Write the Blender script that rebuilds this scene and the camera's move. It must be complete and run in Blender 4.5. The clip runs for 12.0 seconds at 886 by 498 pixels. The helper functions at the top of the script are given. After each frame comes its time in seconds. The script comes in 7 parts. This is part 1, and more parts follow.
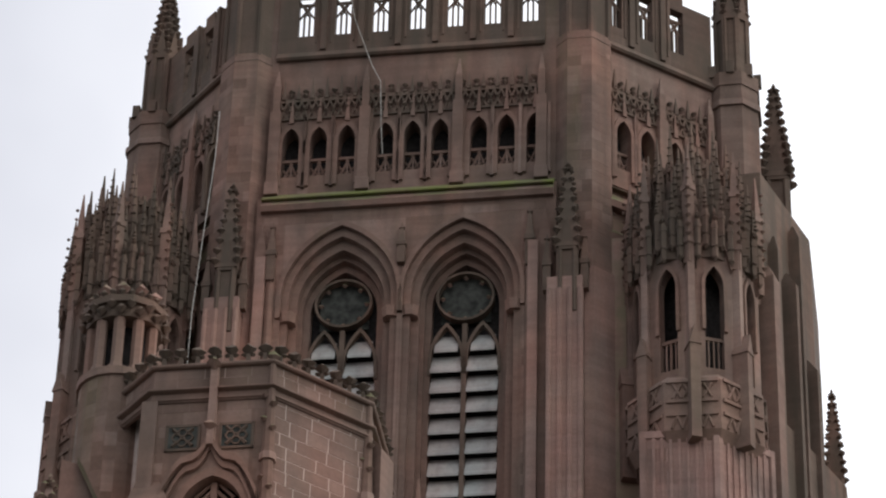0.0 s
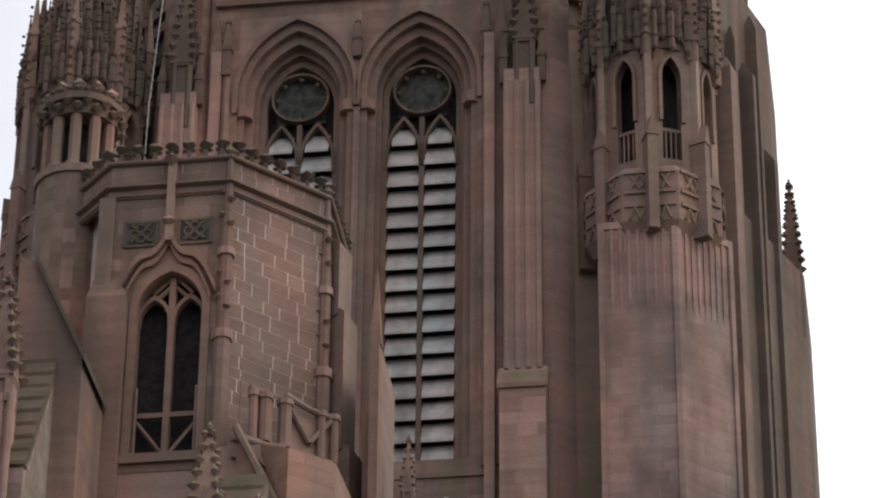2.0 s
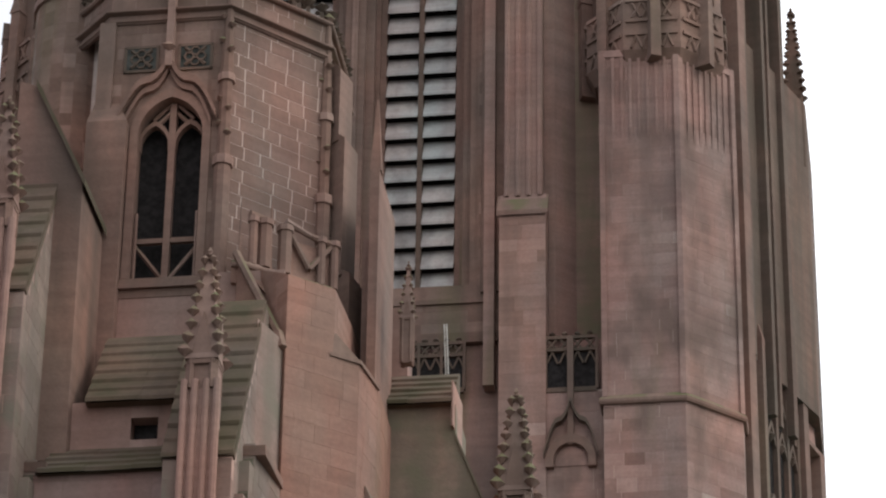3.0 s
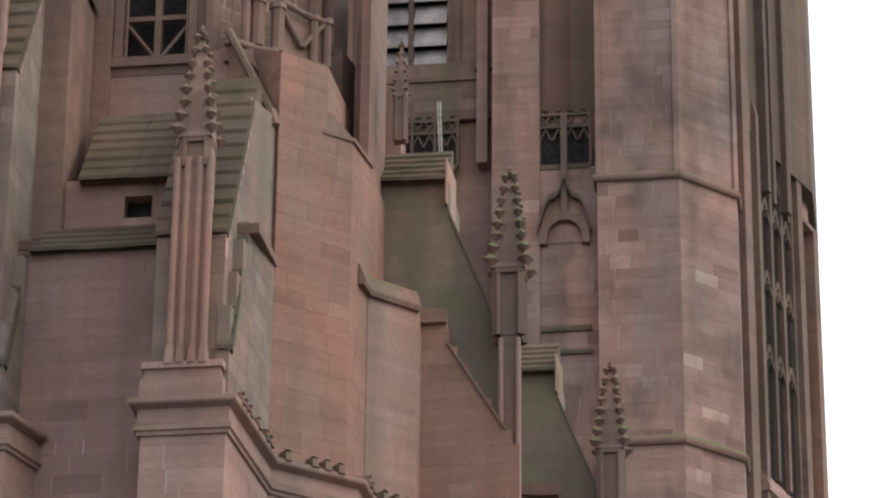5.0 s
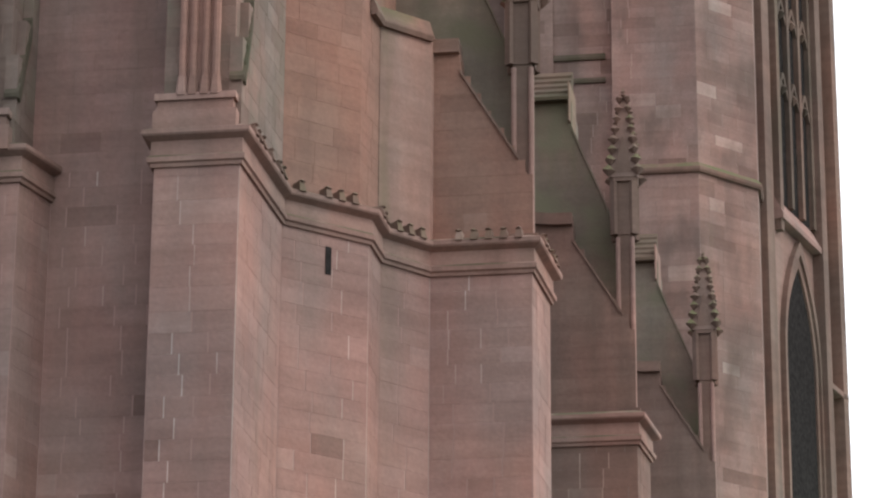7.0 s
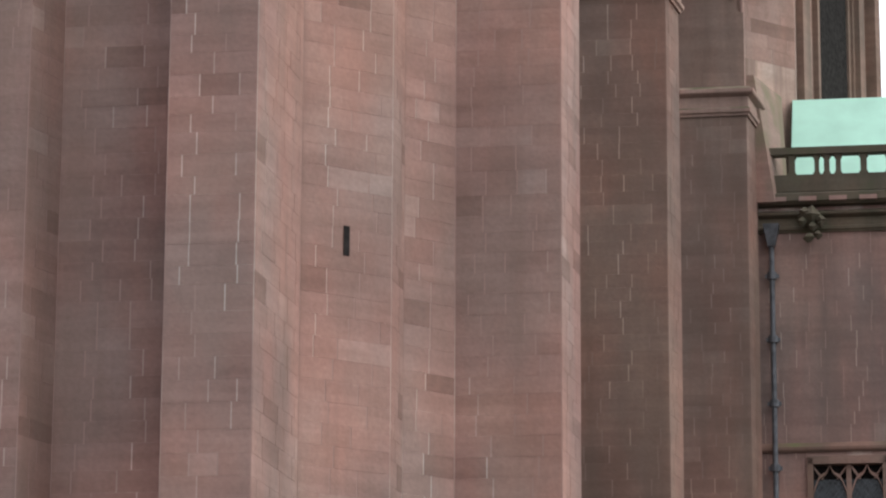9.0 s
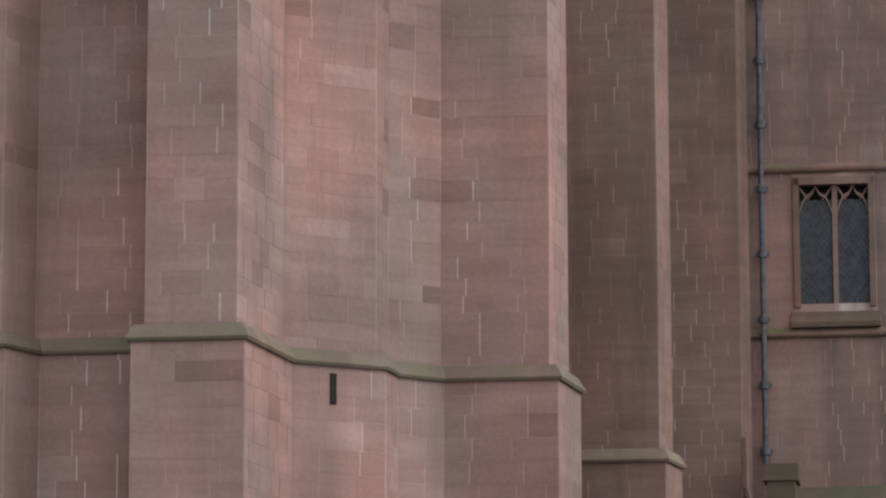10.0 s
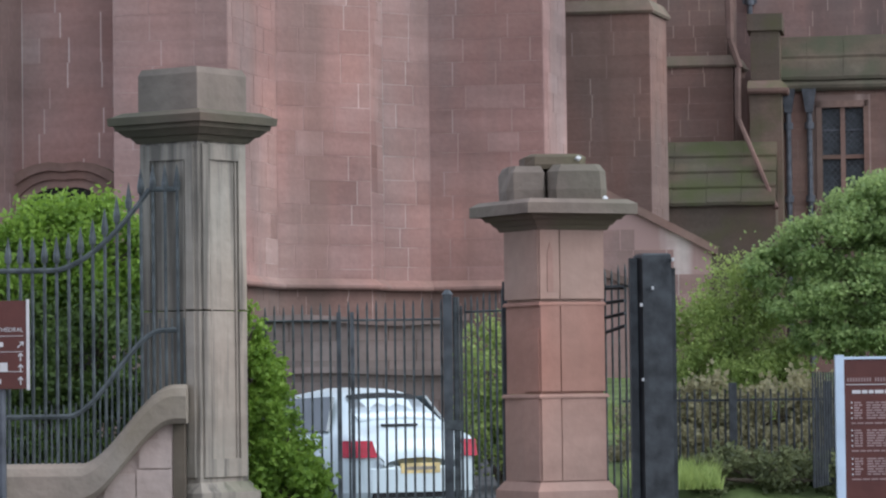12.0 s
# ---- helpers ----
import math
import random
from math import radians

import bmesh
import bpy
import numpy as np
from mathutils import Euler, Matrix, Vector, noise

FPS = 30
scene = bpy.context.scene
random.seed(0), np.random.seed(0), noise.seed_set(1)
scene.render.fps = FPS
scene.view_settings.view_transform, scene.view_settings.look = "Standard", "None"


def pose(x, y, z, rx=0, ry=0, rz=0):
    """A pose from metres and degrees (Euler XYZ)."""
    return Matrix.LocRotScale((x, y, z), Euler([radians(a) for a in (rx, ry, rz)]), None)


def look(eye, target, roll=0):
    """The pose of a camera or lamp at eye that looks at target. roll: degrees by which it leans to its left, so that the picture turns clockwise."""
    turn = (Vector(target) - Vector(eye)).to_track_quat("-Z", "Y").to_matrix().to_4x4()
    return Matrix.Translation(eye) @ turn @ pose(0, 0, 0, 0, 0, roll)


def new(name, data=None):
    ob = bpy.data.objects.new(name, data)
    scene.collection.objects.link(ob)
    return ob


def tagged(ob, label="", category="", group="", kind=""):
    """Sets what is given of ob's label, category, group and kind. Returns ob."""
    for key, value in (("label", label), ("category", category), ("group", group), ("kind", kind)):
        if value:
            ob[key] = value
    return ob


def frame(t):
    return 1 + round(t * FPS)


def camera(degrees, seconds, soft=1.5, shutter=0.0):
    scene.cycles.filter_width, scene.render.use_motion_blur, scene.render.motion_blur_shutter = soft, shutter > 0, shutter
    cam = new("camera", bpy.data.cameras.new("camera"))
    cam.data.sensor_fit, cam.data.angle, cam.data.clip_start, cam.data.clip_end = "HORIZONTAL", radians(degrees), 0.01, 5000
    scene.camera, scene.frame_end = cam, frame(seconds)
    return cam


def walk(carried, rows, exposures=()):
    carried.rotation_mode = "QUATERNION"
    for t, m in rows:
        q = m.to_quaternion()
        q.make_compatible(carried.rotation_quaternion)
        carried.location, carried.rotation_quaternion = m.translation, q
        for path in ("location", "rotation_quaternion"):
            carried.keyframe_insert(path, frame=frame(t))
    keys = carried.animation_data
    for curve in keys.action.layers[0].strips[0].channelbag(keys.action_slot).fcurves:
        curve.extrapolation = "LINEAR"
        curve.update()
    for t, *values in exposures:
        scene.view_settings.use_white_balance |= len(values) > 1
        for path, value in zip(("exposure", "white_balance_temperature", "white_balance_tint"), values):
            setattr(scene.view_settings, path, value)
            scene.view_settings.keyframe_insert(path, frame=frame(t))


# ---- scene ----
# ---- camera: stands by the road and tilts down from the tower to the gate ----
cam = camera(2 * math.degrees(math.atan(784 / 6200)), 12.0, soft=2.2)
EYE = 1.6
# seconds, yaw to the left, pitch up, roll
ROWS = [
    (0.0, 0.789, 35.634, 1.585),
    (0.5, 0.257, 34.730, 1.038),
    (1.0, 0.168, 33.754, 0.811),
    (1.5, -0.196, 33.310, 0.528),
    (2.0, -0.122, 32.267, 0.490),
    (2.5, 0.153, 31.089, 0.759),
    (2.7, -0.079, 30.366, 0.708),
    (4.3, -0.147, 27.613, 0.996),
    (4.5, -0.276, 27.357, 0.672),
    (5.0, -0.321, 25.805, 0.553),
    (5.5, -0.220, 24.761, 0.426),
    (6.0, -0.041, 23.879, 0.582),
    (6.5, -0.160, 22.870, 0.311),
    (6.7, -0.131, 22.331, 0.309),
    (8.3, -0.115, 16.709, 0.268),
    (8.5, -0.003, 16.034, 0.084),
    (9.0, 0.314, 14.063, 0.276),
    (9.5, 0.357, 12.083, 0.154),
    (10.0, 0.071, 9.541, -0.148),
    (10.5, -0.003, 7.575, -0.386),
    (11.0, -0.043, 5.634, -0.470),
    (11.5, -0.112, 4.228, -0.453),
    (12.0, -0.140, 2.243, -0.722),
]
# seconds, stops, kelvin, tint: the clip's camera opens up and cools as it tilts down
EXPOSURES = [(0.0, -0.08, 6500, 10), (1.0, -0.04, 6500, 10), (1.5, 0.06, 6500, 10), (2.0, 0.0, 6500, 10), (2.5, 0.08, 6500, 10), (5.5, 0.25, 6450, 10), (8.5, 0.25, 6450, 10), (10.5, 0.26, 6150, 10), (11.5, 0.28, 5850, 10), (12.0, 0.44, 5700, 10)]


def eye_pose(yaw, pitch, roll):
    turn = Matrix.Rotation(radians(yaw), 4, "Z") @ Matrix.Rotation(radians(90 + pitch), 4, "X") @ Matrix.Rotation(radians(roll), 4, "Z")
    return Matrix.Translation((0, 0, EYE)) @ turn


walk(cam, [(t, eye_pose(y, p, r)) for t, y, p, r in ROWS], EXPOSURES)

# ---- world: an overcast sky ----
SUN_EL, SUN_AZ = 40.0, 78.0    # degrees up, degrees to the right of straight ahead, behind the camera
world = bpy.data.worlds.new("overcast_sky")
scene.world = world
world.use_nodes = True
wn, wl = world.node_tree.nodes, world.node_tree.links
wn.clear()
w_out = wn.new("ShaderNodeOutputWorld")
w_bg = wn.new("ShaderNodeBackground")
w_sky = wn.new("ShaderNodeTexSky")
w_sky.sky_type, w_sky.sun_disc = "NISHITA", False
w_sky.sun_elevation, w_sky.sun_rotation = radians(SUN_EL), radians(180 - SUN_AZ)
w_dim = wn.new("ShaderNodeVectorMath")
w_dim.operation = "SCALE"
w_dim.inputs["Scale"].default_value = 0.10
w_co = wn.new("ShaderNodeTexCoord")
w_noise = wn.new("ShaderNodeTexNoise")
w_noise.inputs["Scale"].default_value = 3.0
w_noise.inputs["Detail"].default_value = 5.0
w_ramp = wn.new("ShaderNodeValToRGB")
w_ramp.color_ramp.elements[0].position, w_ramp.color_ramp.elements[0].color = 0.22, (0.60, 0.61, 0.67, 1)
w_ramp.color_ramp.elements[1].position, w_ramp.color_ramp.elements[1].color = 0.62, (1.12, 1.13, 1.16, 1)
w_mix = wn.new("ShaderNodeMix")
w_mix.data_type = "RGBA"
w_mix.inputs["Factor"].default_value = 0.90
wl.new(w_co.outputs["Generated"], w_noise.inputs["Vector"])
w_sep = wn.new("ShaderNodeSeparateXYZ")
w_side = wn.new("ShaderNodeMath")    # the cloud thins towards the hidden sun
w_side.operation = "MULTIPLY_ADD"
w_side.inputs[1].default_value = 2.0
wl.new(w_co.outputs["Generated"], w_sep.inputs[0])
wl.new(w_sep.outputs["X"], w_side.inputs[0])
wl.new(w_noise.outputs["Fac"], w_side.inputs[2])
wl.new(w_side.outputs[0], w_ramp.inputs["Fac"])
wl.new(w_sky.outputs["Color"], w_dim.inputs[0])
wl.new(w_dim.outputs["Vector"], w_mix.inputs["A"])
wl.new(w_ramp.outputs["Color"], w_mix.inputs["B"])
wl.new(w_mix.outputs["Result"], w_bg.inputs["Color"])
w_bg.inputs["Strength"].default_value = 1.32
wl.new(w_bg.outputs["Background"], w_out.inputs["Surface"])

sun_data = bpy.data.lights.new("sun", "SUN")
sun_data.energy, sun_data.angle, sun_data.color = 0.90, radians(30), (1.0, 0.95, 0.88)
sun = new("sun", sun_data)
sx, sy = math.sin(radians(SUN_AZ)), -math.cos(radians(SUN_AZ))
sun.matrix_world = look((60 * sx, 60 * sy, 60 * math.tan(radians(SUN_EL))), (0, 0, 0))

# ---- materials ----
def material(name, rough=0.85, metal=0.0):
    m = bpy.data.materials.new(name)
    m.use_nodes = True
    b = m.node_tree.nodes["Principled BSDF"]
    b.inputs["Roughness"].default_value, b.inputs["Metallic"].default_value = rough, metal
    b.inputs["Specular IOR Level"].default_value = 0.3
    return m, m.node_tree.nodes, m.node_tree.links, b


def blotch(nodes, links, vec, scale, detail=4.0, stretch=(1, 1, 1)):
    """Noise at a real-world scale, stretched along an axis if wanted."""
    mp = nodes.new("ShaderNodeMapping")
    mp.inputs["Scale"].default_value = stretch
    n = nodes.new("ShaderNodeTexNoise")
    n.inputs["Scale"].default_value, n.inputs["Detail"].default_value = scale, detail
    links.new(vec, mp.inputs["Vector"])
    links.new(mp.outputs["Vector"], n.inputs["Vector"])
    return n.outputs["Fac"]


def ramp(nodes, links, fac, stops):
    r = nodes.new("ShaderNodeValToRGB")
    while len(r.color_ramp.elements) < len(stops):
        r.color_ramp.elements.new(0.5)
    for e, (p, c) in zip(r.color_ramp.elements, stops):
        e.position, e.color = p, (*c, 1) if len(c) == 3 else c
    links.new(fac, r.inputs["Fac"])
    return r.outputs["Color"]


def mixed(nodes, links, a, b, fac, blend="MIX"):
    m = nodes.new("ShaderNodeMix")
    m.data_type, m.blend_type = "RGBA", blend
    for sock, val in (("A", a), ("B", b), ("Factor", fac)):
        if isinstance(val, (tuple, list)):
            m.inputs[sock].default_value = (*val, 1)
        elif isinstance(val, float):
            m.inputs[sock].default_value = val
        else:
            links.new(val, m.inputs[sock])
    return m.outputs["Result"]


def stone(name, stops, dirt, dirt_at=(0.52, 0.72), moss=None, moss_at=(0.6, 0.75), moss_up=False, by_object=False, bump=0.25, streak=0.5, patch=0.0, algae=0.0, run_scale=1.1):
    """Sandstone: each block has a tone of its own, with stains, streaks and grain; moss may grow on ledges."""
    m, n, l, b = material(name, 0.92)
    geo = n.new("ShaderNodeNewGeometry")
    pos = geo.outputs["Position"]
    if by_object:
        info = n.new("ShaderNodeObjectInfo")
        rnd = info.outputs["Random"]
    else:
        rnd = geo.outputs["Random Per Island"]
    col = ramp(n, l, rnd, stops)
    big = ramp(n, l, blotch(n, l, pos, 0.22, 5), [(0.33, (0.66, 0.68, 0.70)), (0.52, (0.98, 0.98, 0.98)), (0.68, (1.22, 1.16, 1.10))])
    col = mixed(n, l, col, big, 0.8, "MULTIPLY")
    hue = ramp(n, l, blotch(n, l, pos, 0.55, 4, (1.0, 1.0, 0.45)), [(0.36, (1.08, 0.96, 0.92)), (0.64, (0.93, 1.02, 1.02))])
    col = mixed(n, l, col, hue, 0.9, "MULTIPLY")
    fine = ramp(n, l, blotch(n, l, pos, 9.0, 6), [(0.3, (0.82, 0.82, 0.82)), (0.7, (1.16, 1.16, 1.16))])
    col = mixed(n, l, col, fine, 0.45, "MULTIPLY")
    bed = ramp(n, l, blotch(n, l, pos, 1.6, 5, (0.25, 0.25, 2.2)), [(0.35, (0.86, 0.84, 0.83)), (0.65, (1.1, 1.1, 1.1))])
    col = mixed(n, l, col, bed, 0.7, "MULTIPLY")
    run = ramp(n, l, blotch(n, l, pos, run_scale, 4, (1.0, 1.0, 0.07)), [(dirt_at[0], (0, 0, 0)), (dirt_at[1], (1, 1, 1))])
    half = n.new("ShaderNodeMath")
    half.operation = "MULTIPLY"
    half.inputs[1].default_value = streak
    l.new(run, half.inputs[0])
    col = mixed(n, l, col, dirt, half.outputs[0])
    if patch:
        spot = ramp(n, l, blotch(n, l, pos, 0.75, 7, (1.0, 1.0, 0.55)), [(0.48, (0, 0, 0)), (0.66, (1, 1, 1))])
        less = n.new("ShaderNodeMath")
        less.operation = "MULTIPLY"
        less.inputs[1].default_value = patch
        l.new(spot, less.inputs[0])
        col = mixed(n, l, col, dirt, less.outputs[0])
    if algae:
        wet = ramp(n, l, blotch(n, l, pos, 0.55, 5, (1.0, 1.0, 0.10)), [(0.60, (0, 0, 0)), (0.74, (1, 1, 1))])
        thin = n.new("ShaderNodeMath")
        thin.operation = "MULTIPLY"
        thin.inputs[1].default_value = algae
        l.new(wet, thin.inputs[0])
        col = mixed(n, l, col, (0.125, 0.135, 0.055), thin.outputs[0])
    if moss:
        grow = ramp(n, l, blotch(n, l, pos, 0.9, 5), [(moss_at[0], (0, 0, 0)), (moss_at[1], (1, 1, 1))])
        if moss_up:
            sep = n.new("ShaderNodeSeparateXYZ")
            l.new(geo.outputs["True Normal"], sep.inputs[0])
            up = ramp(n, l, sep.outputs["Z"], [(0.15, (0, 0, 0)), (0.55, (1, 1, 1))])
            grow = mixed(n, l, grow, up, 1.0, "MULTIPLY")
        col = mixed(n, l, col, moss, grow)
    l.new(col, b.inputs["Base Color"])
    bp = n.new("ShaderNodeBump")
    bp.inputs["Strength"].default_value, bp.inputs["Distance"].default_value = bump, 0.03
    l.new(blotch(n, l, pos, 14.0, 6), bp.inputs["Height"])
    l.new(bp.outputs["Normal"], b.inputs["Normal"])
    return m


RED = [(0.0, (0.220, 0.135, 0.113)), (0.025, (0.265, 0.165, 0.140)), (0.05, (0.312, 0.198, 0.170)), (0.5, (0.329, 0.210, 0.180)), (0.95, (0.346, 0.222, 0.193)), (1.0, (0.384, 0.264, 0.232))]
UPPER = [(0.0, (0.152, 0.097, 0.075)), (0.15, (0.189, 0.121, 0.095)), (0.6, (0.216, 0.140, 0.112)), (0.9, (0.244, 0.161, 0.131)), (1.0, (0.304, 0.213, 0.178))]
MID = [(0.0, (0.22, 0.138, 0.111)), (0.12, (0.272, 0.173, 0.141)), (0.5, (0.305, 0.196, 0.162)), (0.88, (0.335, 0.218, 0.183)), (1.0, (0.41, 0.294, 0.252))]
GREY = [(0.0, (0.275, 0.25, 0.205)), (0.5, (0.315, 0.288, 0.237)), (1.0, (0.35, 0.32, 0.265))]
SOOT, MOSS = (0.095, 0.071, 0.055), (0.108, 0.108, 0.055)
M_RED = stone("red_sandstone", RED, (0.19, 0.13, 0.105), patch=0.25, algae=0.15)
M_PIECE = stone("red_sandstone_block", RED, (0.19, 0.125, 0.10), by_object=True)
M_MID = stone("dull_red_sandstone", MID, (0.145, 0.10, 0.08), (0.46, 0.70), streak=0.5, patch=0.25, algae=0.5)
M_TRIM = stone("red_sandstone_moulding", UPPER, SOOT, (0.48, 0.68), moss=(0.135, 0.13, 0.065), moss_at=(0.42, 0.60), moss_up=True)
M_MOULD = stone("dull_red_moulding", MID, (0.13, 0.092, 0.072), (0.50, 0.70), moss=(0.11, 0.10, 0.058), moss_at=(0.36, 0.56), moss_up=True)
M_UPPER = stone("weathered_red_sandstone", UPPER, SOOT, (0.46, 0.70), streak=0.5, patch=0.5, algae=0.35)
M_CROWN = stone("sooted_red_sandstone", [(0.0, (0.115, 0.080, 0.062)), (1.0, (0.185, 0.124, 0.096))], (0.075, 0.062, 0.046), (0.42, 0.65), streak=0.7, patch=0.6)
M_MOSSY = stone("mossy_stone_slabs", [(0.0, (0.09, 0.066, 0.048)), (1.0, (0.155, 0.113, 0.083))], (0.06, 0.047, 0.035), moss=(0.078, 0.066, 0.038), moss_at=(0.44, 0.66))
M_LEDGE = stone("green_mossy_ledge", [(0.0, (0.13, 0.125, 0.058)), (1.0, (0.165, 0.16, 0.07))], (0.10, 0.08, 0.052), (0.52, 0.68), moss=(0.135, 0.155, 0.042), moss_at=(0.44, 0.64))
DULL = [(0.0, (0.18, 0.116, 0.094)), (0.06, (0.20, 0.129, 0.105)), (0.94, (0.218, 0.143, 0.117)), (1.0, (0.25, 0.172, 0.143))]
M_DULL = stone("brown_red_sandstone", DULL, SOOT, (0.5, 0.72), streak=0.5, patch=0.25)
M_DULL_PIECE = stone("brown_red_sandstone_block", DULL, SOOT, (0.46, 0.70), by_object=True, streak=0.5, patch=0.45)
M_MOSSROOF = stone("dark_green_mossy_slabs", [(0.0, (0.10, 0.08, 0.052)), (1.0, (0.13, 0.105, 0.07))], (0.055, 0.048, 0.034), (0.46, 0.66), moss=(0.07, 0.075, 0.03), moss_at=(0.42, 0.62), bump=0.4)
M_POINTING = stone("pale_pointing", [(0.0, (0.46, 0.37, 0.33)), (1.0, (0.52, 0.42, 0.37))], (0.25, 0.165, 0.135), (0.46, 0.62), bump=0.1, streak=0.8)
M_GREENISH = stone("algae_streaked_sandstone", MID, (0.15, 0.135, 0.08), (0.44, 0.64), streak=0.55, moss=(0.175, 0.155, 0.095), moss_at=(0.44, 0.74), algae=0.7)
M_CAP = stone("dark_mossy_cap_stone", [(0.0, (0.20, 0.165, 0.132)), (1.0, (0.27, 0.225, 0.182))], (0.085, 0.072, 0.058), (0.40, 0.6), moss=(0.12, 0.108, 0.076), moss_at=(0.52, 0.72), bump=0.35)
M_LICHEN = stone("lichened_pale_sandstone", [(0.0, (0.20, 0.146, 0.122)), (0.5, (0.24, 0.178, 0.15)), (1.0, (0.28, 0.213, 0.18))], (0.15, 0.125, 0.098), (0.46, 0.66), streak=0.5, patch=0.4, moss=(0.185, 0.16, 0.122), moss_at=(0.5, 0.72))
M_RAKE = stone("mossy_dark_sandstone", [(0.0, (0.195, 0.15, 0.118)), (1.0, (0.24, 0.184, 0.146))], (0.12, 0.105, 0.08), (0.46, 0.66), streak=0.5, patch=0.4, moss=(0.155, 0.143, 0.094), moss_at=(0.46, 0.68), algae=0.35)
M_WARM = stone("orange_red_sandstone", [(0.0, (0.243, 0.137, 0.104)), (0.1, (0.270, 0.155, 0.119)), (0.9, (0.293, 0.171, 0.132)), (1.0, (0.324, 0.203, 0.162))], (0.18, 0.115, 0.088), (0.48, 0.70), streak=0.45, patch=0.3, algae=0.2)
M_TURRET = stone("mottled_red_sandstone", [(0.0, (0.21, 0.133, 0.11)), (0.08, (0.28, 0.182, 0.154)), (0.5, (0.30, 0.196, 0.167)), (0.95, (0.325, 0.218, 0.187)), (0.985, (0.345, 0.235, 0.20)), (1.0, (0.44, 0.33, 0.285))], (0.13, 0.092, 0.074), (0.48, 0.68), streak=0.35, patch=0.7, algae=0.3)
M_DAMP = stone("damp_brown_sandstone", [(0.0, (0.12, 0.088, 0.064)), (0.5, (0.145, 0.104, 0.077)), (1.0, (0.17, 0.124, 0.094))], (0.085, 0.07, 0.048), (0.46, 0.66), streak=0.5, patch=0.4, moss=(0.105, 0.095, 0.05), moss_at=(0.5, 0.72))
M_SOOTY = stone("sooty_grey_brown_rubble", [(0.0, (0.19, 0.145, 0.125)), (0.5, (0.235, 0.182, 0.158)), (1.0, (0.28, 0.217, 0.19))], (0.13, 0.105, 0.09), (0.46, 0.66), streak=0.5, patch=0.4)
M_BAND = stone("green_grey_mossy_band", [(0.0, (0.165, 0.128, 0.098)), (1.0, (0.215, 0.165, 0.128))], (0.10, 0.08, 0.06), (0.46, 0.64), moss=(0.145, 0.132, 0.082), moss_at=(0.46, 0.68))
M_WING = stone("streaked_dull_red_sandstone", [(0.0, (0.24, 0.155, 0.135)), (0.06, (0.27, 0.176, 0.154)), (0.95, (0.295, 0.194, 0.17)), (1.0, (0.33, 0.23, 0.20))], (0.125, 0.10, 0.086), (0.47, 0.68), streak=0.65, patch=0.3, run_scale=0.8)
M_SCROLL = stone("brown_grey_coping_stone", [(0.0, (0.25, 0.222, 0.178)), (1.0, (0.30, 0.268, 0.218))], (0.11, 0.10, 0.078), (0.46, 0.62), streak=0.4, patch=0.6, moss=(0.19, 0.155, 0.105), moss_at=(0.45, 0.65), bump=0.4)
M_PALE = stone("pale_pink_wall_stone", [(0.0, (0.40, 0.325, 0.28)), (1.0, (0.48, 0.40, 0.35))], (0.17, 0.135, 0.11), (0.45, 0.65), bump=0.35)
M_PIER = stone("grey_gate_stone", GREY, (0.095, 0.088, 0.074), (0.44, 0.60), streak=0.8, run_scale=8.0, moss=(0.16, 0.165, 0.10), moss_at=(0.5, 0.7), moss_up=True, bump=0.3)
M_DARKMOSS = stone("dark_mossy_sandstone", [(0.0, (0.10, 0.085, 0.06)), (1.0, (0.145, 0.115, 0.085))], (0.05, 0.05, 0.035), (0.42, 0.6), moss=(0.082, 0.083, 0.05), moss_at=(0.46, 0.68))
M_PIER_RED = stone("fresh_red_gate_stone", [(0.0, (0.30, 0.19, 0.15)), (1.0, (0.345, 0.225, 0.182))], (0.25, 0.17, 0.135), bump=0.2, patch=0.3)
M_PIER_FRESH = stone("new_red_gate_stone", [(0.0, (0.295, 0.165, 0.126)), (1.0, (0.325, 0.188, 0.146))], (0.27, 0.165, 0.125), bump=0.2, patch=0.25)
M_PIER_PALE = stone("pale_buff_gate_stone", [(0.0, (0.33, 0.225, 0.178)), (1.0, (0.36, 0.25, 0.20))], (0.29, 0.205, 0.16), bump=0.2, patch=0.3)
M_MORTAR = stone("pale_mortar", [(0.0, (0.53, 0.43, 0.385)), (1.0, (0.58, 0.48, 0.43))], (0.33, 0.213, 0.184), (0.38, 0.50), bump=0.1, streak=0.95)
M_MORTAR_DARK = stone("dull_mortar", [(0.0, (0.40, 0.30, 0.255)), (1.0, (0.46, 0.345, 0.30))], (0.20, 0.135, 0.11), (0.40, 0.54), bump=0.1, streak=0.9)


def plain(name, color, rough=0.6, metal=0.0, vary=0.25, scale=6.0):
    m, n, l, b = material(name, rough, metal)
    pos = n.new("ShaderNodeNewGeometry").outputs["Position"]
    lo, hi = [c * (1 - vary) for c in color], [min(1.0, c * (1 + vary)) for c in color]
    l.new(ramp(n, l, blotch(n, l, pos, scale, 5), [(0.35, lo), (0.65, hi)]), b.inputs["Base Color"])
    bp = n.new("ShaderNodeBump")
    bp.inputs["Strength"].default_value, bp.inputs["Distance"].default_value = 0.15, 0.01
    l.new(blotch(n, l, pos, scale * 8, 4), bp.inputs["Height"])
    l.new(bp.outputs["Normal"], b.inputs["Normal"])
    return m


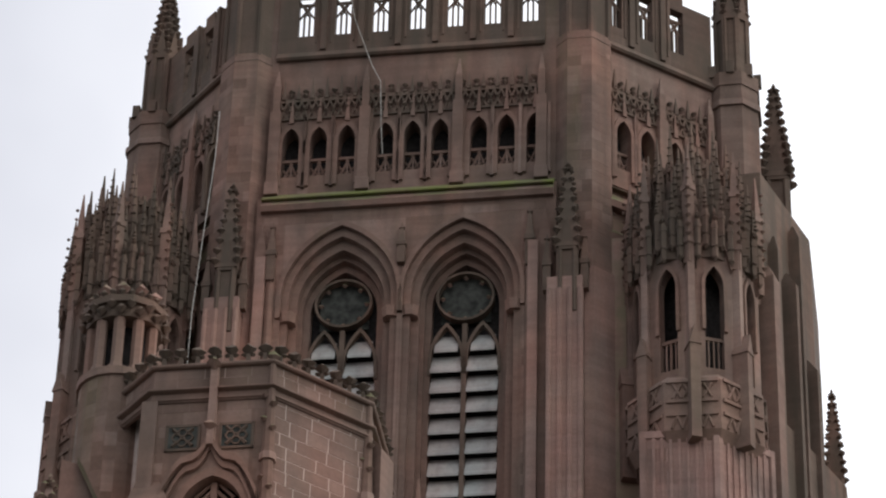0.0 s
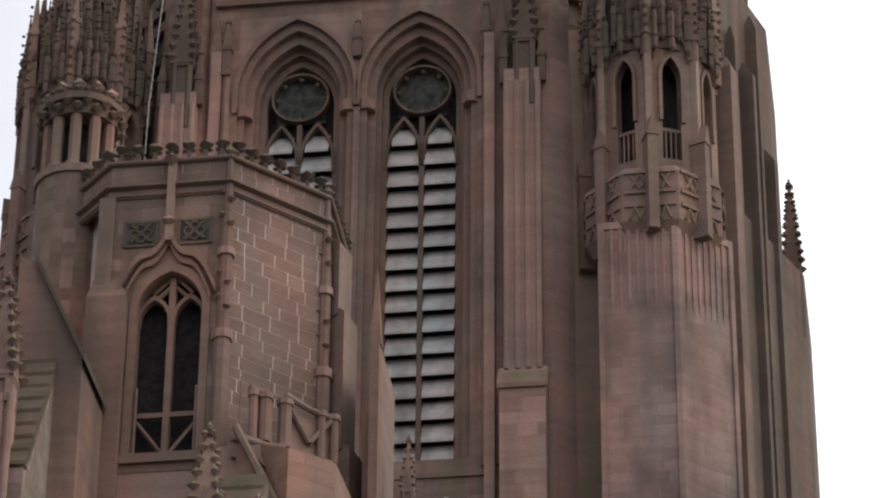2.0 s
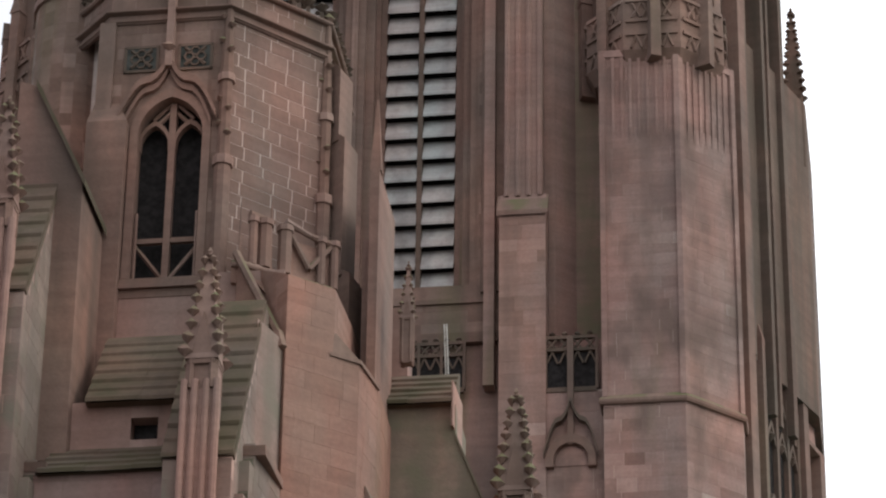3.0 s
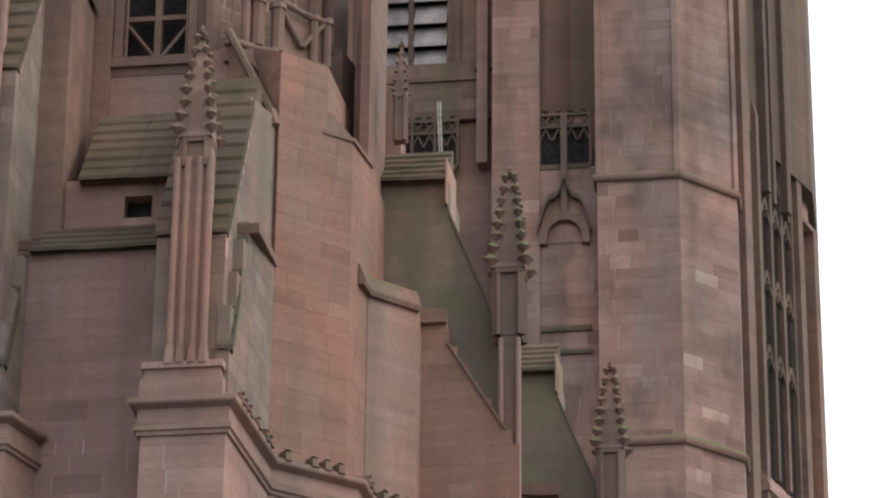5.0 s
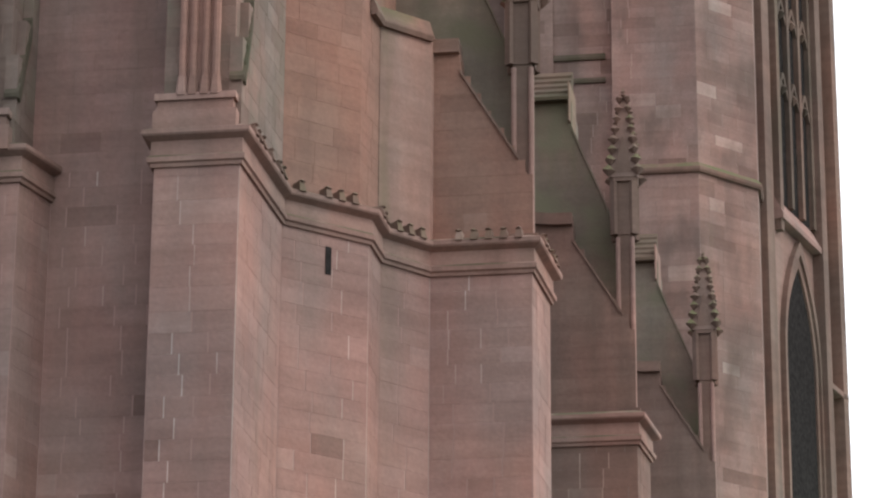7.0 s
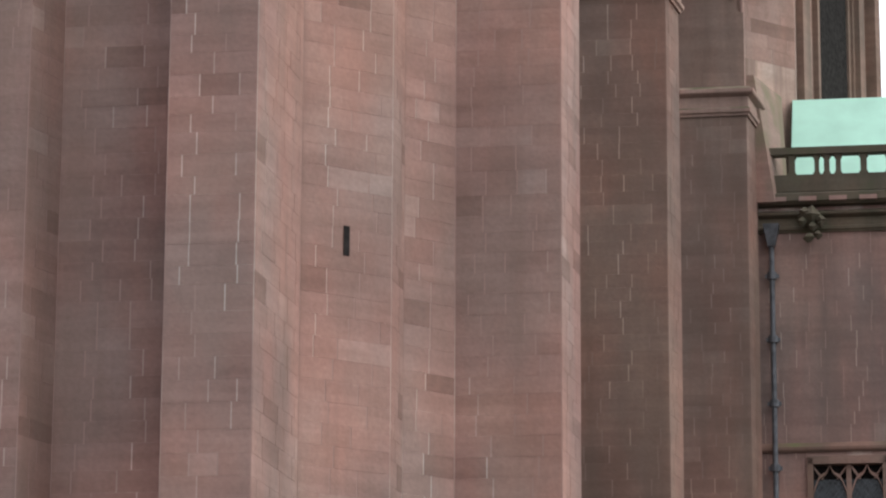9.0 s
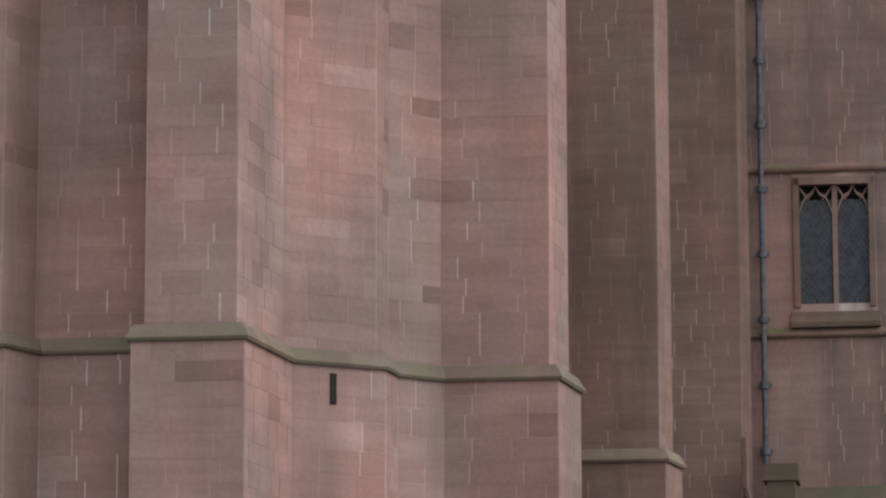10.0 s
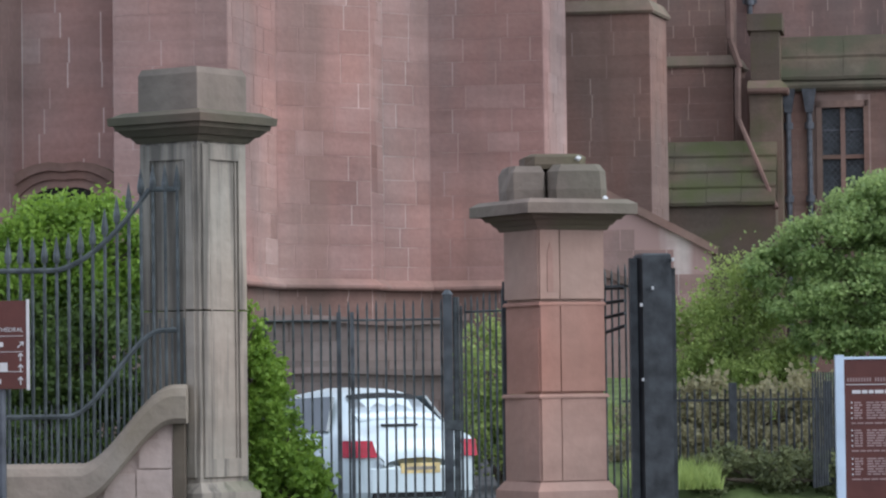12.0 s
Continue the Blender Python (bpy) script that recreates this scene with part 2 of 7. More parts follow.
# near black without gloss: paints the shade of openings onto sheets and cores
M_DARK = plain("painted_interior_shade", (0.03, 0.027, 0.026), 1.0)
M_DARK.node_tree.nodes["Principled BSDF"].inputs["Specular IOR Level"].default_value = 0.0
M_GRILLE = plain("dark_grille", (0.05, 0.052, 0.045), 0.9, 0.0, 0.5, 3.0)
M_POST = plain("grey_blue_painted_steel", (0.07, 0.077, 0.08), 0.5, 0.2, 0.55, 5.0)
M_IRON = plain("grey_green_painted_iron", (0.078, 0.088, 0.087), 0.45, 0.2, 0.35, 12)
M_BLACK = plain("black_painted_iron", (0.034, 0.037, 0.039), 0.45, 0.2, 0.4, 8)
M_COPPER = plain("verdigris_copper", (0.46, 0.76, 0.62), 0.7, 0.0, 0.08, 0.8)
M_GRASS = plain("rough_grass", (0.085, 0.115, 0.035), 0.95, 0.0, 0.5, 2.0)
M_ASPHALT = plain("grey_asphalt", (0.07, 0.07, 0.068), 0.9, 0.0, 0.3, 3.0)
M_GLASSDARK = plain("leaded_window_glass", (0.045, 0.052, 0.055), 0.30, 0.0, 0.5, 5.0)
M_LOUVRE = stone("weathered_louvre_slate", [(0.0, (0.36, 0.34, 0.32)), (1.0, (0.47, 0.45, 0.43))], (0.15, 0.13, 0.12), (0.44, 0.64), bump=0.4, streak=0.65)
M_CAR = plain("silver_white_car_paint", (0.53, 0.60, 0.605), 0.32, 0.15, 0.03, 2.0)
M_CARGLASS = plain("car_glass", (0.34, 0.385, 0.40), 0.38, 0.7, 0.05, 2.0)
M_SIDEGLASS = plain("dark_side_glass", (0.10, 0.115, 0.12), 0.15, 0.2, 0.1, 2.0)
M_LAMP_RED = plain("red_lamp_plastic", (0.36, 0.015, 0.035), 0.2)
M_PLATE = plain("yellow_plate", (0.60, 0.47, 0.21), 0.5)
M_RUBBER = plain("tyre_rubber", (0.02, 0.02, 0.02), 0.85)
M_SIGN = plain("brown_sign_face", (0.095, 0.03, 0.022), 0.4, 0.0, 0.1)
M_SIGNWHITE = plain("white_sign_print", (0.55, 0.52, 0.50), 0.5, 0.0, 0.05)
M_PRINT = plain("dull_pink_sign_print", (0.30, 0.20, 0.185), 0.5, 0.0, 0.1)
M_SIGNEDGE = plain("pale_blue_sign_post", (0.50, 0.58, 0.66), 0.4, 0.2, 0.05)
M_CABLE = plain("pale_conductor_cable", (0.42, 0.40, 0.36), 0.6)
M_LEAD = plain("lead_grey", (0.10, 0.105, 0.115), 0.55, 0.3, 0.3, 4.0)
M_BIRD = plain("pale_stone_chip", (0.6, 0.6, 0.58), 0.8)

# ---- mesh tools ----
class Mesh:
    """Collects solids in cathedral or world coordinates: across u, deep v, up z."""

    def __init__(self):
        self.v, self.f = [], []

    def add(self, verts, faces):
        k = len(self.v)
        self.v += verts
        self.f += [tuple(i + k for i in f) for f in faces]
        return self

    def box(self, u0, u1, v0, v1, z0, z1):
        return self.prism([(u0, v0), (u1, v0), (u1, v1), (u0, v1)], z0, z1)

    def prism(self, poly, z0, z1, top=None):
        """A plan polygon, counter-clockwise, from z0 to z1; top: another polygon of as many corners."""
        n, top = len(poly), top or poly
        verts = [(x, y, z0) for x, y in poly] + [(x, y, z1) for x, y in top]
        faces = [tuple(reversed(range(n))), tuple(range(n, 2 * n))]
        faces += [(i, (i + 1) % n, n + (i + 1) % n, n + i) for i in range(n)]
        return self.add(verts, faces)

    def across(self, prof, u0, u1):
        """A (v, z) profile, drawn along u."""
        n = len(prof)
        verts = [(u0, a, b) for a, b in prof] + [(u1, a, b) for a, b in prof]
        faces = [tuple(range(n)), tuple(reversed(range(n, 2 * n)))] + [(i, n + i, n + (i + 1) % n, (i + 1) % n) for i in range(n)]
        return self.add(verts, faces)

    def deep(self, prof, v0, v1):
        """A (u, z) profile, drawn along v."""
        n = len(prof)
        verts = [(a, v0, b) for a, b in prof] + [(a, v1, b) for a, b in prof]
        faces = [tuple(range(n)), tuple(reversed(range(n, 2 * n)))] + [(i, n + i, n + (i + 1) % n, (i + 1) % n) for i in range(n)]
        return self.add(verts, faces)

    def placed(self, p, q):
        """Moves what was built facing -v with its left end at 0 onto the face that runs from p to q."""
        w = math.hypot(q[0] - p[0], q[1] - p[1])
        d = ((q[0] - p[0]) / w, (q[1] - p[1]) / w)
        self.v = [(p[0] + d[0] * a - d[1] * b, p[1] + d[1] * a + d[0] * b, z) for a, b, z in self.v]
        return self

    def bar(self, p, q, r, sides=6, r2=None):
        """A round bar from p to q."""
        p, q = Vector(p), Vector(q)
        d = (q - p).normalized()
        a = d.orthogonal().normalized()
        b = d.cross(a)
        r2 = r if r2 is None else r2
        ring = [(a * math.cos(2 * math.pi * i / sides) + b * math.sin(2 * math.pi * i / sides)) for i in range(sides)]
        verts = [tuple(p + k * r) for k in ring] + [tuple(q + k * r2) for k in ring]
        faces = [tuple(reversed(range(sides))), tuple(range(sides, 2 * sides))] + [(i, (i + 1) % sides, sides + (i + 1) % sides, sides + i) for i in range(sides)]
        return self.add(verts, faces)

    def blob(self, c, r, squash=1.0, seed=0):
        """A small knobbly octahedral lump."""
        rnd = random.Random(seed)
        dirs = [(1, 0, 0), (0.7, 0.7, 0), (0, 1, 0), (-0.7, 0.7, 0), (-1, 0, 0), (-0.7, -0.7, 0), (0, -1, 0), (0.7, -0.7, 0)]
        verts = [(c[0], c[1], c[2] - r * squash)]
        verts += [(c[0] + x * r * rnd.uniform(0.8, 1.15), c[1] + y * r * rnd.uniform(0.8, 1.15), c[2] + r * rnd.uniform(-0.2, 0.2)) for x, y, _ in dirs]
        verts += [(c[0], c[1], c[2] + r * squash)]
        faces = [(0, 1 + (i + 1) % 8, 1 + i) for i in range(8)] + [(9, 1 + i, 1 + (i + 1) % 8) for i in range(8)]
        return self.add(verts, faces)


def ngon(cu, cv, r, n=8, turn=22.5):
    return [(cu + r * math.cos(radians(turn + 360 * i / n)), cv + r * math.sin(radians(turn + 360 * i / n))) for i in range(n)]


def grown(poly, d):
    """A convex plan polygon pushed outwards by about d."""
    cu, cv = sum(p[0] for p in poly) / len(poly), sum(p[1] for p in poly) / len(poly)
    out = []
    for x, y in poly:
        r = math.hypot(x - cu, y - cv)
        out.append((cu + (x - cu) * (r + d) / r, cv + (y - cv) * (r + d) / r))
    return out


def thing(name, base, turn=0.0, **tags):
    """An empty at the base of a thing; base is in the world, or in the cathedral's own axes if turn is CATH."""
    ob = new(name)
    ob.empty_display_size = 0.2
    m = pose(0, 0, 0, 0, 0, turn) @ Matrix.Translation(base)
    ob.matrix_basis = m
    ob["base_x"], ob["base_y"], ob["base_z"] = base
    return tagged(ob, **tags)


def origin(ob):
    while ob.parent:
        ob = ob.parent
    return Vector((ob["base_x"], ob["base_y"], ob["base_z"]))


def part(name, mesh, mat, parent, label="", kind="", smooth=False):
    """Links a mesh as one part under a thing or a part."""
    o = origin(parent)
    me = bpy.data.meshes.new(name)
    me.from_pydata([(x - o.x, y - o.y, z - o.z) for x, y, z in mesh.v], [], mesh.f)
    me.materials.append(mat)
    if smooth:
        me.shade_smooth()
    me.update()
    ob = new(name, me)
    ob.parent = parent
    return tagged(ob, label=label, kind=kind)


CATH = -8.0    # the cathedral's turn against the line of sight


def along(p, q, a, n_out, b, z):
    """A point a metres from p towards q, b metres out along n_out."""
    return (p[0] + q[0] * a + n_out[0] * b, p[1] + q[1] * a + n_out[1] * b, z)


def block(mesh, p, d, n, a0, a1, z0, z1, proud):
    """One ashlar block on the face that starts at p and runs along d, with small worn chamfers."""
    c, e = 0.002, 0.0
    verts = []
    for a, z in ((a0, z0), (a1, z0), (a1, z1), (a0, z1)):
        verts.append(along(p, d, a, n, -0.02, z))
    for a, z in ((a0 + c, z0 + e), (a1 - c, z0 + e), (a1 - c, z1 - e), (a0 + c, z1 - e)):
        verts.append(along(p, d, a, n, proud, z))
    mesh.add(verts, [(4, 5, 6, 7), (0, 1, 5, 4), (1, 2, 6, 5), (2, 3, 7, 6), (3, 0, 4, 7)])


class Pieces:
    """Takes what a Mesh takes, and links every solid as a piece of its own."""

    def __init__(self, name, mat, parent):
        self.name, self.mat, self.parent = name, mat, parent

    def add(self, verts, faces):
        m = Mesh()
        m.add(verts, faces)
        part(self.name, m, self.mat, self.parent)


def ashlar(mesh, p, q, z0, z1, course=0.45, length=0.95, holes=(), gap=0.024, flat=0.0, seed=0, shape=None):
    """Faces the wall from p to q (seen from outside, p on the left) with blocks. holes: (a0, a1, z0, z1)."""
    rnd = random.Random(seed * 7919 + 13)
    w = math.hypot(q[0] - p[0], q[1] - p[1])
    d = ((q[0] - p[0]) / w, (q[1] - p[1]) / w)
    n = (d[1], -d[0])
    z = z0
    while z < z1 - 0.08:
        h = min(course * rnd.choice((0.82, 1.0, 1.0, 1.0, 1.2)), z1 - z)
        if z1 - z - h < 0.15:
            h = z1 - z
        a = 0.0
        first = rnd.uniform(0.3, 1.0)
        while a < w - 0.02:
            step = length * (first if a == 0 else rnd.uniform(0.6, 1.35))
            b = min(a + step, w)
            if w - b < 0.25 * length:
                b = w
            spans = [(a, b)]
            for h0, h1, k0, k1 in holes:
                if z + h > k0 + 0.02 and z < k1 - 0.02:
                    cut = []
                    for s, e in spans:
                        if e <= h0 or s >= h1:
                            cut.append((s, e))
                        else:
                            cut += [(s, h0)] * (h0 - s > 0.04) + [(h1, e)] * (e - h1 > 0.04)
                    spans = cut
            if shape is not None:    # keep only the stretch that lies under the slope
                cut = []
                for s, e in spans:
                    ok = [s + (e - s) * k / 12 for k in range(13) if shape(s + (e - s) * k / 12, z + h)]
                    if ok and ok[-1] - ok[0] > 0.08:
                        cut.append((ok[0], ok[-1]))
                spans = cut
            for s, e in spans:
                block(mesh, p, d, n, s + gap / 2, e - gap / 2, z + flat / 2, z + h - flat / 2, rnd.uniform(0.003, 0.007))
            a = b
        z += h


def arch_z(x, half, spring, apex):
    """Height of a pointed arch at x from its middle."""
    rise = apex - spring
    r = (half * half + rise * rise) / (2 * half)
    x = min(abs(x), half)
    return spring + math.sqrt(max(0.0, r * r - (x + r - half) ** 2))


def arch_line(uc, half, spring, apex, steps=10):
    """Corner points of a pointed arch from left to right."""
    xs = [-half + half * (1 - math.cos(math.pi / 2 * i / steps)) for i in range(steps + 1)]
    left = [(uc + x, arch_z(x, half, spring, apex)) for x in xs]
    return left + [(2 * uc - u, z) for u, z in reversed(left[:-1])]


def strip(mesh, inner, outer, v0, v1):
    """One closed band between two (u, z) lines of as many points, from v0 (front) to v1."""
    n = len(inner)
    verts = []
    for (a, za), (b, zb) in zip(inner, outer):
        verts += [(a, v0, za), (b, v0, zb), (b, v1, zb), (a, v1, za)]
    faces = [(4 * i + j, 4 * i + (j + 1) % 4, 4 * i + 4 + (j + 1) % 4, 4 * i + 4 + j) for i in range(n - 1) for j in range(4)]
    mesh.add(verts, faces + [(3, 2, 1, 0), tuple(4 * n - 4 + j for j in range(4))])


def arch_band(mesh, uc, half_in, half_out, spring, apex_in, apex_out, bottom, v0, v1, steps=10):
    """A pointed-arch moulding with its jambs, between two outlines, from v0 (front) to v1."""
    a = [(uc - half_in, bottom)] + arch_line(uc, half_in, spring, apex_in, steps) + [(uc + half_in, bottom)]
    b = [(uc - half_out, bottom)] + arch_line(uc, half_out, spring, apex_out, steps) + [(uc + half_out, bottom)]
    strip(mesh, a, b, v0, v1)


def arch_wall(mesh, u0, u1, v0, v1, z0, z1, arches, steps=10):
    """A wall facing -v with pointed openings (uc, half, bottom, spring, apex), left to right."""
    x = u0
    for uc, half, bottom, spring, apex in arches:
        mesh.box(x, uc - half, v0, v1, z0, z1)
        if bottom > z0:
            mesh.box(uc - half, uc + half, v0, v1, z0, bottom)
        line = arch_line(uc, half, spring, apex, steps)
        strip(mesh, line, [(u, z1) for u, _ in line], v0, v1)
        x = uc + half
    mesh.box(x, u1, v0, v1, z0, z1)


def lump(c, r, squash, seed):
    m = Mesh().blob(c, r, squash, seed)
    return m.v, m.f


def pinnacle(parent, cu, cv, base, shoulder, tip, r, mat, rows=6, name="pinnacle", turn=45.0, sides=4, foot=0.55):
    """A crocketed pinnacle: shaft with gablets, spire, crockets and finial, one part with its crockets below it."""
    m = Mesh()
    slim = 0.70 * r if sides == 4 else r
    shaft = ngon(cu, cv, slim, sides, turn)
    m.prism(shaft, base, shoulder)
    m.prism(grown(shaft, 0.10 * r), shoulder - 0.10 * r, shoulder + 0.12 * r)
    m.prism(ngon(cu, cv, r * 0.94, sides, turn), shoulder, tip - 0.1, ngon(cu, cv, r * 0.10, sides, turn))
    ob = part(name, m, mat, parent)
    for i in range(sides):    # gablets with angle rolls
        a = radians(turn + 360 * (i + 0.5) / sides)
        w = slim * math.sin(math.pi / sides) * 1.05
        k = slim * math.cos(math.pi / sides)
        o, side = Vector((math.cos(a), math.sin(a), 0)), Vector((-math.sin(a), math.cos(a), 0))
        c = Vector((cu, cv, 0))
        pts = [(-w, shoulder - 0.2 * r), (w, shoulder - 0.2 * r), (0, shoulder + 2.1 * r)]
        front = [c + o * (k + 0.14 * r) + side * s + Vector((0, 0, z)) for s, z in pts]
        back = [c + o * (k * 0.3) + side * s + Vector((0, 0, z)) for s, z in pts]
        part("gablet", Mesh().add([tuple(p) for p in front + back], [(0, 1, 2), (5, 4, 3), (0, 2, 5, 3), (1, 4, 5, 2), (0, 3, 4, 1)]), mat, ob)
        for s in (-1, 1):
            part("angle_roll", Mesh().bar(c + o * (k + 0.02) + side * (s * w * 0.8) + Vector((0, 0, base)), c + o * (k + 0.02) + side * (s * w * 0.8) + Vector((0, 0, shoulder)), 0.13 * r, 5), mat, ob)
    k = Pieces("crocket", mat, ob)
    rows += 2
    for row in range(rows):
        f = (row + 0.6) / (rows + 0.3)
        rr, z = r * (0.94 - 0.84 * f), shoulder + (tip - shoulder) * f
        for i in range(sides):
            a = radians(turn + 360 * i / sides)
            s = r * (0.30 - 0.12 * f)
            k.add(*lump((cu + (rr + s * 0.3) * math.cos(a), cv + (rr + s * 0.3) * math.sin(a), z), s, 1.05, row * 9 + i))
    f = Mesh().blob((cu, cv, tip - 0.16 * r - 0.05), 0.24 * r, 0.7, 3).blob((cu, cv, tip), 0.12 * r, 2.0, 4)
    part("finial", f, mat, ob)
    return ob


def string_course(parent, path, z, h, out, mat, name="string_course", slope=0.6, roll=False):
    """A moulded course along a plan path (outside on the right-hand side of travel), mitred at corners."""
    n = len(path)
    norm = []
    for a, b in zip(path, path[1:]):
        w = math.hypot(b[0] - a[0], b[1] - a[1])
        norm.append(((b[1] - a[1]) / w, -(b[0] - a[0]) / w))
    mit = []
    for i in range(n):
        a, b = norm[max(0, i - 1)], norm[min(n - 2, i)]
        s = (a[0] + b[0], a[1] + b[1])
        k = 1 + a[0] * b[0] + a[1] * b[1]
        mit.append((s[0] / max(k, 0.35), s[1] / max(k, 0.35)))
    if roll:
        prof = [(-0.05, z), (out * 0.25, z), (out * 0.32, z + h * 0.08), (out * 0.52, z + h * 0.11), (out * 0.55, z + h * 0.22), (out * 0.30, z + h * 0.28), (out * 0.26, z + h * 0.62), (out * 0.9, z + h * 0.70), (out, z + h * 0.74), (out, z + h * 0.84), (-0.05, z + h)]
    else:
        prof = [(-0.05, z), (out * 0.7, z), (out, z + h * 0.18), (out, z + h * (1 - slope)), (-0.05, z + h)]
    m = Mesh()
    k = len(prof)
    verts = [(path[i][0] + mit[i][0] * o, path[i][1] + mit[i][1] * o, zz) for i in range(n) for o, zz in prof]
    faces = []
    for i in range(n - 1):
        faces += [(i * k + j, (i + 1) * k + j, (i + 1) * k + (j + 1) % k, i * k + (j + 1) % k) for j in range(k)]
    faces += [tuple(reversed(range(k))), tuple((n - 1) * k + j for j in range(k))]
    m.add(verts, faces)
    return part(name, m, mat, parent)

# ---- ground ----
def ground_height(x, y):
    """Rises from the road to the gate, dips to the drive and rises again to the cathedral."""
    stops = [(-5000, 0.0), (4, 0.0), (27, 0.42), (32, -0.03), (48, -0.03), (66, 1.4), (5000, 1.4)]
    for (a, za), (b, zb) in zip(stops, stops[1:]):
        if y <= b:
            return za + (zb - za) * (y - a) / (b - a)
    return 1.4


gm = Mesh()
ys = [-3000, -600, -120, -40, -10, 4, 12, 20, 27, 32, 40, 48, 57, 66, 90, 140, 400, 3000]
xs = [-3000, -600, -150, -60, -30, -15, -6, 0, 6, 15, 30, 60, 150, 600, 3000]
gm.add([(x, y, ground_height(x, y)) for y in ys for x in xs],
       [(j * len(xs) + i, j * len(xs) + i + 1, (j + 1) * len(xs) + i + 1, (j + 1) * len(xs) + i) for j in range(len(ys) - 1) for i in range(len(xs) - 1)])
ground_me = bpy.data.meshes.new("ground")
ground_me.from_pydata(gm.v, [], gm.f)
ground_me.materials.append(M_ASPHALT)
ground = tagged(new("ground", ground_me), "grey asphalt ground rising gently to the cathedral", "ground", kind="structure")

# ---- transept: buttressed front nearest the gate ----
transept = thing("cathedral_transept", (-12.0, 72.0, 0.5), CATH, label="red sandstone cathedral transept with stepped buttresses and pinnacles", category="church building")
LOW, TOP = 11.17, 30.6       # heights of the lower string course and of the cornice
# plan of the outer face, from left to right, above the lower string course
FRONT = [(-30.0, 66.7), (-18.3, 66.7), (-17.91, 67.9), (-15.30, 67.9), (-15.30, 66.3), (-13.47, 66.3), (-13.2, 69.75), (-11.5, 71.2), (-11.42, 72.3), (-10.45, 73.35), (-8.12, 73.35), (-7.93, 75.4), (-11.4, 75.6)]


def stepped(path, d):
    """The path pushed outwards by d (to the right of travel)."""
    out = []
    for i, p in enumerate(path):
        a, b = path[max(0, i - 1)], path[min(len(path) - 1, i + 1)]
        q = path[i]
        n0 = Vector((q[1] - a[1], -(q[0] - a[0]))).normalized() if i else None
        n1 = Vector((b[1] - q[1], -(b[0] - q[0]))).normalized() if i < len(path) - 1 else None
        n0, n1 = n0 or n1, n1 or n0
        s = n0 + n1
        k = max(0.4, 1 + n0.dot(n1))
        out.append((q[0] + s.x / k * d, q[1] + s.y / k * d))
    return out


def wall_core(path, back, z0, z1):
    m = Mesh()
    m.prism(path + [(path[-1][0], back), (path[0][0], back)], z0, z1)
    return m


def faced_wall(name, parent, path, back, z0, z1, mat, mortar, seed, course=0.45, length=0.95, holes=None, gap=0.026, skip=()):
    """A solid wall with a mortar core and an ashlar skin on every face of its plan path."""
    w = part(name, wall_core(stepped(path, -0.001), back, z0, z1), mortar, parent)
    skin = Mesh()
    for i, (p, q) in enumerate(zip(path, path[1:])):
        if i not in skip:
            ashlar(skin, p, q, z0, z1, course, length, (holes or {}).get(i, ()), gap, 0.005, seed + i)
    part("ashlar_facing", skin, mat, w, kind="stuff")
    return w


LOWER = stepped(FRONT, 0.22)
low_wall = part("lower_wall", wall_core(stepped(LOWER, -0.001), 84.0, 0.0, LOW), M_MORTAR, transept)
skin, base = Mesh(), Mesh()
for i, (p, q) in enumerate(zip(LOWER, LOWER[1:])):
    near = 3 <= i <= 9
    ashlar(base, p, q, 0.0, 3.6, 0.45, 1.0, (), 0.018, 0.0, 91 + i)
    ashlar(Mesh() if near else skin, p, q, 3.6, LOW, 0.50, 1.0, (), 0.026, 0.0, 11 + i)
    if near:    # the blocks nearest the gate are pieces of their own
        ashlar(Pieces("stone_block", M_PIECE, low_wall), p, q, 3.6, LOW, 0.50, 1.0, (), 0.022, 0.011, 21 + i)
part("ashlar_facing", skin, M_RED, low_wall, kind="stuff")
part("base_facing", base, M_DULL, low_wall, "brown damp-stained plinth stone", kind="stuff")
faced_wall("upper_wall", transept, FRONT, 84.0, LOW, TOP, M_RED, M_MORTAR, 31, 0.46, 0.95)
string_course(transept, LOWER, LOW - 0.02, 0.34, 0.10, M_BAND, slope=0.8)
string_course(transept, stepped(LOWER, 0.10), 3.60, 0.22, 0.10, M_MID, "plinth_course")
for run in (FRONT[:3], FRONT[3:]):    # the recess between the buttresses has no cornice
    string_course(transept, run, TOP - 0.68, 0.95, 0.25, M_MOULD, "cornice", roll=True)

# ---- buttresses further along ----
def far_buttress(name, u0, u1, v, top, seed):
    # darker, browner stone than the front
    path = [(u0 - 3.0, v), (u1, v), (u1 + 0.22, v + 1.6), (u1 - 1.0, v + 1.8)]
    faced_wall(name, transept, stepped(path, 0.2), v + 9, 0.0, LOW, M_DULL, M_MORTAR_DARK, seed, 0.5, 1.0)
    faced_wall(name, transept, path, v + 9, LOW, top, M_DULL, M_MORTAR_DARK, seed + 5)
    string_course(transept, stepped(path, 0.2), LOW - 0.03, 0.36, 0.11, M_BAND, slope=0.8)
    string_course(transept, path, top - 0.75, 1.0, 0.27, M_MOULD, "cornice", roll=True)


far_buttress("far_buttress", -9.2, -7.12, 90.0, 32.0, 51)
far_buttress("far_buttress", -7.7, -5.88, 106.0, 33.2, 71)

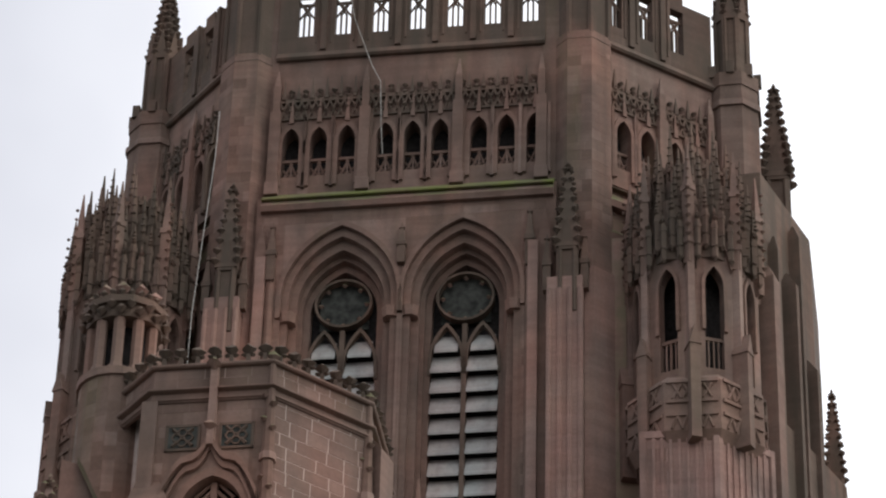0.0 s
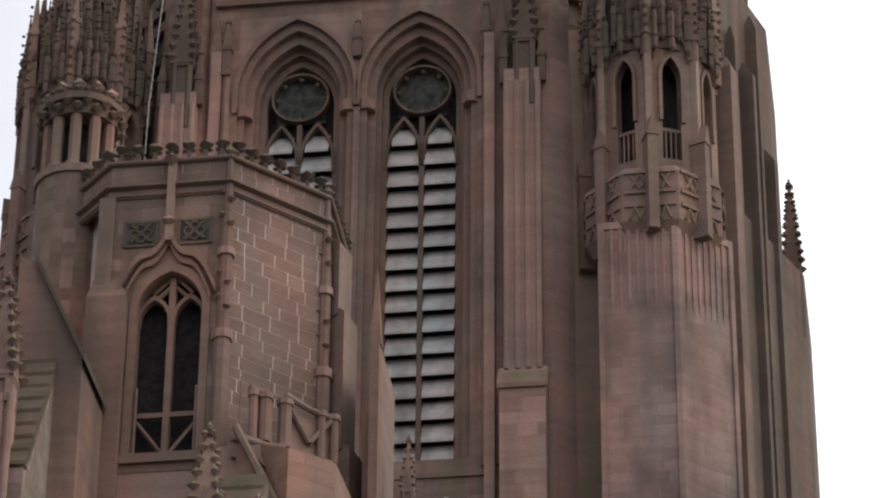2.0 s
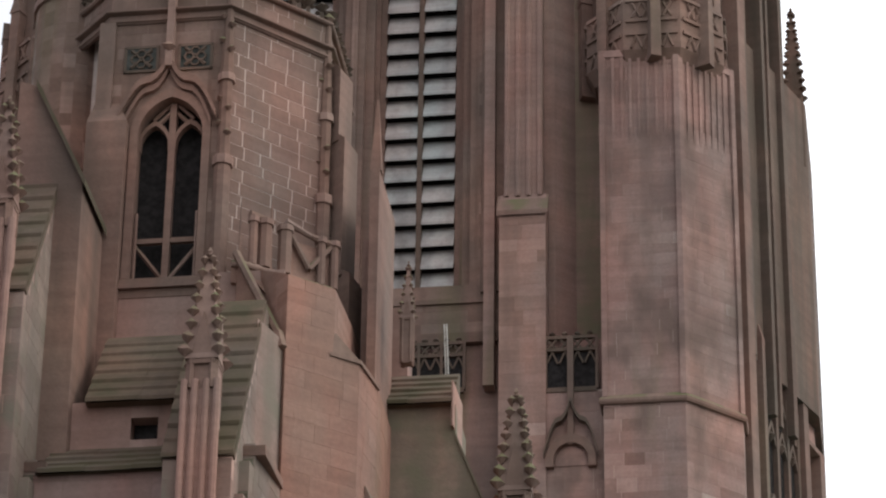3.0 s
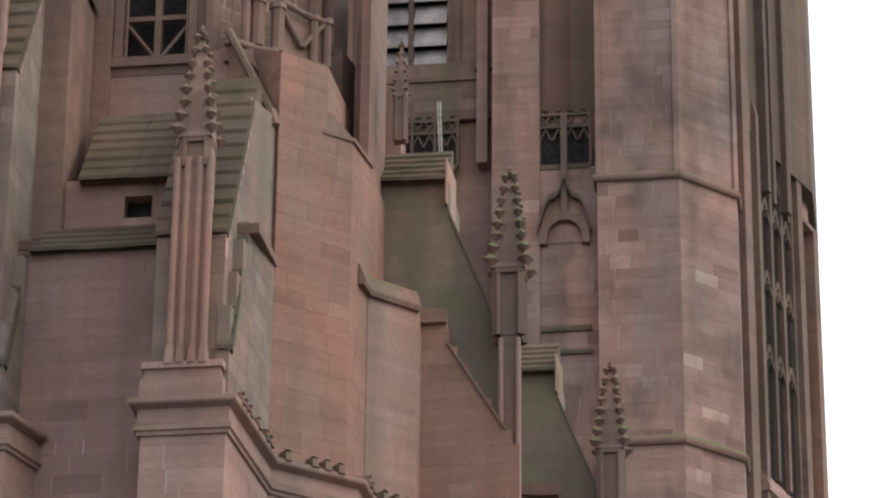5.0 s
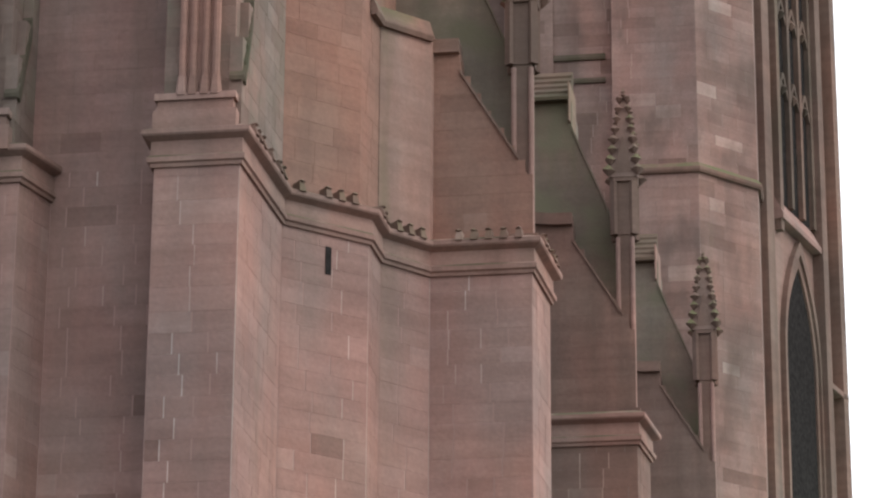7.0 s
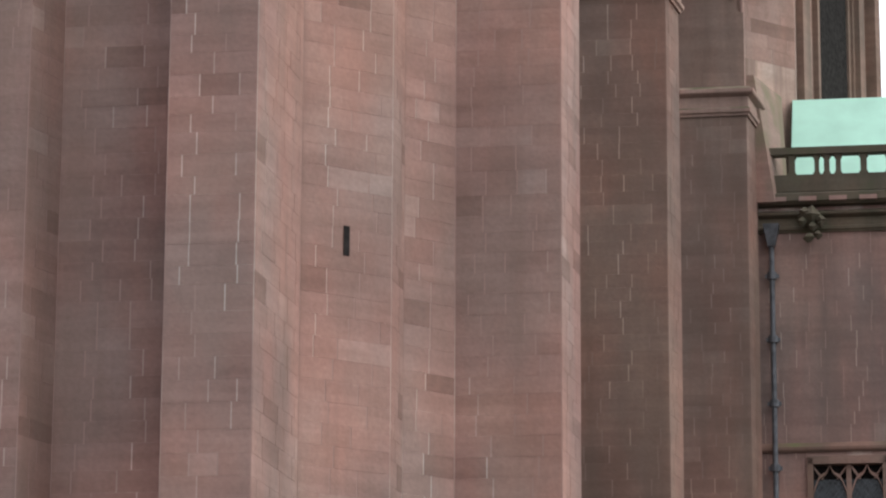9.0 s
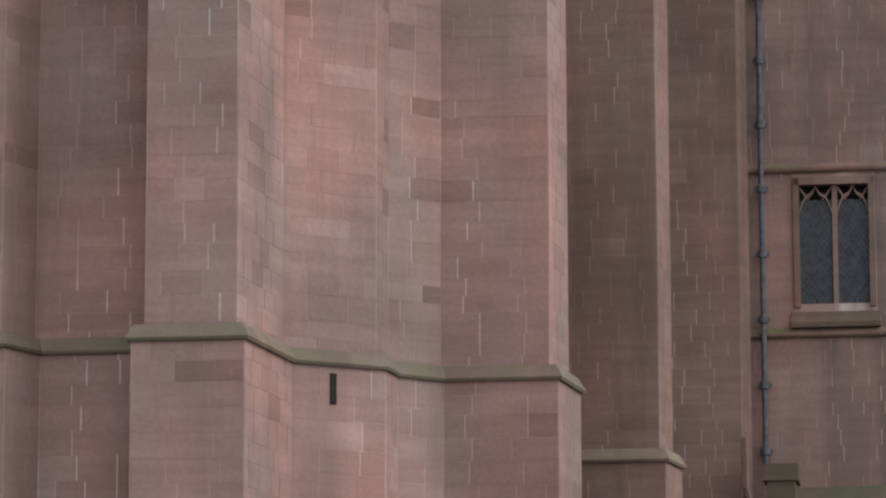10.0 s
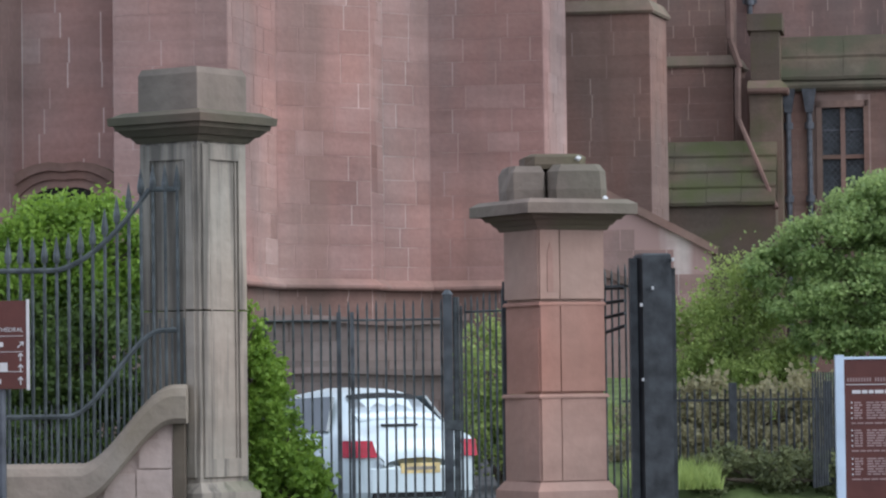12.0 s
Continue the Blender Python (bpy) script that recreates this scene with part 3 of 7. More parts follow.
# ---- transept above the cornice ----
def slab_roof(parent, u0, u1, v0, z0, v1, z1, rows, mat, name="stone_roof", face=None, thin=False):
    """A weathered stone slope, a bed under overlapping courses of slabs that are pieces of their own."""
    bed = Mesh().across([(v0 + 0.05, z0 - 0.05), (v1, z1 - 0.03), (v1, z0 - 0.05)], u0, u1)
    if thin:
        bed = Mesh().across([(v0 + 0.05, z0 - 0.05), (v1, z1 - 0.03), (v1 + 0.12, z1 - 0.08), (v0 + 0.17, z0 - 0.10)], u0, u1)
    if face:
        bed.placed(*face)
    ob = part(name, bed, mat, parent)
    for i in range(rows):
        f, g = i / rows, (i + 1) / rows
        va, vb, za, zb = v0 + (v1 - v0) * f, v0 + (v1 - v0) * g, z0 + (z1 - z0) * f, z0 + (z1 - z0) * g
        k = max(1, round((u1 - u0) / 1.1))
        for j in range(k):
            a, b = u0 + (u1 - u0) * j / k, u0 + (u1 - u0) * (j + 1) / k
            lift = 0.03 + 0.02 * random.Random(i * 31 + j).random()
            s = Mesh().across([(va - 0.05, za + lift - 0.10), (va - 0.05, za + lift), (vb, zb + lift - 0.03), (vb, zb - 0.06)], a + 0.004, b - 0.004)
            if face:
                s.placed(*face)
            part("slab", s, mat, ob)
    return ob


def coping(parent, prof, v0, v1, mat=None, t=0.16):
    """A raking coping along a (u, z) line, from v0 to v1."""
    m = Mesh()
    for (a, za), (b, zb) in zip(prof, prof[1:]):
        m.deep([(a, za), (a, za + t), (b, zb + t), (b, zb)], v0, v1)
    return part("coping", m, mat or M_TRIM, parent)


def raking_buttress(ur, v, zc, dz, seed, mat):
    """The stepped top of a buttress: a front panel and a higher wall behind it, both raking down to a pinnacle."""
    z = zc + dz
    panel = [(ur - 3.7, zc), (ur - 3.7, z + 5.6), (ur - 2.45, z + 5.1), (ur - 1.86, z + 5.1), (ur - 1.85, z + 4.5), (ur - 0.28, z + 1.9), (ur - 0.15, zc)]
    m = Mesh().deep(panel, v + 0.35, v + 1.2)
    w = part("raking_panel", m, mat, transept)
    skin = Mesh()
    ashlar(skin, (ur - 3.7, v + 0.35), (ur - 0.15, v + 0.35), zc, z + 5.2, 0.45, 0.9, (), 0.02, 0.008, seed,
           lambda a, zz: zz < z + 5.05 - max(0.0, (a - 1.75)) * 1.69)
    part("ashlar_facing", skin, mat, w, kind="stuff")
    coping(transept, [(ur - 3.7, z + 5.15), (ur - 2.4, z + 5.0), (ur - 1.86, z + 5.0)], v + 0.18, v + 0.9, t=0.34)
    coping(transept, [(ur - 1.85, z + 4.5), (ur - 0.5, z + 2.27)], v + 0.28, v + 0.95, t=0.10)
    high = [(ur - 4.2, zc), (ur - 4.2, z + 9.2), (ur - 1.95, z + 9.2), (ur - 1.95, z + 8.3), (ur - 0.62, z + 4.9), (ur - 0.5, zc)]
    part("raking_wall", Mesh().deep(high, v + 1.25, v + 3.2), M_RAKE, transept)
    coping(transept, [(ur - 1.95, z + 8.3), (ur - 0.62, z + 4.9)], v + 1.18, v + 2.2, M_RAKE, t=0.12)
    slab_roof(transept, ur - 4.2, ur - 2.0, v + 1.0, z + 9.2, v + 2.4, z + 10.6, 5, M_MOSSY)
    part("gable_stone", Mesh().prism([(ur - 2.02, v + 0.97), (ur - 1.98, v + 0.97), (ur - 1.92, v + 2.3), (ur - 2.02, v + 2.3)], z + 8.5, z + 9.7), M_MID, transept, "pale gable end stone")
    m = Mesh()
    m.box(ur - 0.68, ur - 0.04, v + 0.25, v + 0.95, zc, zc + 0.4)
    m.box(ur - 0.62, ur - 0.18, v + 0.45, v + 0.95, zc, z + 6.1)
    part("pinnacle_pier", m, M_TRIM, transept)
    for du in (-0.60, -0.20):
        part("angle_shaft", Mesh().bar((ur + du, v + 0.42, zc + 0.3), (ur + du, v + 0.42, z + 4.6), 0.065, 8), M_RED, transept)
    pinnacle(transept, ur - 0.42, v + 0.72, z + 4.7, z + 6.4, z + 9.15, 0.60, M_TRIM, 6)


raking_buttress(-7.97, 73.35, 30.6, 0.0, 201, M_WARM)
raking_buttress(-7.0, 90.0, 32.0, 0.85, 211, M_DULL)
raking_buttress(-5.78, 106.0, 33.1, 0.95, 221, M_DULL)


def ball_frieze(parent, path, z, seed, step=0.31):
    """Short carved blocks that stand on a cornice."""
    m = Mesh()
    rnd = random.Random(seed)
    for p, q in zip(path, path[1:]):
        w = math.hypot(q[0] - p[0], q[1] - p[1])
        if w < 0.8:
            continue
        d = ((q[0] - p[0]) / w, (q[1] - p[1]) / w)
        k = Mesh()
        for i in range(int((w - 0.2) / step)):
            a = 0.2 + step * (i + 0.2)
            if rnd.random() < 0.86:
                k.prism([(a, -0.3), (a + 0.17, -0.3), (a + 0.17, 0.02), (a, 0.02)], z - 0.3, z - 0.05, [(a + 0.03, -0.22), (a + 0.14, -0.22), (a + 0.17, 0.02), (a, 0.02)]).blob((a + 0.085, -0.2, z - 0.05), 0.085, 0.7, i)
        k.placed(p, q)
        m.add(k.v, k.f)
    part("carved_frieze", m, M_TRIM, parent, kind="stuff")


ball_frieze(transept, FRONT[5:12], TOP + 0.40, 5, 0.34)

# buttress heads with their canopied pinnacles
def buttress_head(uc, v, seed, dz=0.0):
    """The head of a front buttress: moulded foot, clustered shaft, crocketed spire, stone slope behind."""
    prof = [(v + 0.15, TOP), (v + 0.15, 34.6 + dz), (v + 3.0, 39.9 + dz), (v + 5.6, 39.9 + dz), (v + 5.6, TOP)]
    b = part("buttress_head", Mesh().across(prof, uc - 0.80, uc + 0.72), M_MORTAR_DARK, transept)
    skin = Mesh()
    ashlar(skin, (uc - 0.80, v + 0.15), (uc + 0.72, v + 0.15), TOP, 34.6 + dz, 0.45, 0.8, (), 0.02, 0.008, seed)
    ashlar(skin, (uc + 0.72, v + 0.15), (uc + 0.72, v + 5.6), TOP, 39.9 + dz, 0.45, 0.9, (), 0.02, 0.008, seed + 1, lambda a, z: z < 34.3 + dz + 1.86 * a)
    part("ashlar_facing", skin, M_LICHEN, b, kind="stuff")
    slab_roof(transept, uc - 0.84, uc + 0.76, v + 0.1, 34.7 + dz, v + 3.0, 40.0 + dz, 11, M_MOSSY, "weathering", thin=True)
    m = Mesh()
    for z0, z1, o in ((TOP, 31.15, 0.10), (31.15, 31.4, 0.02), (31.4, 31.55, 0.08)):
        m.box(uc - 0.85 - o, uc + 0.74 + o, v - 0.1 - o, v + 0.5, z0, z1)
    part("foot_moulding", m, M_MOULD, transept)
    m = Mesh().box(uc - 0.34, uc + 0.34, v - 0.05, v + 0.5, 31.5, 37.0 + dz)
    for du in (-0.36, -0.13, 0.13, 0.36):
        m.bar((uc + du, v - 0.08, 31.5), (uc + du, v - 0.08, 36.4 + dz), 0.085, 8)
        m.prism(ngon(uc + du, v - 0.08, 0.15, 6, 0), 31.5, 31.95, ngon(uc + du, v - 0.08, 0.10, 6, 0))
    part("clustered_shaft", m, M_MID, transept)
    pinnacle(transept, uc, v + 0.22, 36.2 + dz, 36.9 + dz, 39.75 + dz, 0.56, M_TRIM, 6)
    # lower offset on the right-hand return, in the plane of the wall below
    plan = [(uc + 0.88, v + 0.12), (uc + 1.16, v + 3.45), (uc + 0.6, v + 3.45), (uc + 0.6, v + 0.12)]
    side = Mesh()
    for f, g in ((0.0, 0.4), (0.4, 0.8), (0.8, 1.2), (1.2, 1.45)):    # stepped up with the rake
        side.prism([(uc + 0.88 + 0.084 * f, v + 0.12 + f), (uc + 1.16, v + 3.45), (uc + 0.6, v + 3.45), (uc + 0.6, v + 0.12 + f)], TOP, 31.95 + 2.45 * g)
    r = part("side_offset", side, M_LICHEN, transept, "pale lichened return of the buttress")
    skin = Mesh()
    ashlar(skin, plan[0], plan[1], TOP, 35.3, 0.42, 0.8, (), 0.014, 0.006, seed + 2, lambda a, z: z < 31.95 + 2.55 * a)
    part("ashlar_facing", skin, M_LICHEN, r, kind="stuff")
    slab_roof(transept, uc + 0.62, uc + 0.95, v + 0.1, 31.95, v + 1.42, 35.3, 8, M_DARKMOSS, "weathering", thin=True)
    cp = Mesh().across([(v + 1.3, 35.2), (v + 1.25, 35.42), (v + 3.5, 35.62), (v + 3.5, 35.42)], uc + 0.66, uc + 1.22)
    part("coping", cp, M_TRIM, transept)


buttress_head(-14.38, 66.3, 301)
buttress_head(-19.35, 66.6, 321, 4.5)

# wall between the buttress heads: upper string, vent, stone roof
m = wall_core([(-18.6, 67.9), (-15.0, 67.9)], 74.0, TOP, 35.1)
w = part("recess_wall", m, M_MID, transept)
skin = Mesh()
ashlar(skin, (-18.4, 67.9), (-15.1, 67.9), TOP, 35.1, 0.46, 0.95, (), 0.018, 0.007, 341)
part("ashlar_facing", skin, M_RED, w, kind="stuff")
slab_roof(transept, -18.3, -15.1, 67.74, 35.12, 69.15, 36.3, 4, M_MOSSY, "mossy_offset")
m = Mesh().box(-18.2, -16.58, 69.15, 72.0, 36.1, 37.5).box(-15.95, -15.0, 69.15, 72.0, 36.1, 37.5).box(-16.58, -15.95, 69.15, 72.0, 36.1, 36.5).box(-16.58, -15.95, 69.15, 72.0, 37.05, 37.5)
part("vent_wall", m, M_MID, transept)
# dark sheet at the back paints the vent's shade
part("vent_hole", Mesh().box(-16.58, -15.95, 69.55, 69.6, 36.5, 37.05), M_DARK, transept, "square vent opening, its shade a dark sheet")
slab_roof(transept, -17.6, -15.1, 68.85, 37.4, 70.6, 39.9, 7, M_MOSSY)
part("filler_wall", Mesh().box(-15.3, -13.5, 70.75, 76, 30.6, 41.6), M_MID, transept)
part("wall_under_window", Mesh().box(-18.3, -15.2, 71.42, 76, 36.0, 41.5), M_MID, transept)

# shaft that carries the balcony: a broad foot, an offset, then a narrower head
SHAFT = [(-13.6, 70.3), (-13.22, 69.75), (-11.72, 71.05), (-11.48, 72.4), (-11.48, 74.5)]
HEAD = [(-13.9, 70.6), (-13.22, 69.75), (-12.25, 70.6), (-12.15, 72.4), (-12.15, 74.5)]
for name, plan, z0, z1, seed in (("balcony_shaft", SHAFT, TOP, 39.2, 361), ("shaft_head", HEAD, 39.2, 40.9, 371)):
    w = part(name, wall_core(plan, 76.0, z0, z1), M_WARM, transept)
    skin = Mesh()
    for i, (p, q) in enumerate(zip(plan, plan[1:])):
        ashlar(skin, p, q, z0, z1, 0.46, 0.85, (), 0.014, 0.004, seed + i)
    part("ashlar_facing", skin, M_WARM, w, kind="stuff")
part("shaft_offset", Mesh().prism([(-12.3, 70.5), (-11.66, 71.02), (-11.42, 72.4), (-12.15, 72.4)], 39.12, 39.22).prism([(-12.3, 70.55), (-11.70, 71.05), (-11.46, 72.4), (-12.15, 72.4)], 39.22, 39.75, [(-12.27, 70.6), (-12.2, 70.65), (-12.15, 72.4), (-12.16, 72.4)]), M_TRIM, transept)
part("shaft_weathering", Mesh().prism([(-13.9, 70.6), (-13.22, 69.75), (-12.25, 70.6), (-12.15, 74.5), (-13.9, 74.5)], 40.9, 41.72, [(-14.5, 70.85), (-14.2, 70.9), (-12.62, 72.2), (-12.5, 74.5), (-14.5, 74.5)]), M_WARM, transept)
part("return_wall", Mesh().prism([(-13.68, 68.7), (-13.30, 69.82), (-13.30, 70.6), (-13.68, 70.6)], TOP, 39.2), M_LICHEN, transept)
# raking coping between the buttress head and the balcony
part("raking_cheek", Mesh().add([(-13.42, 69.86, 39.2), (-14.62, 70.66, 41.95), (-14.62, 70.66, 39.2), (-13.42, 70.6, 39.2), (-14.62, 71.2, 41.95), (-14.62, 71.2, 39.2)], [(0, 1, 2), (5, 4, 3), (0, 3, 4, 1), (1, 4, 5, 2), (0, 2, 5, 3)]), M_WARM, transept)
part("raking_coping", Mesh().bar((-14.66, 70.62, 42.05), (-13.34, 69.78, 39.2), 0.10, 6).bar((-13.42, 69.82, 39.4), (-13.30, 69.72, 38.95), 0.13, 6), M_TRIM, transept)
W2 = [(-11.48, 72.3), (-10.45, 73.3), (-10.4, 74.2)]
part("stair_wall", wall_core(W2, 75.0, TOP, 36.1), M_MID, transept)
string_course(transept, [(-11.55, 71.6), (-11.46, 72.3), (-10.45, 73.3)], 35.75, 0.55, 0.12, M_TRIM, "offset", slope=0.75)

# ---- octagonal turret with the ogee window ----
turret = thing("octagonal_turret", (-16.75, 74.8, 36.0), CATH, label="octagonal red sandstone turret with ogee window and cresting", category="turret")
TV, TC = 71.4, (-16.75, 75.0)
OCT = [(-18.25, TV), (-15.25, TV), (-13.15, TV + 2.15), (-13.15, TV + 5.2), (-15.25, TV + 7.3), (-18.25, TV + 7.3), (-20.3, TV + 5.2), (-20.3, TV + 2.15)]
m = Mesh()
arch_wall(m, -18.25, -15.25, TV, TV + 0.7, 41.4, 49.4, [(-16.58, 0.86, 41.9, 46.0, 47.2)])
part("front_wall", m, M_UPPER, turret)
skin = Mesh()
ashlar(skin, (-18.25, TV), (-15.25, TV), 41.4, 49.3, 0.33, 0.7, [(0.38, 2.6, 41.7, 48.5)], 0.018, 0.006, 401)
for i, (p, q) in enumerate(zip(OCT[1:4], OCT[2:5])):
    ashlar(skin if i else Pieces("stone_block", M_DULL_PIECE, turret), p, q, 38.0, 49.3, 0.36, 0.75, (), 0.028, 0.016, 411 + i)
part("ashlar_facing", skin, M_UPPER, turret, kind="stuff")
part("core", Mesh().prism([(-18.25, TV + 0.7), (-15.25, TV + 0.7)] + [(-15.2, TV + 0.05)] + OCT[2:], 36.0, 50.2), M_POINTING, turret)
# dark sheet stands for the shade inside the window
part("window_dark", Mesh().box(-17.6, -15.8, TV + 0.62, TV + 0.68, 41.85, 47.6), M_DARK, turret, "unglazed window opening, its shade a sheet painted dark")


def ogee_line(uc, half, z0, z1, steps=9):
    """Outline of an ogee hood from its left foot to its tip."""
    pts = []
    for i in range(steps + 1):
        f = i / steps
        x = -half + half * f
        k = 0.62 * math.sin(math.pi / 2 * min(1.0, f / 0.55)) if f < 0.55 else 0.62 + 0.38 * ((f - 0.55) / 0.45) ** 2.2
        pts.append((uc + x, z0 + (z1 - z0) * k))
    return pts


m = Mesh()
line = ogee_line(-16.68, 1.22, 46.25, 47.9)
line = line + [(-33.36 - u, z) for u, z in reversed(line[:-1])]
strip(m, line, [(u, z + 0.20) for u, z in line], TV - 0.24, TV + 0.1)
strip(m, [(-16.68 + (u + 16.68) * 0.90, z - 0.18) for u, z in line], [(-16.68 + (u + 16.68) * 0.90, z) for u, z in line], TV - 0.12, TV + 0.1)
m.box(-16.77, -16.59, TV - 0.26, TV + 0.1, 47.75, 50.1).blob((-16.68, TV - 0.26, 48.3), 0.18, 0.8, 2).blob((-16.68, TV - 0.3, 50.1), 0.2, 0.9, 3)
part("ogee_hood", m, M_TRIM, turret)
m = Mesh()
arch_band(m, -16.58, 0.80, 1.0, 45.9, 46.95, 47.2, 41.9, TV - 0.06, TV + 0.35)
part("window_surround", m, M_TRIM, turret)
m = Mesh().box(-16.66, -16.50, TV + 0.18, TV + 0.42, 41.85, 46.9)
for s in (-1, 1):
    arch_band(m, -16.58 + s * 0.44, 0.34, 0.42, 45.75, 46.3, 46.45, 45.6, TV + 0.2, TV + 0.4, 5)
    m.bar((-16.58, TV + 0.3, 46.75), (-16.58 + s * 0.45, TV + 0.3, 46.3), 0.06, 5)
    m.bar((-16.58 + s * 0.1, TV + 0.3, 46.9), (-16.58 + s * 0.5, TV + 0.3, 46.5), 0.05, 5)
part("tracery", m, M_TRIM, turret)
m = Mesh()
for s in (-1, 1):
    m.box(-16.58 + s * 0.44 - 0.42, -16.58 + s * 0.44 + 0.42, TV + 0.22, TV + 0.34, 43.0, 43.13)
    m.bar((-16.58 + s * 0.06, TV + 0.3, 42.0), (-16.58 + s * 0.8, TV + 0.3, 43.0), 0.055, 5)
    m.bar((-16.58 + s * 0.74, TV + 0.1, 41.85), (-16.58 + s * 0.74, TV + 0.1, 43.75), 0.045, 6)
    m.bar((-16.58 + s * 0.95, TV + 0.0, 41.85), (-16.58 + s * 0.95, TV + 0.0, 43.4), 0.05, 6)
part("window_balustrade", m, M_TRIM, turret)
part("sill", Mesh().box(-17.9, -15.5, TV - 0.10, TV + 0.3, 41.62, 41.87), M_TRIM, turret)
for u in (-17.83, -16.48):    # sunk quatrefoil panels under the cornice
    m = Mesh()
    a, b, z0, z1 = u - 0.02, u + 0.86, 47.72, 48.48
    m.box(a, a + 0.07, TV - 0.05, TV + 0.1, z0, z1).box(b - 0.07, b, TV - 0.05, TV + 0.1, z0, z1).box(a, b, TV - 0.05, TV + 0.1, z0, z0 + 0.07).box(a, b, TV - 0.05, TV + 0.1, z1 - 0.07, z1)
    c = ((a + b) / 2, (z0 + z1) / 2)
    for ang in (45, 135, 225, 315):
        m.bar((c[0] + 0.2 * math.cos(radians(ang)), TV - 0.05, c[1] + 0.2 * math.sin(radians(ang))), (c[0] + 0.36 * math.cos(radians(ang)), TV - 0.05, c[1] + 0.36 * math.sin(radians(ang))), 0.05, 5)
        e = (c[0] + 0.15 * math.cos(radians(ang + 45)), c[1] + 0.15 * math.sin(radians(ang + 45)))
        for k in range(6):
            m.bar((e[0] + 0.12 * math.cos(k * 1.0472), TV - 0.05, e[1] + 0.12 * math.sin(k * 1.0472)), (e[0] + 0.12 * math.cos(k * 1.0472 + 1.0472), TV - 0.05, e[1] + 0.12 * math.sin(k * 1.0472 + 1.0472)), 0.028, 4)
    part("quatrefoil_panel", m, M_CROWN, turret)
    part("panel_back", Mesh().box(a + 0.05, b - 0.05, TV - 0.034, TV - 0.03, z0 + 0.05, z1 - 0.05), M_GRILLE, turret)
CREST = [OCT[7], OCT[0], OCT[1], OCT[2], OCT[3], OCT[4]]
string_course(turret, CREST, 49.15, 0.40, 0.20, M_TRIM, "cornice", roll=True)
part("parapet", Mesh().prism(OCT, 49.5, 50.25), M_MORTAR_DARK, turret)
skin = Mesh()
for i, (p, q) in enumerate(zip(CREST, CREST[1:])):
    ashlar(skin, p, q, 49.5, 50.2, 0.35, 0.7, (), 0.02, 0.012, 441 + i)
part("parapet_facing", skin, M_UPPER, turret, kind="stuff")
string_course(turret, CREST, 50.15, 0.22, 0.14, M_TRIM, "coping")
for p, q in zip(CREST, CREST[1:]):    # cresting of small leaf knobs
    w = math.hypot(q[0] - p[0], q[1] - p[1])
    k = max(2, round(w / 0.46))
    for i in range(k):
        f = (i + 0.5) / k
        x, y = p[0] + (q[0] - p[0]) * f, p[1] + (q[1] - p[1]) * f
        s = Mesh().box(x - 0.05, x + 0.05, y - 0.05, y + 0.05, 50.3, 50.5)
        s.blob((x, y, 50.66), 0.19, 0.85, i).blob((x - 0.1, y, 50.5), 0.09, 0.8, i + 1).blob((x + 0.1, y, 50.5), 0.09, 0.8, i + 2)
        part("crest_leaf", s, M_CROWN, turret)
for c in (OCT[1], OCT[2]):    # corner shafts with little spirelets
    m = Mesh().prism(ngon(c[0], c[1], 0.21, 8), 40.5, 44.9)
    m.prism(ngon(c[0], c[1], 0.26, 8), 44.9, 45.15).prism(ngon(c[0], c[1], 0.16, 8), 45.15, 47.4).prism(ngon(c[0], c[1], 0.22, 8), 47.3, 47.5)
    m.prism(ngon(c[0], c[1], 0.17, 8), 47.5, 50.2, ngon(c[0], c[1], 0.08, 8)).blob((c[0], c[1], 50.4), 0.16, 1.2, 2)
    for z in (45.8, 46.5, 48.2, 48.9):
        m.blob((c[0] + 0.1, c[1] - 0.14, z), 0.11, 0.9, int(z * 10)).blob((c[0] - 0.12, c[1] - 0.1, z + 0.3), 0.10, 0.9, int(z * 11))
    part("corner_shaft", m, M_TRIM, turret)
m = Mesh().box(-18.62, -17.62, TV - 0.32, TV + 0.6, 36.0, 46.2).prism([(-18.62, TV - 0.32), (-17.62, TV - 0.32), (-17.62, TV + 0.6), (-18.62, TV + 0.6)], 46.2, 47.1, [(-18.5, TV + 0.1), (-18.0, TV + 0.1), (-18.0, TV + 0.6), (-18.5, TV + 0.6)]).box(-18.5, -18.1, TV - 0.1, TV + 0.6, 46.2, 49.2)
part("side_pilaster", m, M_UPPER, turret)
# stepped buttress on the far corner
for z0, z1, o in ((36.0, 42.9, 0.55), (42.9, 46.8, 0.32), (46.8, 48.9, 0.15)):
    m = Mesh().prism([(-13.35, TV + 2.6), (-12.95 + o, TV + 2.2 - o * 0.4), (-12.75 + o, TV + 2.9), (-13.1, TV + 3.4)], z0, z1)
    m.prism([(-13.35, TV + 2.6), (-12.95 + o, TV + 2.2 - o * 0.4), (-12.75 + o, TV + 2.9), (-13.1, TV + 3.4)], z1, z1 + 0.6, [(-13.35, TV + 2.6), (-13.2, TV + 2.4), (-13.1, TV + 2.9), (-13.1, TV + 3.4)])
    part("corner_buttress", m, M_TRIM, turret)

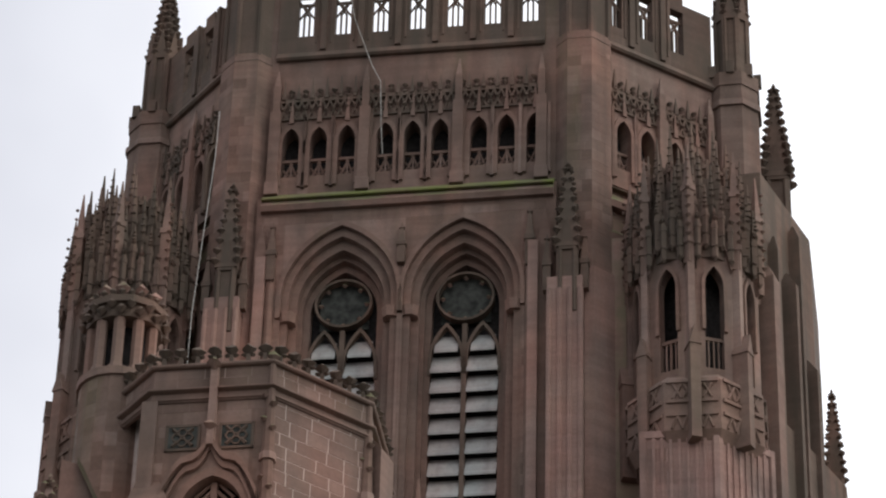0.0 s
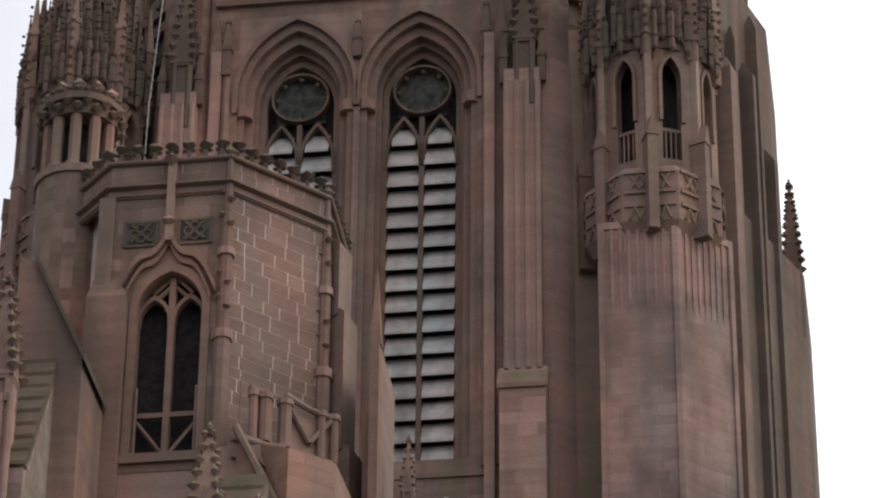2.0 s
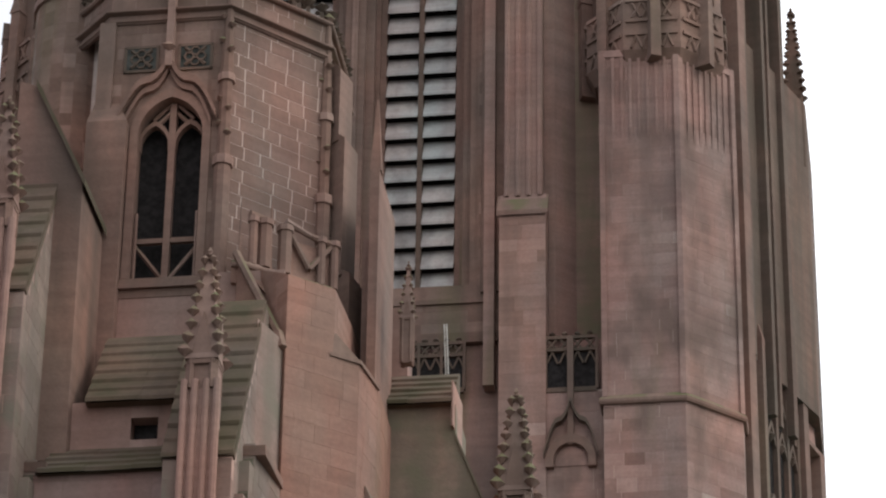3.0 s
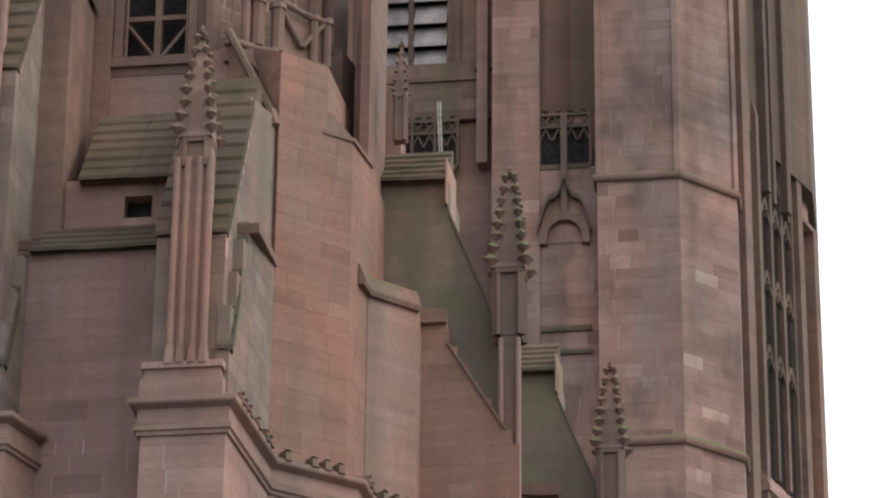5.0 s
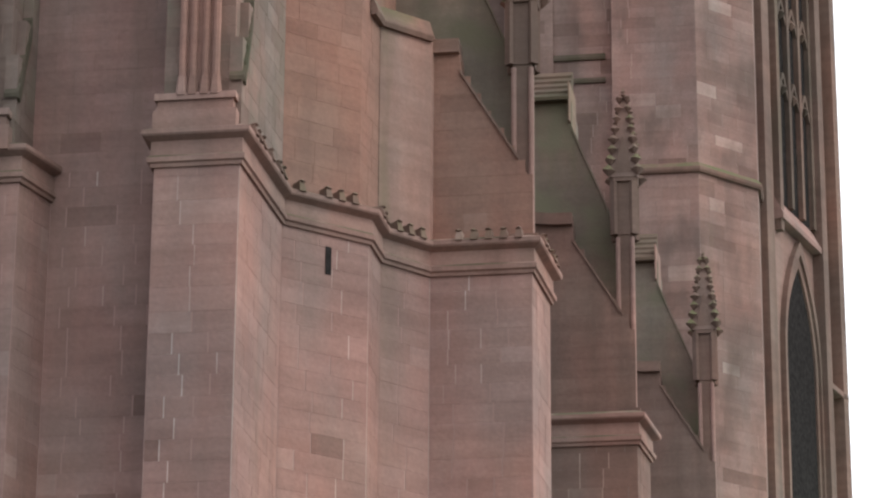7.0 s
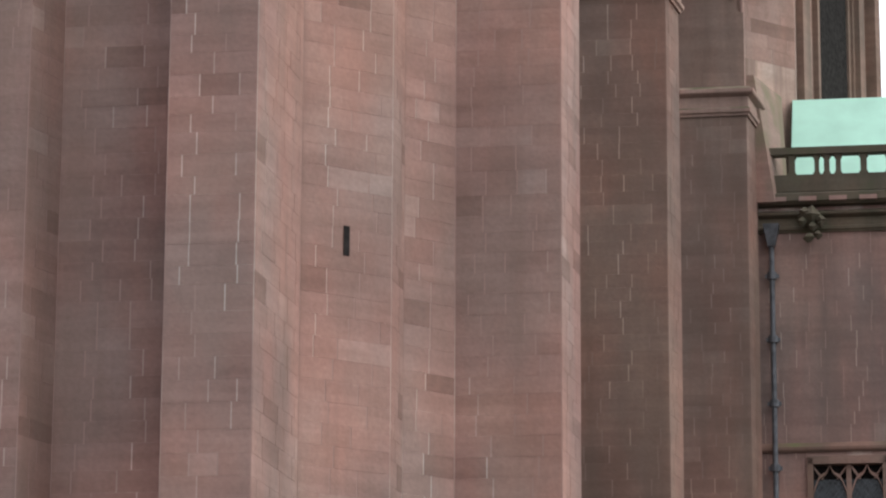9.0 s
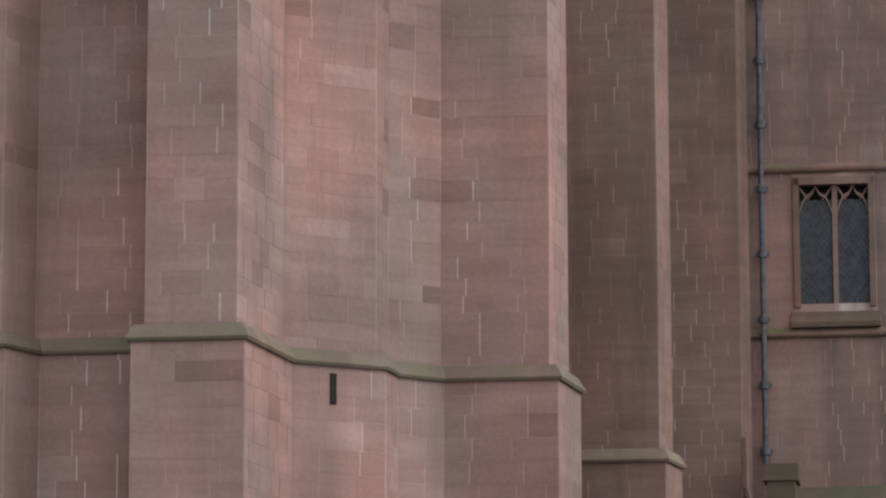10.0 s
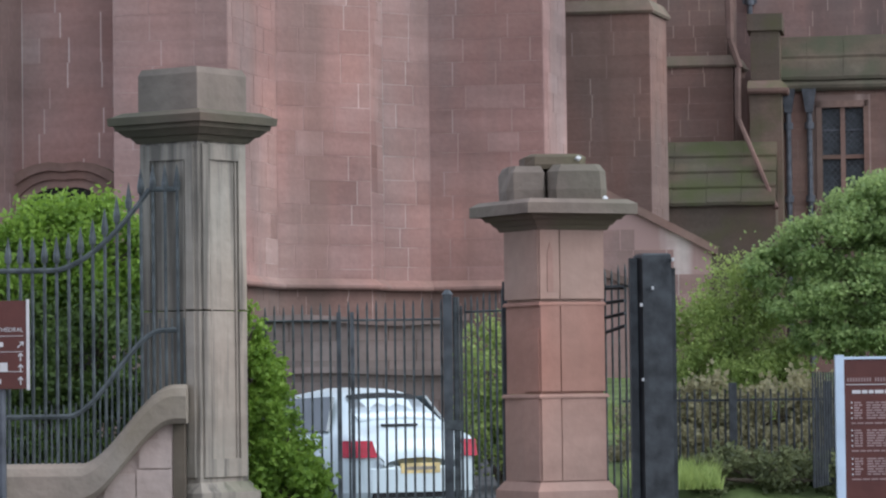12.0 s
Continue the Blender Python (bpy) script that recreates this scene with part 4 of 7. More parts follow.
# balcony on the shaft
balcony = thing("stone_balcony", (-13.0, 71.6, 41.9), CATH, label="small stone balcony with worn posts and cross braces", category="balcony")
BAL = [(-14.75, 70.6), (-14.35, 70.75), (-12.6, 72.2), (-12.5, 73.8)]
DB = -0.36    # the balcony's floor against its first level
part("corbel", wall_core(BAL, 75.0, 41.6 + DB, 42.15 + DB), M_WARM, balcony)
string_course(balcony, BAL, 42.0 + DB, 0.24, 0.10, M_TRIM, "ledge")
for f in (0.02, 0.16, 0.40, 0.84, 1.0):
    x, y = -14.35 + 1.75 * f, 70.75 + 1.45 * f
    thick = 0.17 if f in (0.16, 0.40) else 0.11
    part("post", Mesh().prism(ngon(x, y + 0.12, thick, 8), 42.2 + DB, 43.5 + DB).prism(ngon(x, y + 0.12, thick + 0.04, 8), 43.35 + DB, 43.5 + DB), M_TRIM, balcony)
for f in (0.45, 0.98):
    x, y = -14.35 + 1.75 * f, 70.75 + 1.45 * f
    part("brace", Mesh().bar((x, y + 0.12, 43.4 + DB), (-14.35 + 1.75 * 0.70, 70.75 + 1.45 * 0.70 + 0.1, 42.55 + DB), 0.075, 6), M_TRIM, balcony)
part("rail", Mesh().bar((-14.4, 70.82, 43.55 + DB), (-13.9, 71.25, 43.5 + DB), 0.10, 7).bar((-13.65, 71.45, 43.66 + DB), (-13.1, 71.9, 43.46 + DB), 0.10, 7, 0.07).bar((-13.1, 71.9, 43.46 + DB), (-12.6, 72.35, 43.4 + DB), 0.08, 7, 0.11), M_TRIM, balcony)
part("infill", Mesh().prism([(-13.6, 71.6), (-12.7, 72.35), (-12.8, 72.45), (-13.7, 71.7)], 42.1 + DB, 43.25 + DB), M_WARM, balcony)
for x, y, z in ((-14.62, 70.85, 43.9), (-13.95, 71.2, 44.0)):
    part("spike", Mesh().bar((x, y, 42.1 + DB), (x, y, z + DB), 0.06, 6, 0.02), M_TRIM, balcony)

# strip pilasters and small spire right of the balcony
part("strip_pilaster", Mesh().box(-11.78, -11.56, 72.4, 75.0, 36.0, 45.2).prism(ngon(-11.67, 72.6, 0.2, 4, 45), 45.2, 47.3, ngon(-11.67, 72.6, 0.03, 4, 45)).box(-12.0, -11.78, 72.9, 75.0, 36.0, 43.5), M_TRIM, transept)
pinnacle(transept, -10.95, 73.4, 40.3, 41.5, 43.1, 0.24, M_TRIM, 4)
part("ashlar_strip", Mesh().box(-12.0, -11.35, 76.2, 77.0, 36.0, 43.4), M_MID, transept)

# round drum with a pierced crown beyond the left pilaster
drum = thing("round_turret", (-19.4, 73.2, 36.0), CATH, label="round sandstone turret drum on the roof", category="turret")
part("drum_body", Mesh().prism(ngon(-19.65, 73.3, 1.02, 20, 0), 36.0, 50.9), M_UPPER, drum)
part("drum_rim", Mesh().prism(ngon(-19.65, 73.3, 1.1, 20, 0), 50.75, 50.98), M_TRIM, drum)
skin = Mesh()
ring = ngon(-19.65, 73.3, 1.02, 20, 0)
for i in range(20):
    if ring[i][1] < 73.6 and ring[(i + 1) % 20][1] < 73.6:
        ashlar(skin, ring[i], ring[(i + 1) % 20], 40.0, 50.7, 0.42, 0.8, (), 0.012, 0.006, 431 + i % 2)
part("ashlar_facing", skin, M_UPPER, drum, kind="stuff")
for a in (205, 240, 275, 310, 345):    # open lantern of short posts under a carved ring
    x, y = -19.65 + 0.82 * math.cos(radians(a)), 73.3 + 0.82 * math.sin(radians(a))
    part("post", Mesh().prism(ngon(x, y, 0.15, 6), 50.9, 52.7).prism(ngon(x, y, 0.2, 6), 50.9, 51.15).blob((x, y, 53.55), 0.2, 1.2, a), M_TRIM, drum)
# solid dark core in place of the shade between the posts
part("lantern_shade", Mesh().prism(ngon(-19.65, 73.4, 0.55, 10), 50.9, 52.6), M_DARK, drum, "core painted dark as the shade inside the little lantern")
ringm = Mesh().prism(ngon(-19.65, 73.3, 1.0, 12), 52.6, 53.0).prism(ngon(-19.65, 73.3, 1.12, 12), 53.0, 53.2)
for k in range(26):
    a = radians(360 * k / 26)
    ringm.blob((-19.65 + 1.08 * math.cos(a), 73.3 + 1.08 * math.sin(a), 52.75 + 0.18 * (k % 2)), 0.15, 1.1, k).blob((-19.65 + 1.05 * math.cos(a), 73.3 + 1.05 * math.sin(a), 53.3), 0.10, 1.2, k + 4)
part("carved_ring", ringm, M_CROWN, drum)
# raking side wall by the left buttress head
part("side_gable", Mesh().deep([(-19.7, 35.9), (-19.7, 46.0), (-19.15, 45.8), (-18.0, 43.2), (-17.95, 35.9)], 68.78, 71.0), M_UPPER, transept)
coping(transept, [(-19.25, 45.75), (-17.9, 42.9)], 68.6, 71.0, M_MOSSY, t=0.2)
# stair slit windows: dark strips on the wall stand for their shade
for u, v, z in ((-12.30, 70.52, 28.95), (-12.36, 70.47, 19.3), (-12.25, 70.27, 10.3)):
    m = Mesh().box(-0.07, 0.07, -0.03, 0.1, z + 0.06, z + 0.70)
    m.placed((u, v), (u + 1.7, v + 1.45))
    part("slit_window", m, M_DARK, transept, "narrow stair slit, its shade a dark strip")

# ---- tower ----
tower = thing("cathedral_tower", (-19.0, 121.0, 0.5), CATH, label="tall weathered red sandstone cathedral bell tower with louvred windows", category="church tower")
VT = 113.0
WINDOWS, SPRING = (-21.62, -16.67), 81.5


def belfry_rise(h):
    return 83.55 + (h - 1.35) * 1.42


m = Mesh()
arch_wall(m, -25.2, -12.9, VT, VT + 1.6, 62.0, 86.6, [(u, 2.36, 64.4, SPRING, belfry_rise(2.36)) for u in WINDOWS], 12)
part("belfry_wall", m, M_UPPER, tower, "plain weathered sandstone belfry wall")
part("lower_wall", Mesh().box(-26.5, -9.5, VT + 0.3, VT + 6, 0.5, 62.0), M_MID, tower)
# solid core coloured near black as the shade behind the louvres
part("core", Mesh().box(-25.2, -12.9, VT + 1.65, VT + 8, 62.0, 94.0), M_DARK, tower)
skin = Mesh()
ashlar(skin, (-24.9, VT), (-13.3, VT), 62.0, 86.4, 0.5, 1.1, [(0.9, 5.75, 64.0, 85.2), (5.8, 10.65, 64.0, 85.2)], 0.012, 0.006, 501)
part("ashlar_facing", skin, M_UPPER, tower, kind="stuff")

for uc in WINDOWS:
    # stepped arch orders, from the hood inwards
    for k, (a, b, v0) in enumerate(((2.36, 2.54, -0.14), (2.08, 2.36, 0.10), (1.76, 2.08, 0.42), (1.60, 1.76, 0.85))):
        m = Mesh()
        arch_band(m, uc, a, b, SPRING, belfry_rise(a), belfry_rise(b), 80.6 if k == 0 else 64.4, VT + v0, VT + 1.62, 12)
        part("arch_order", m, M_UPPER, tower)
    for s in (-1, 1):
        part("capital", Mesh().prism(ngon(uc + s * 2.1, VT + 0.25, 0.36, 8), 80.45, 80.9, ngon(uc + s * 2.1, VT + 0.25, 0.42, 8)), M_TRIM, tower)
    for s in (-1, 1):
        part("jamb", Mesh().box(uc + s * 1.5 - 0.13, uc + s * 1.5 + 0.13, VT + 1.1, VT + 1.62, 64.4, 80.2), M_UPPER, tower)
    # tracery: mullion, two sub-arches, ring
    m = Mesh().box(uc - 0.10, uc + 0.10, VT + 1.05, VT + 1.35, 64.4, 80.6)
    for s in (-1, 1):
        arch_band(m, uc + s * 0.73, 0.60, 0.73, 78.9, 80.5, 80.7, 78.2, VT + 1.05, VT + 1.35, 6)
    ringp = [(uc + r * math.cos(2 * math.pi * i / 24), 81.92 + r * math.sin(2 * math.pi * i / 24)) for r in (1.08, 1.18) for i in range(24)]
    for i in range(24):
        j = (i + 1) % 24
        m.deep([ringp[i], ringp[24 + i], ringp[24 + j], ringp[j]], VT + 1.0, VT + 1.35)
    part("tracery", m, M_CROWN, tower)
    m = Mesh()
    arch_band(m, uc, 1.36, 1.62, SPRING, belfry_rise(1.36), belfry_rise(1.62), 80.0, VT + 1.2, VT + 1.62, 12)
    part("inner_arch", m, M_UPPER, tower)
    part("grille", Mesh().prism([(uc - 1.0, VT + 1.4), (uc + 1.0, VT + 1.4), (uc + 1.0, VT + 1.46), (uc - 1.0, VT + 1.46)], 80.85, 83.0), M_GRILLE, tower, "dark grey round window grille")
    for i in range(8):
        a = math.pi * 2 * i / 8
        part("cusp", Mesh().blob((uc + 0.93 * math.cos(a), VT + 1.2, 81.92 + 0.98 * math.sin(a)), 0.12, 1.0, i), M_TRIM, tower)
    for s in (-1, 1):
        for i in range(16):
            z = 64.75 + i * 0.965
            half = 0.62 if z < 78.6 else 0.47
            c = uc + s * 0.73
            m = Mesh().across([(VT + 0.98, z), (VT + 0.98, z + 0.12), (VT + 1.42, z + 1.02), (VT + 1.42, z + 0.84)], c - half, c + half)
            part("louvre", m, M_LOUVRE, tower)
part("window_sill", Mesh().across([(VT - 0.1, 63.6), (VT - 0.1, 63.8), (VT + 1.5, 64.6), (VT + 1.5, 63.6)], -24.2, -14.0), M_UPPER, tower)


def slim_finial(u, z0, z1, v, r=0.2):
    m = Mesh().prism(ngon(u, v, r, 4, 45), z0, z0 + (z1 - z0) * 0.45).prism(ngon(u, v, r * 1.25, 4, 45), z0 + (z1 - z0) * 0.42, z0 + (z1 - z0) * 0.5)
    m.prism(ngon(u, v, r, 4, 45), z0 + (z1 - z0) * 0.5, z1, ngon(u, v, 0.03, 4, 45)).blob((u, v, z1 - 0.25), 0.13, 0.8, 1)
    part("finial", m, M_CROWN, tower)


slim_finial(-19.14, 82.9, 84.9, VT - 0.1, 0.22)
for u in (-24.45, -13.95):
    slim_finial(u, 82.4, 85.3, VT - 0.1, 0.24)
    part("wall_shaft", Mesh().bar((u, VT, 64.0), (u, VT, 82.5), 0.2, 8), M_UPPER, tower)
for u in (-24.9, -13.35):
    part("gablet", Mesh().deep([(u - 0.28, 83.6), (u, 85.3), (u + 0.28, 83.6), (u + 0.2, 64.0), (u - 0.2, 64.0)], VT - 0.15, VT + 0.2), M_UPPER, tower)
part("mossy_ledge", Mesh().across([(VT - 0.28, 86.40), (VT - 0.28, 86.46), (VT + 0.35, 87.05), (VT + 0.35, 86.40)], -25.0, -13.0), M_LEDGE, tower, "ledge green with moss")
part("string_course", Mesh().across([(VT - 0.22, 85.85), (VT - 0.30, 86.1), (VT - 0.1, 86.4), (VT + 0.2, 86.4), (VT + 0.2, 85.85)], -25.0, -13.0), M_TRIM, tower)

# ---- arcade and pierced parapet, for the front and the chamfered faces ----
def arcade(width, centres, piers, p, q, openings, crown=True):
    v = 0.0
    m = Mesh()
    arch_wall(m, 0.0, width, v, v + 0.7, 87.0, 91.2, [(c, 0.36, 87.95, 89.7, 90.4) for c in centres], 5)
    m.box(0.0, width, v + 0.1, v + 0.9, 91.2, 94.4)
    part("arcade_wall", m.placed(p, q), M_UPPER, tower)
    # black sheet behind the arches paints in their shade
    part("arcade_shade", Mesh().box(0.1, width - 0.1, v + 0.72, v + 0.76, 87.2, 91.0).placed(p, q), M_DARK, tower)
    for c in centres:
        m = Mesh()
        arch_band(m, c, 0.36, 0.52, 89.7, 90.4, 90.7, 87.4, v - 0.12, v + 0.15, 5)
        m.box(c - 0.64, c - 0.52, v - 0.16, v + 0.1, 87.3, 90.9).box(c + 0.52, c + 0.64, v - 0.16, v + 0.1, 87.3, 90.9)
        m.prism(ngon(c, v - 0.1, 0.14, 4, 45), 90.6, 91.9, ngon(c, v - 0.1, 0.03, 4, 45))
        part("arcade_arch", m.placed(p, q), M_UPPER, tower)
        m = Mesh().box(c - 0.36, c + 0.36, v + 0.2, v + 0.34, 88.85, 88.98)
        for s in (-1, 1):
            m.bar((c - s * 0.33, v + 0.27, 87.95), (c + s * 0.05, v + 0.27, 88.85), 0.06, 5).bar((c + s * 0.33, v + 0.27, 88.5), (c, v + 0.27, 88.1), 0.05, 5)
        m.bar((c, v + 0.27, 87.95), (c, v + 0.27, 88.85), 0.05, 5)
        part("arcade_balustrade", m.placed(p, q), M_UPPER, tower)
    # carved cresting over the arches: ogee spikes and leafy knots
    m, rnd = Mesh(), random.Random(int(width * 10))
    n = int(width / 0.3)
    for i in range(n):
        x = (i + 0.5) * width / n
        m.bar((x - 0.14, v - 0.06, 90.9), (x + 0.14, v - 0.06, 91.8), 0.05, 4).bar((x + 0.14, v - 0.06, 90.9), (x - 0.14, v - 0.06, 91.8), 0.05, 4)
        m.blob((x, v - 0.1, 91.35 + rnd.uniform(-0.1, 0.1)), 0.12, 1.0, i).blob((x, v - 0.05, 92.0 + rnd.uniform(-0.1, 0.15)), 0.13, 1.2, i + 7)
        if i % 2:
            m.prism(ngon(x, v - 0.06, 0.13, 4, 45), 91.9, 92.9 + rnd.uniform(-0.2, 0.2), ngon(x, v - 0.06, 0.02, 4, 45))
        else:
            m.blob((x, v - 0.05, 92.35), 0.14, 1.1, i + 3)
    m.box(0, width, v - 0.1, v + 0.12, 91.78, 91.95).box(0, width, v - 0.1, v + 0.12, 90.85, 90.95)
    part("carved_cresting", m.placed(p, q), M_CROWN, tower, kind="stuff")
    for c in piers:
        m = Mesh().box(c - 0.22, c + 0.22, v - 0.3, v + 0.2, 87.2, 91.2).box(c - 0.15, c + 0.15, v - 0.22, v + 0.2, 91.2, 92.6).prism(ngon(c, v - 0.08, 0.2, 4, 45), 92.5, 93.5, ngon(c, v - 0.08, 0.04, 4, 45)).box(c - 0.28, c + 0.28, v - 0.36, v + 0.2, 86.9, 87.5)
        part("pier_shaft", m.placed(p, q), M_UPPER, tower)
    part("parapet_string", Mesh().across([(v - 0.06, 94.1), (v - 0.14, 94.2), (v - 0.02, 94.5), (v + 0.3, 94.5), (v + 0.3, 94.1)], 0.0, width).placed(p, q), M_CROWN, tower)
    # parapet with tall traceried openings
    m = Mesh()
    x = 0.0
    for c in openings:
        m.box(x, c - 0.34, v + 0.05, v + 0.45, 94.5, 98.2)
        m.box(c - 0.34, c + 0.34, v + 0.05, v + 0.45, 94.5, 95.42).box(c - 0.34, c + 0.34, v + 0.05, v + 0.45, 97.75, 98.6)
        x = c + 0.34
    m.box(x, width, v + 0.05, v + 0.45, 94.5, 98.2)
    part("parapet", m.placed(p, q), M_CROWN, tower)
    for c in openings:
        m = Mesh()
        for d in (-0.115, 0.115):
            m.box(c + d - 0.035, c + d + 0.035, v + 0.18, v + 0.32, 95.42, 96.7)
        for s in (-1, 1):
            m.bar((c - s * 0.34, v + 0.25, 96.5), (c + s * 0.2, v + 0.25, 97.3), 0.05, 5).bar((c - s * 0.115, v + 0.25, 96.6), (c + s * 0.34, v + 0.25, 97.5), 0.045, 5)
        m.box(c - 0.34, c + 0.34, v + 0.2, v + 0.3, 97.2, 97.32)
        part("parapet_tracery", m.placed(p, q), M_CROWN, tower)
    for a, b in zip(openings, openings[1:]):
        c = (a + b) / 2
        part("parapet_rib", Mesh().box(c - 0.12, c + 0.12, v - 0.08, v + 0.1, 94.6, 98.4).box(c - 0.34, c - 0.28, v + 0.0, v + 0.06, 95.0, 98.2).box(c + 0.28, c + 0.34, v, v + 0.06, 95.0, 98.2).placed(p, q), M_CROWN, tower)


arcade(11.4, [0.73 + 0.30 + i for i in (-0.2, 0.97, 2.15, 3.75, 4.9, 6.05, 7.65, 8.8, 10.0)], [0.15, 3.92, 7.83, 11.3], (-24.85, VT + 0.35), (-13.45, VT + 0.35), [1.15 + 1.60 * i for i in range(7)])
arcade(5.6, [0.9, 2.1, 3.5, 4.6], [2.8, 5.3], (-11.0, VT + 0.75), (-6.9, VT + 4.2), [0.6, 2.2, 3.8])
arcade(5.6, [0.9, 2.1, 3.5, 4.6], [0.3, 2.8], (-30.6, VT + 4.6), (-26.9, VT + 0.75), [1.6, 3.2, 4.9])
for p, q in (((-11.2, VT + 0.6), (-6.4, VT + 4.4)), ((-31.2, VT + 5.0), (-26.7, VT + 0.6))):
    w = math.hypot(q[0] - p[0], q[1] - p[1])
    part("chamfer_wall", Mesh().box(0, w, 0.1, 5.0, 62.0, 87.1).placed(p, q), M_GREENISH, tower)
    part("chamfer_string", Mesh().across([(-0.25, 85.7), (-0.3, 86.0), (0.1, 86.6), (0.3, 85.7)], 0, w).placed(p, q), M_TRIM, tower)
    part("chamfer_cornice", Mesh().across([(-0.3, 84.0), (-0.35, 84.3), (0.1, 84.8), (0.3, 84.0)], 0, w).placed(p, q), M_TRIM, tower)
    part("chamfer_ledge", Mesh().across([(-0.2, 86.7), (0.4, 87.3), (0.4, 86.7)], 0, w).placed(p, q), M_MOSSY, tower)

for u0, u1 in ((-13.55, -12.7), (-25.5, -24.75)):
    part("return_wall", Mesh().box(u0, u1, VT + 0.4, VT + 1.2, 87.0, 94.4).box(u0, u1, VT + 0.45, VT + 0.85, 94.4, 98.2), M_UPPER, tower)
# corner turrets of the top stage
for cu in (-26.05, -11.95):
    ring = ngon(cu, VT + 1.1, 1.32)
    w = part("corner_turret", Mesh().prism(ring, 82.0, 94.3), M_UPPER, tower)
    skin = Mesh()
    for i in (4, 5, 6, 3, 7):
        ashlar(skin, ring[i], ring[(i + 1) % 8], 84.0, 93.4, 0.5, 0.8, (), 0.012, 0.006, 521 + i)
    part("ashlar_facing", skin, M_UPPER, w, kind="stuff")
    part("turret_collar", Mesh().prism(ngon(cu, VT + 1.1, 1.34), 93.9, 94.3, ngon(cu, VT + 1.1, 1.2)), M_CROWN, tower)
    m = Mesh().prism(ngon(cu, VT + 1.1, 1.2), 94.2, 101.0)
    for i in range(8):
        a = radians(22.5 + 45 * i)
        m.bar((cu + 1.2 * math.cos(a), VT + 1.1 + 1.2 * math.sin(a), 94.2), (cu + 1.2 * math.cos(a), VT + 1.1 + 1.2 * math.sin(a), 101), 0.13, 6)
    part("turret_shaft", m, M_CROWN, tower)
    part("turret_base", Mesh().prism(ngon(cu, VT + 1.3, 1.55), 62, 82.2), M_MID, tower)
for cu, cv, seed in ((-5.95, 118.2, 3), (-31.05, 118.2, 4)):
    ring = ngon(cu, cv, 1.18)
    part("outer_turret", Mesh().prism(ring, 60.0, 94.4).prism(ngon(cu, cv, 1.3), 93.1, 93.4).prism(ngon(cu, cv, 1.24), 94.2, 94.9), M_UPPER, tower)
    for i in range(8):
        a = radians(45 * i)
        part("merlon", Mesh().box(cu + 1.1 * math.cos(a) - 0.16, cu + 1.1 * math.cos(a) + 0.16, cv + 1.1 * math.sin(a) - 0.16, cv + 1.1 * math.sin(a) + 0.16, 94.8, 95.4), M_CROWN, tower)
    pinnacle(tower, cu + 0.05, cv, 94.4, 98.3, 103.0, 0.72, M_CROWN, 9, sides=8, turn=22.5)

# ---- front buttresses of the tower ----
for uc, s in ((-12.45, 1), (-26.2, -1)):
    part("buttress_top", Mesh().box(uc - 0.70, uc + 0.70, VT - 0.95, VT + 0.6, 67.0, 81.2), M_MID, tower)
    m = Mesh().box(uc - 0.86, uc + 0.86, VT - 1.3, VT + 0.6, 40.0, 66.6)
    m.across([(VT - 1.3, 66.6), (VT - 0.95, 67.6), (VT + 0.6, 67.6), (VT + 0.6, 66.6)], uc - 0.86, uc + 0.86)
    part("tower_buttress", m, M_MID, tower)
    part("buttress_coping", Mesh().across([(VT - 1.4, 66.5), (VT - 1.4, 66.7), (VT - 0.9, 67.6), (VT - 0.9, 67.3)], uc - 0.95, uc + 0.95), M_TRIM, tower)
    for du in (-0.62, -0.2, 0.2, 0.62):
        part("buttress_shaft", Mesh().bar((uc + du, VT - 0.97, 67.5), (uc + du, VT - 0.97, 80.6), 0.11, 6), M_MID, tower)
    skin = Mesh()
    ashlar(skin, (uc - 0.86, VT - 1.3), (uc + 0.86, VT - 1.3), 40.0, 66.5, 0.5, 1.0, (), 0.012, 0.006, 541)
    ashlar(skin, (uc + 0.86, VT - 1.3), (uc + 0.86, VT + 0.5), 40.0, 66.5, 0.5, 1.0, (), 0.012, 0.002, 542)
    part("ashlar_facing", skin, M_MID, tower, kind="stuff")
    pinnacle(tower, uc + 0.1, VT - 0.6, 79.5, 82.6, 87.0, 0.68, M_CROWN, 6)
    for du in (-0.75, 0.75):
        slim_finial(uc + du, 80.8, 83.6, VT - 0.5, 0.22)
    part("inner_pilaster", Mesh().box(uc - s * 1.35 - 0.2, uc - s * 1.35 + 0.2, VT - 0.35, VT + 0.2, 60.0, 83.5), M_MID, tower)

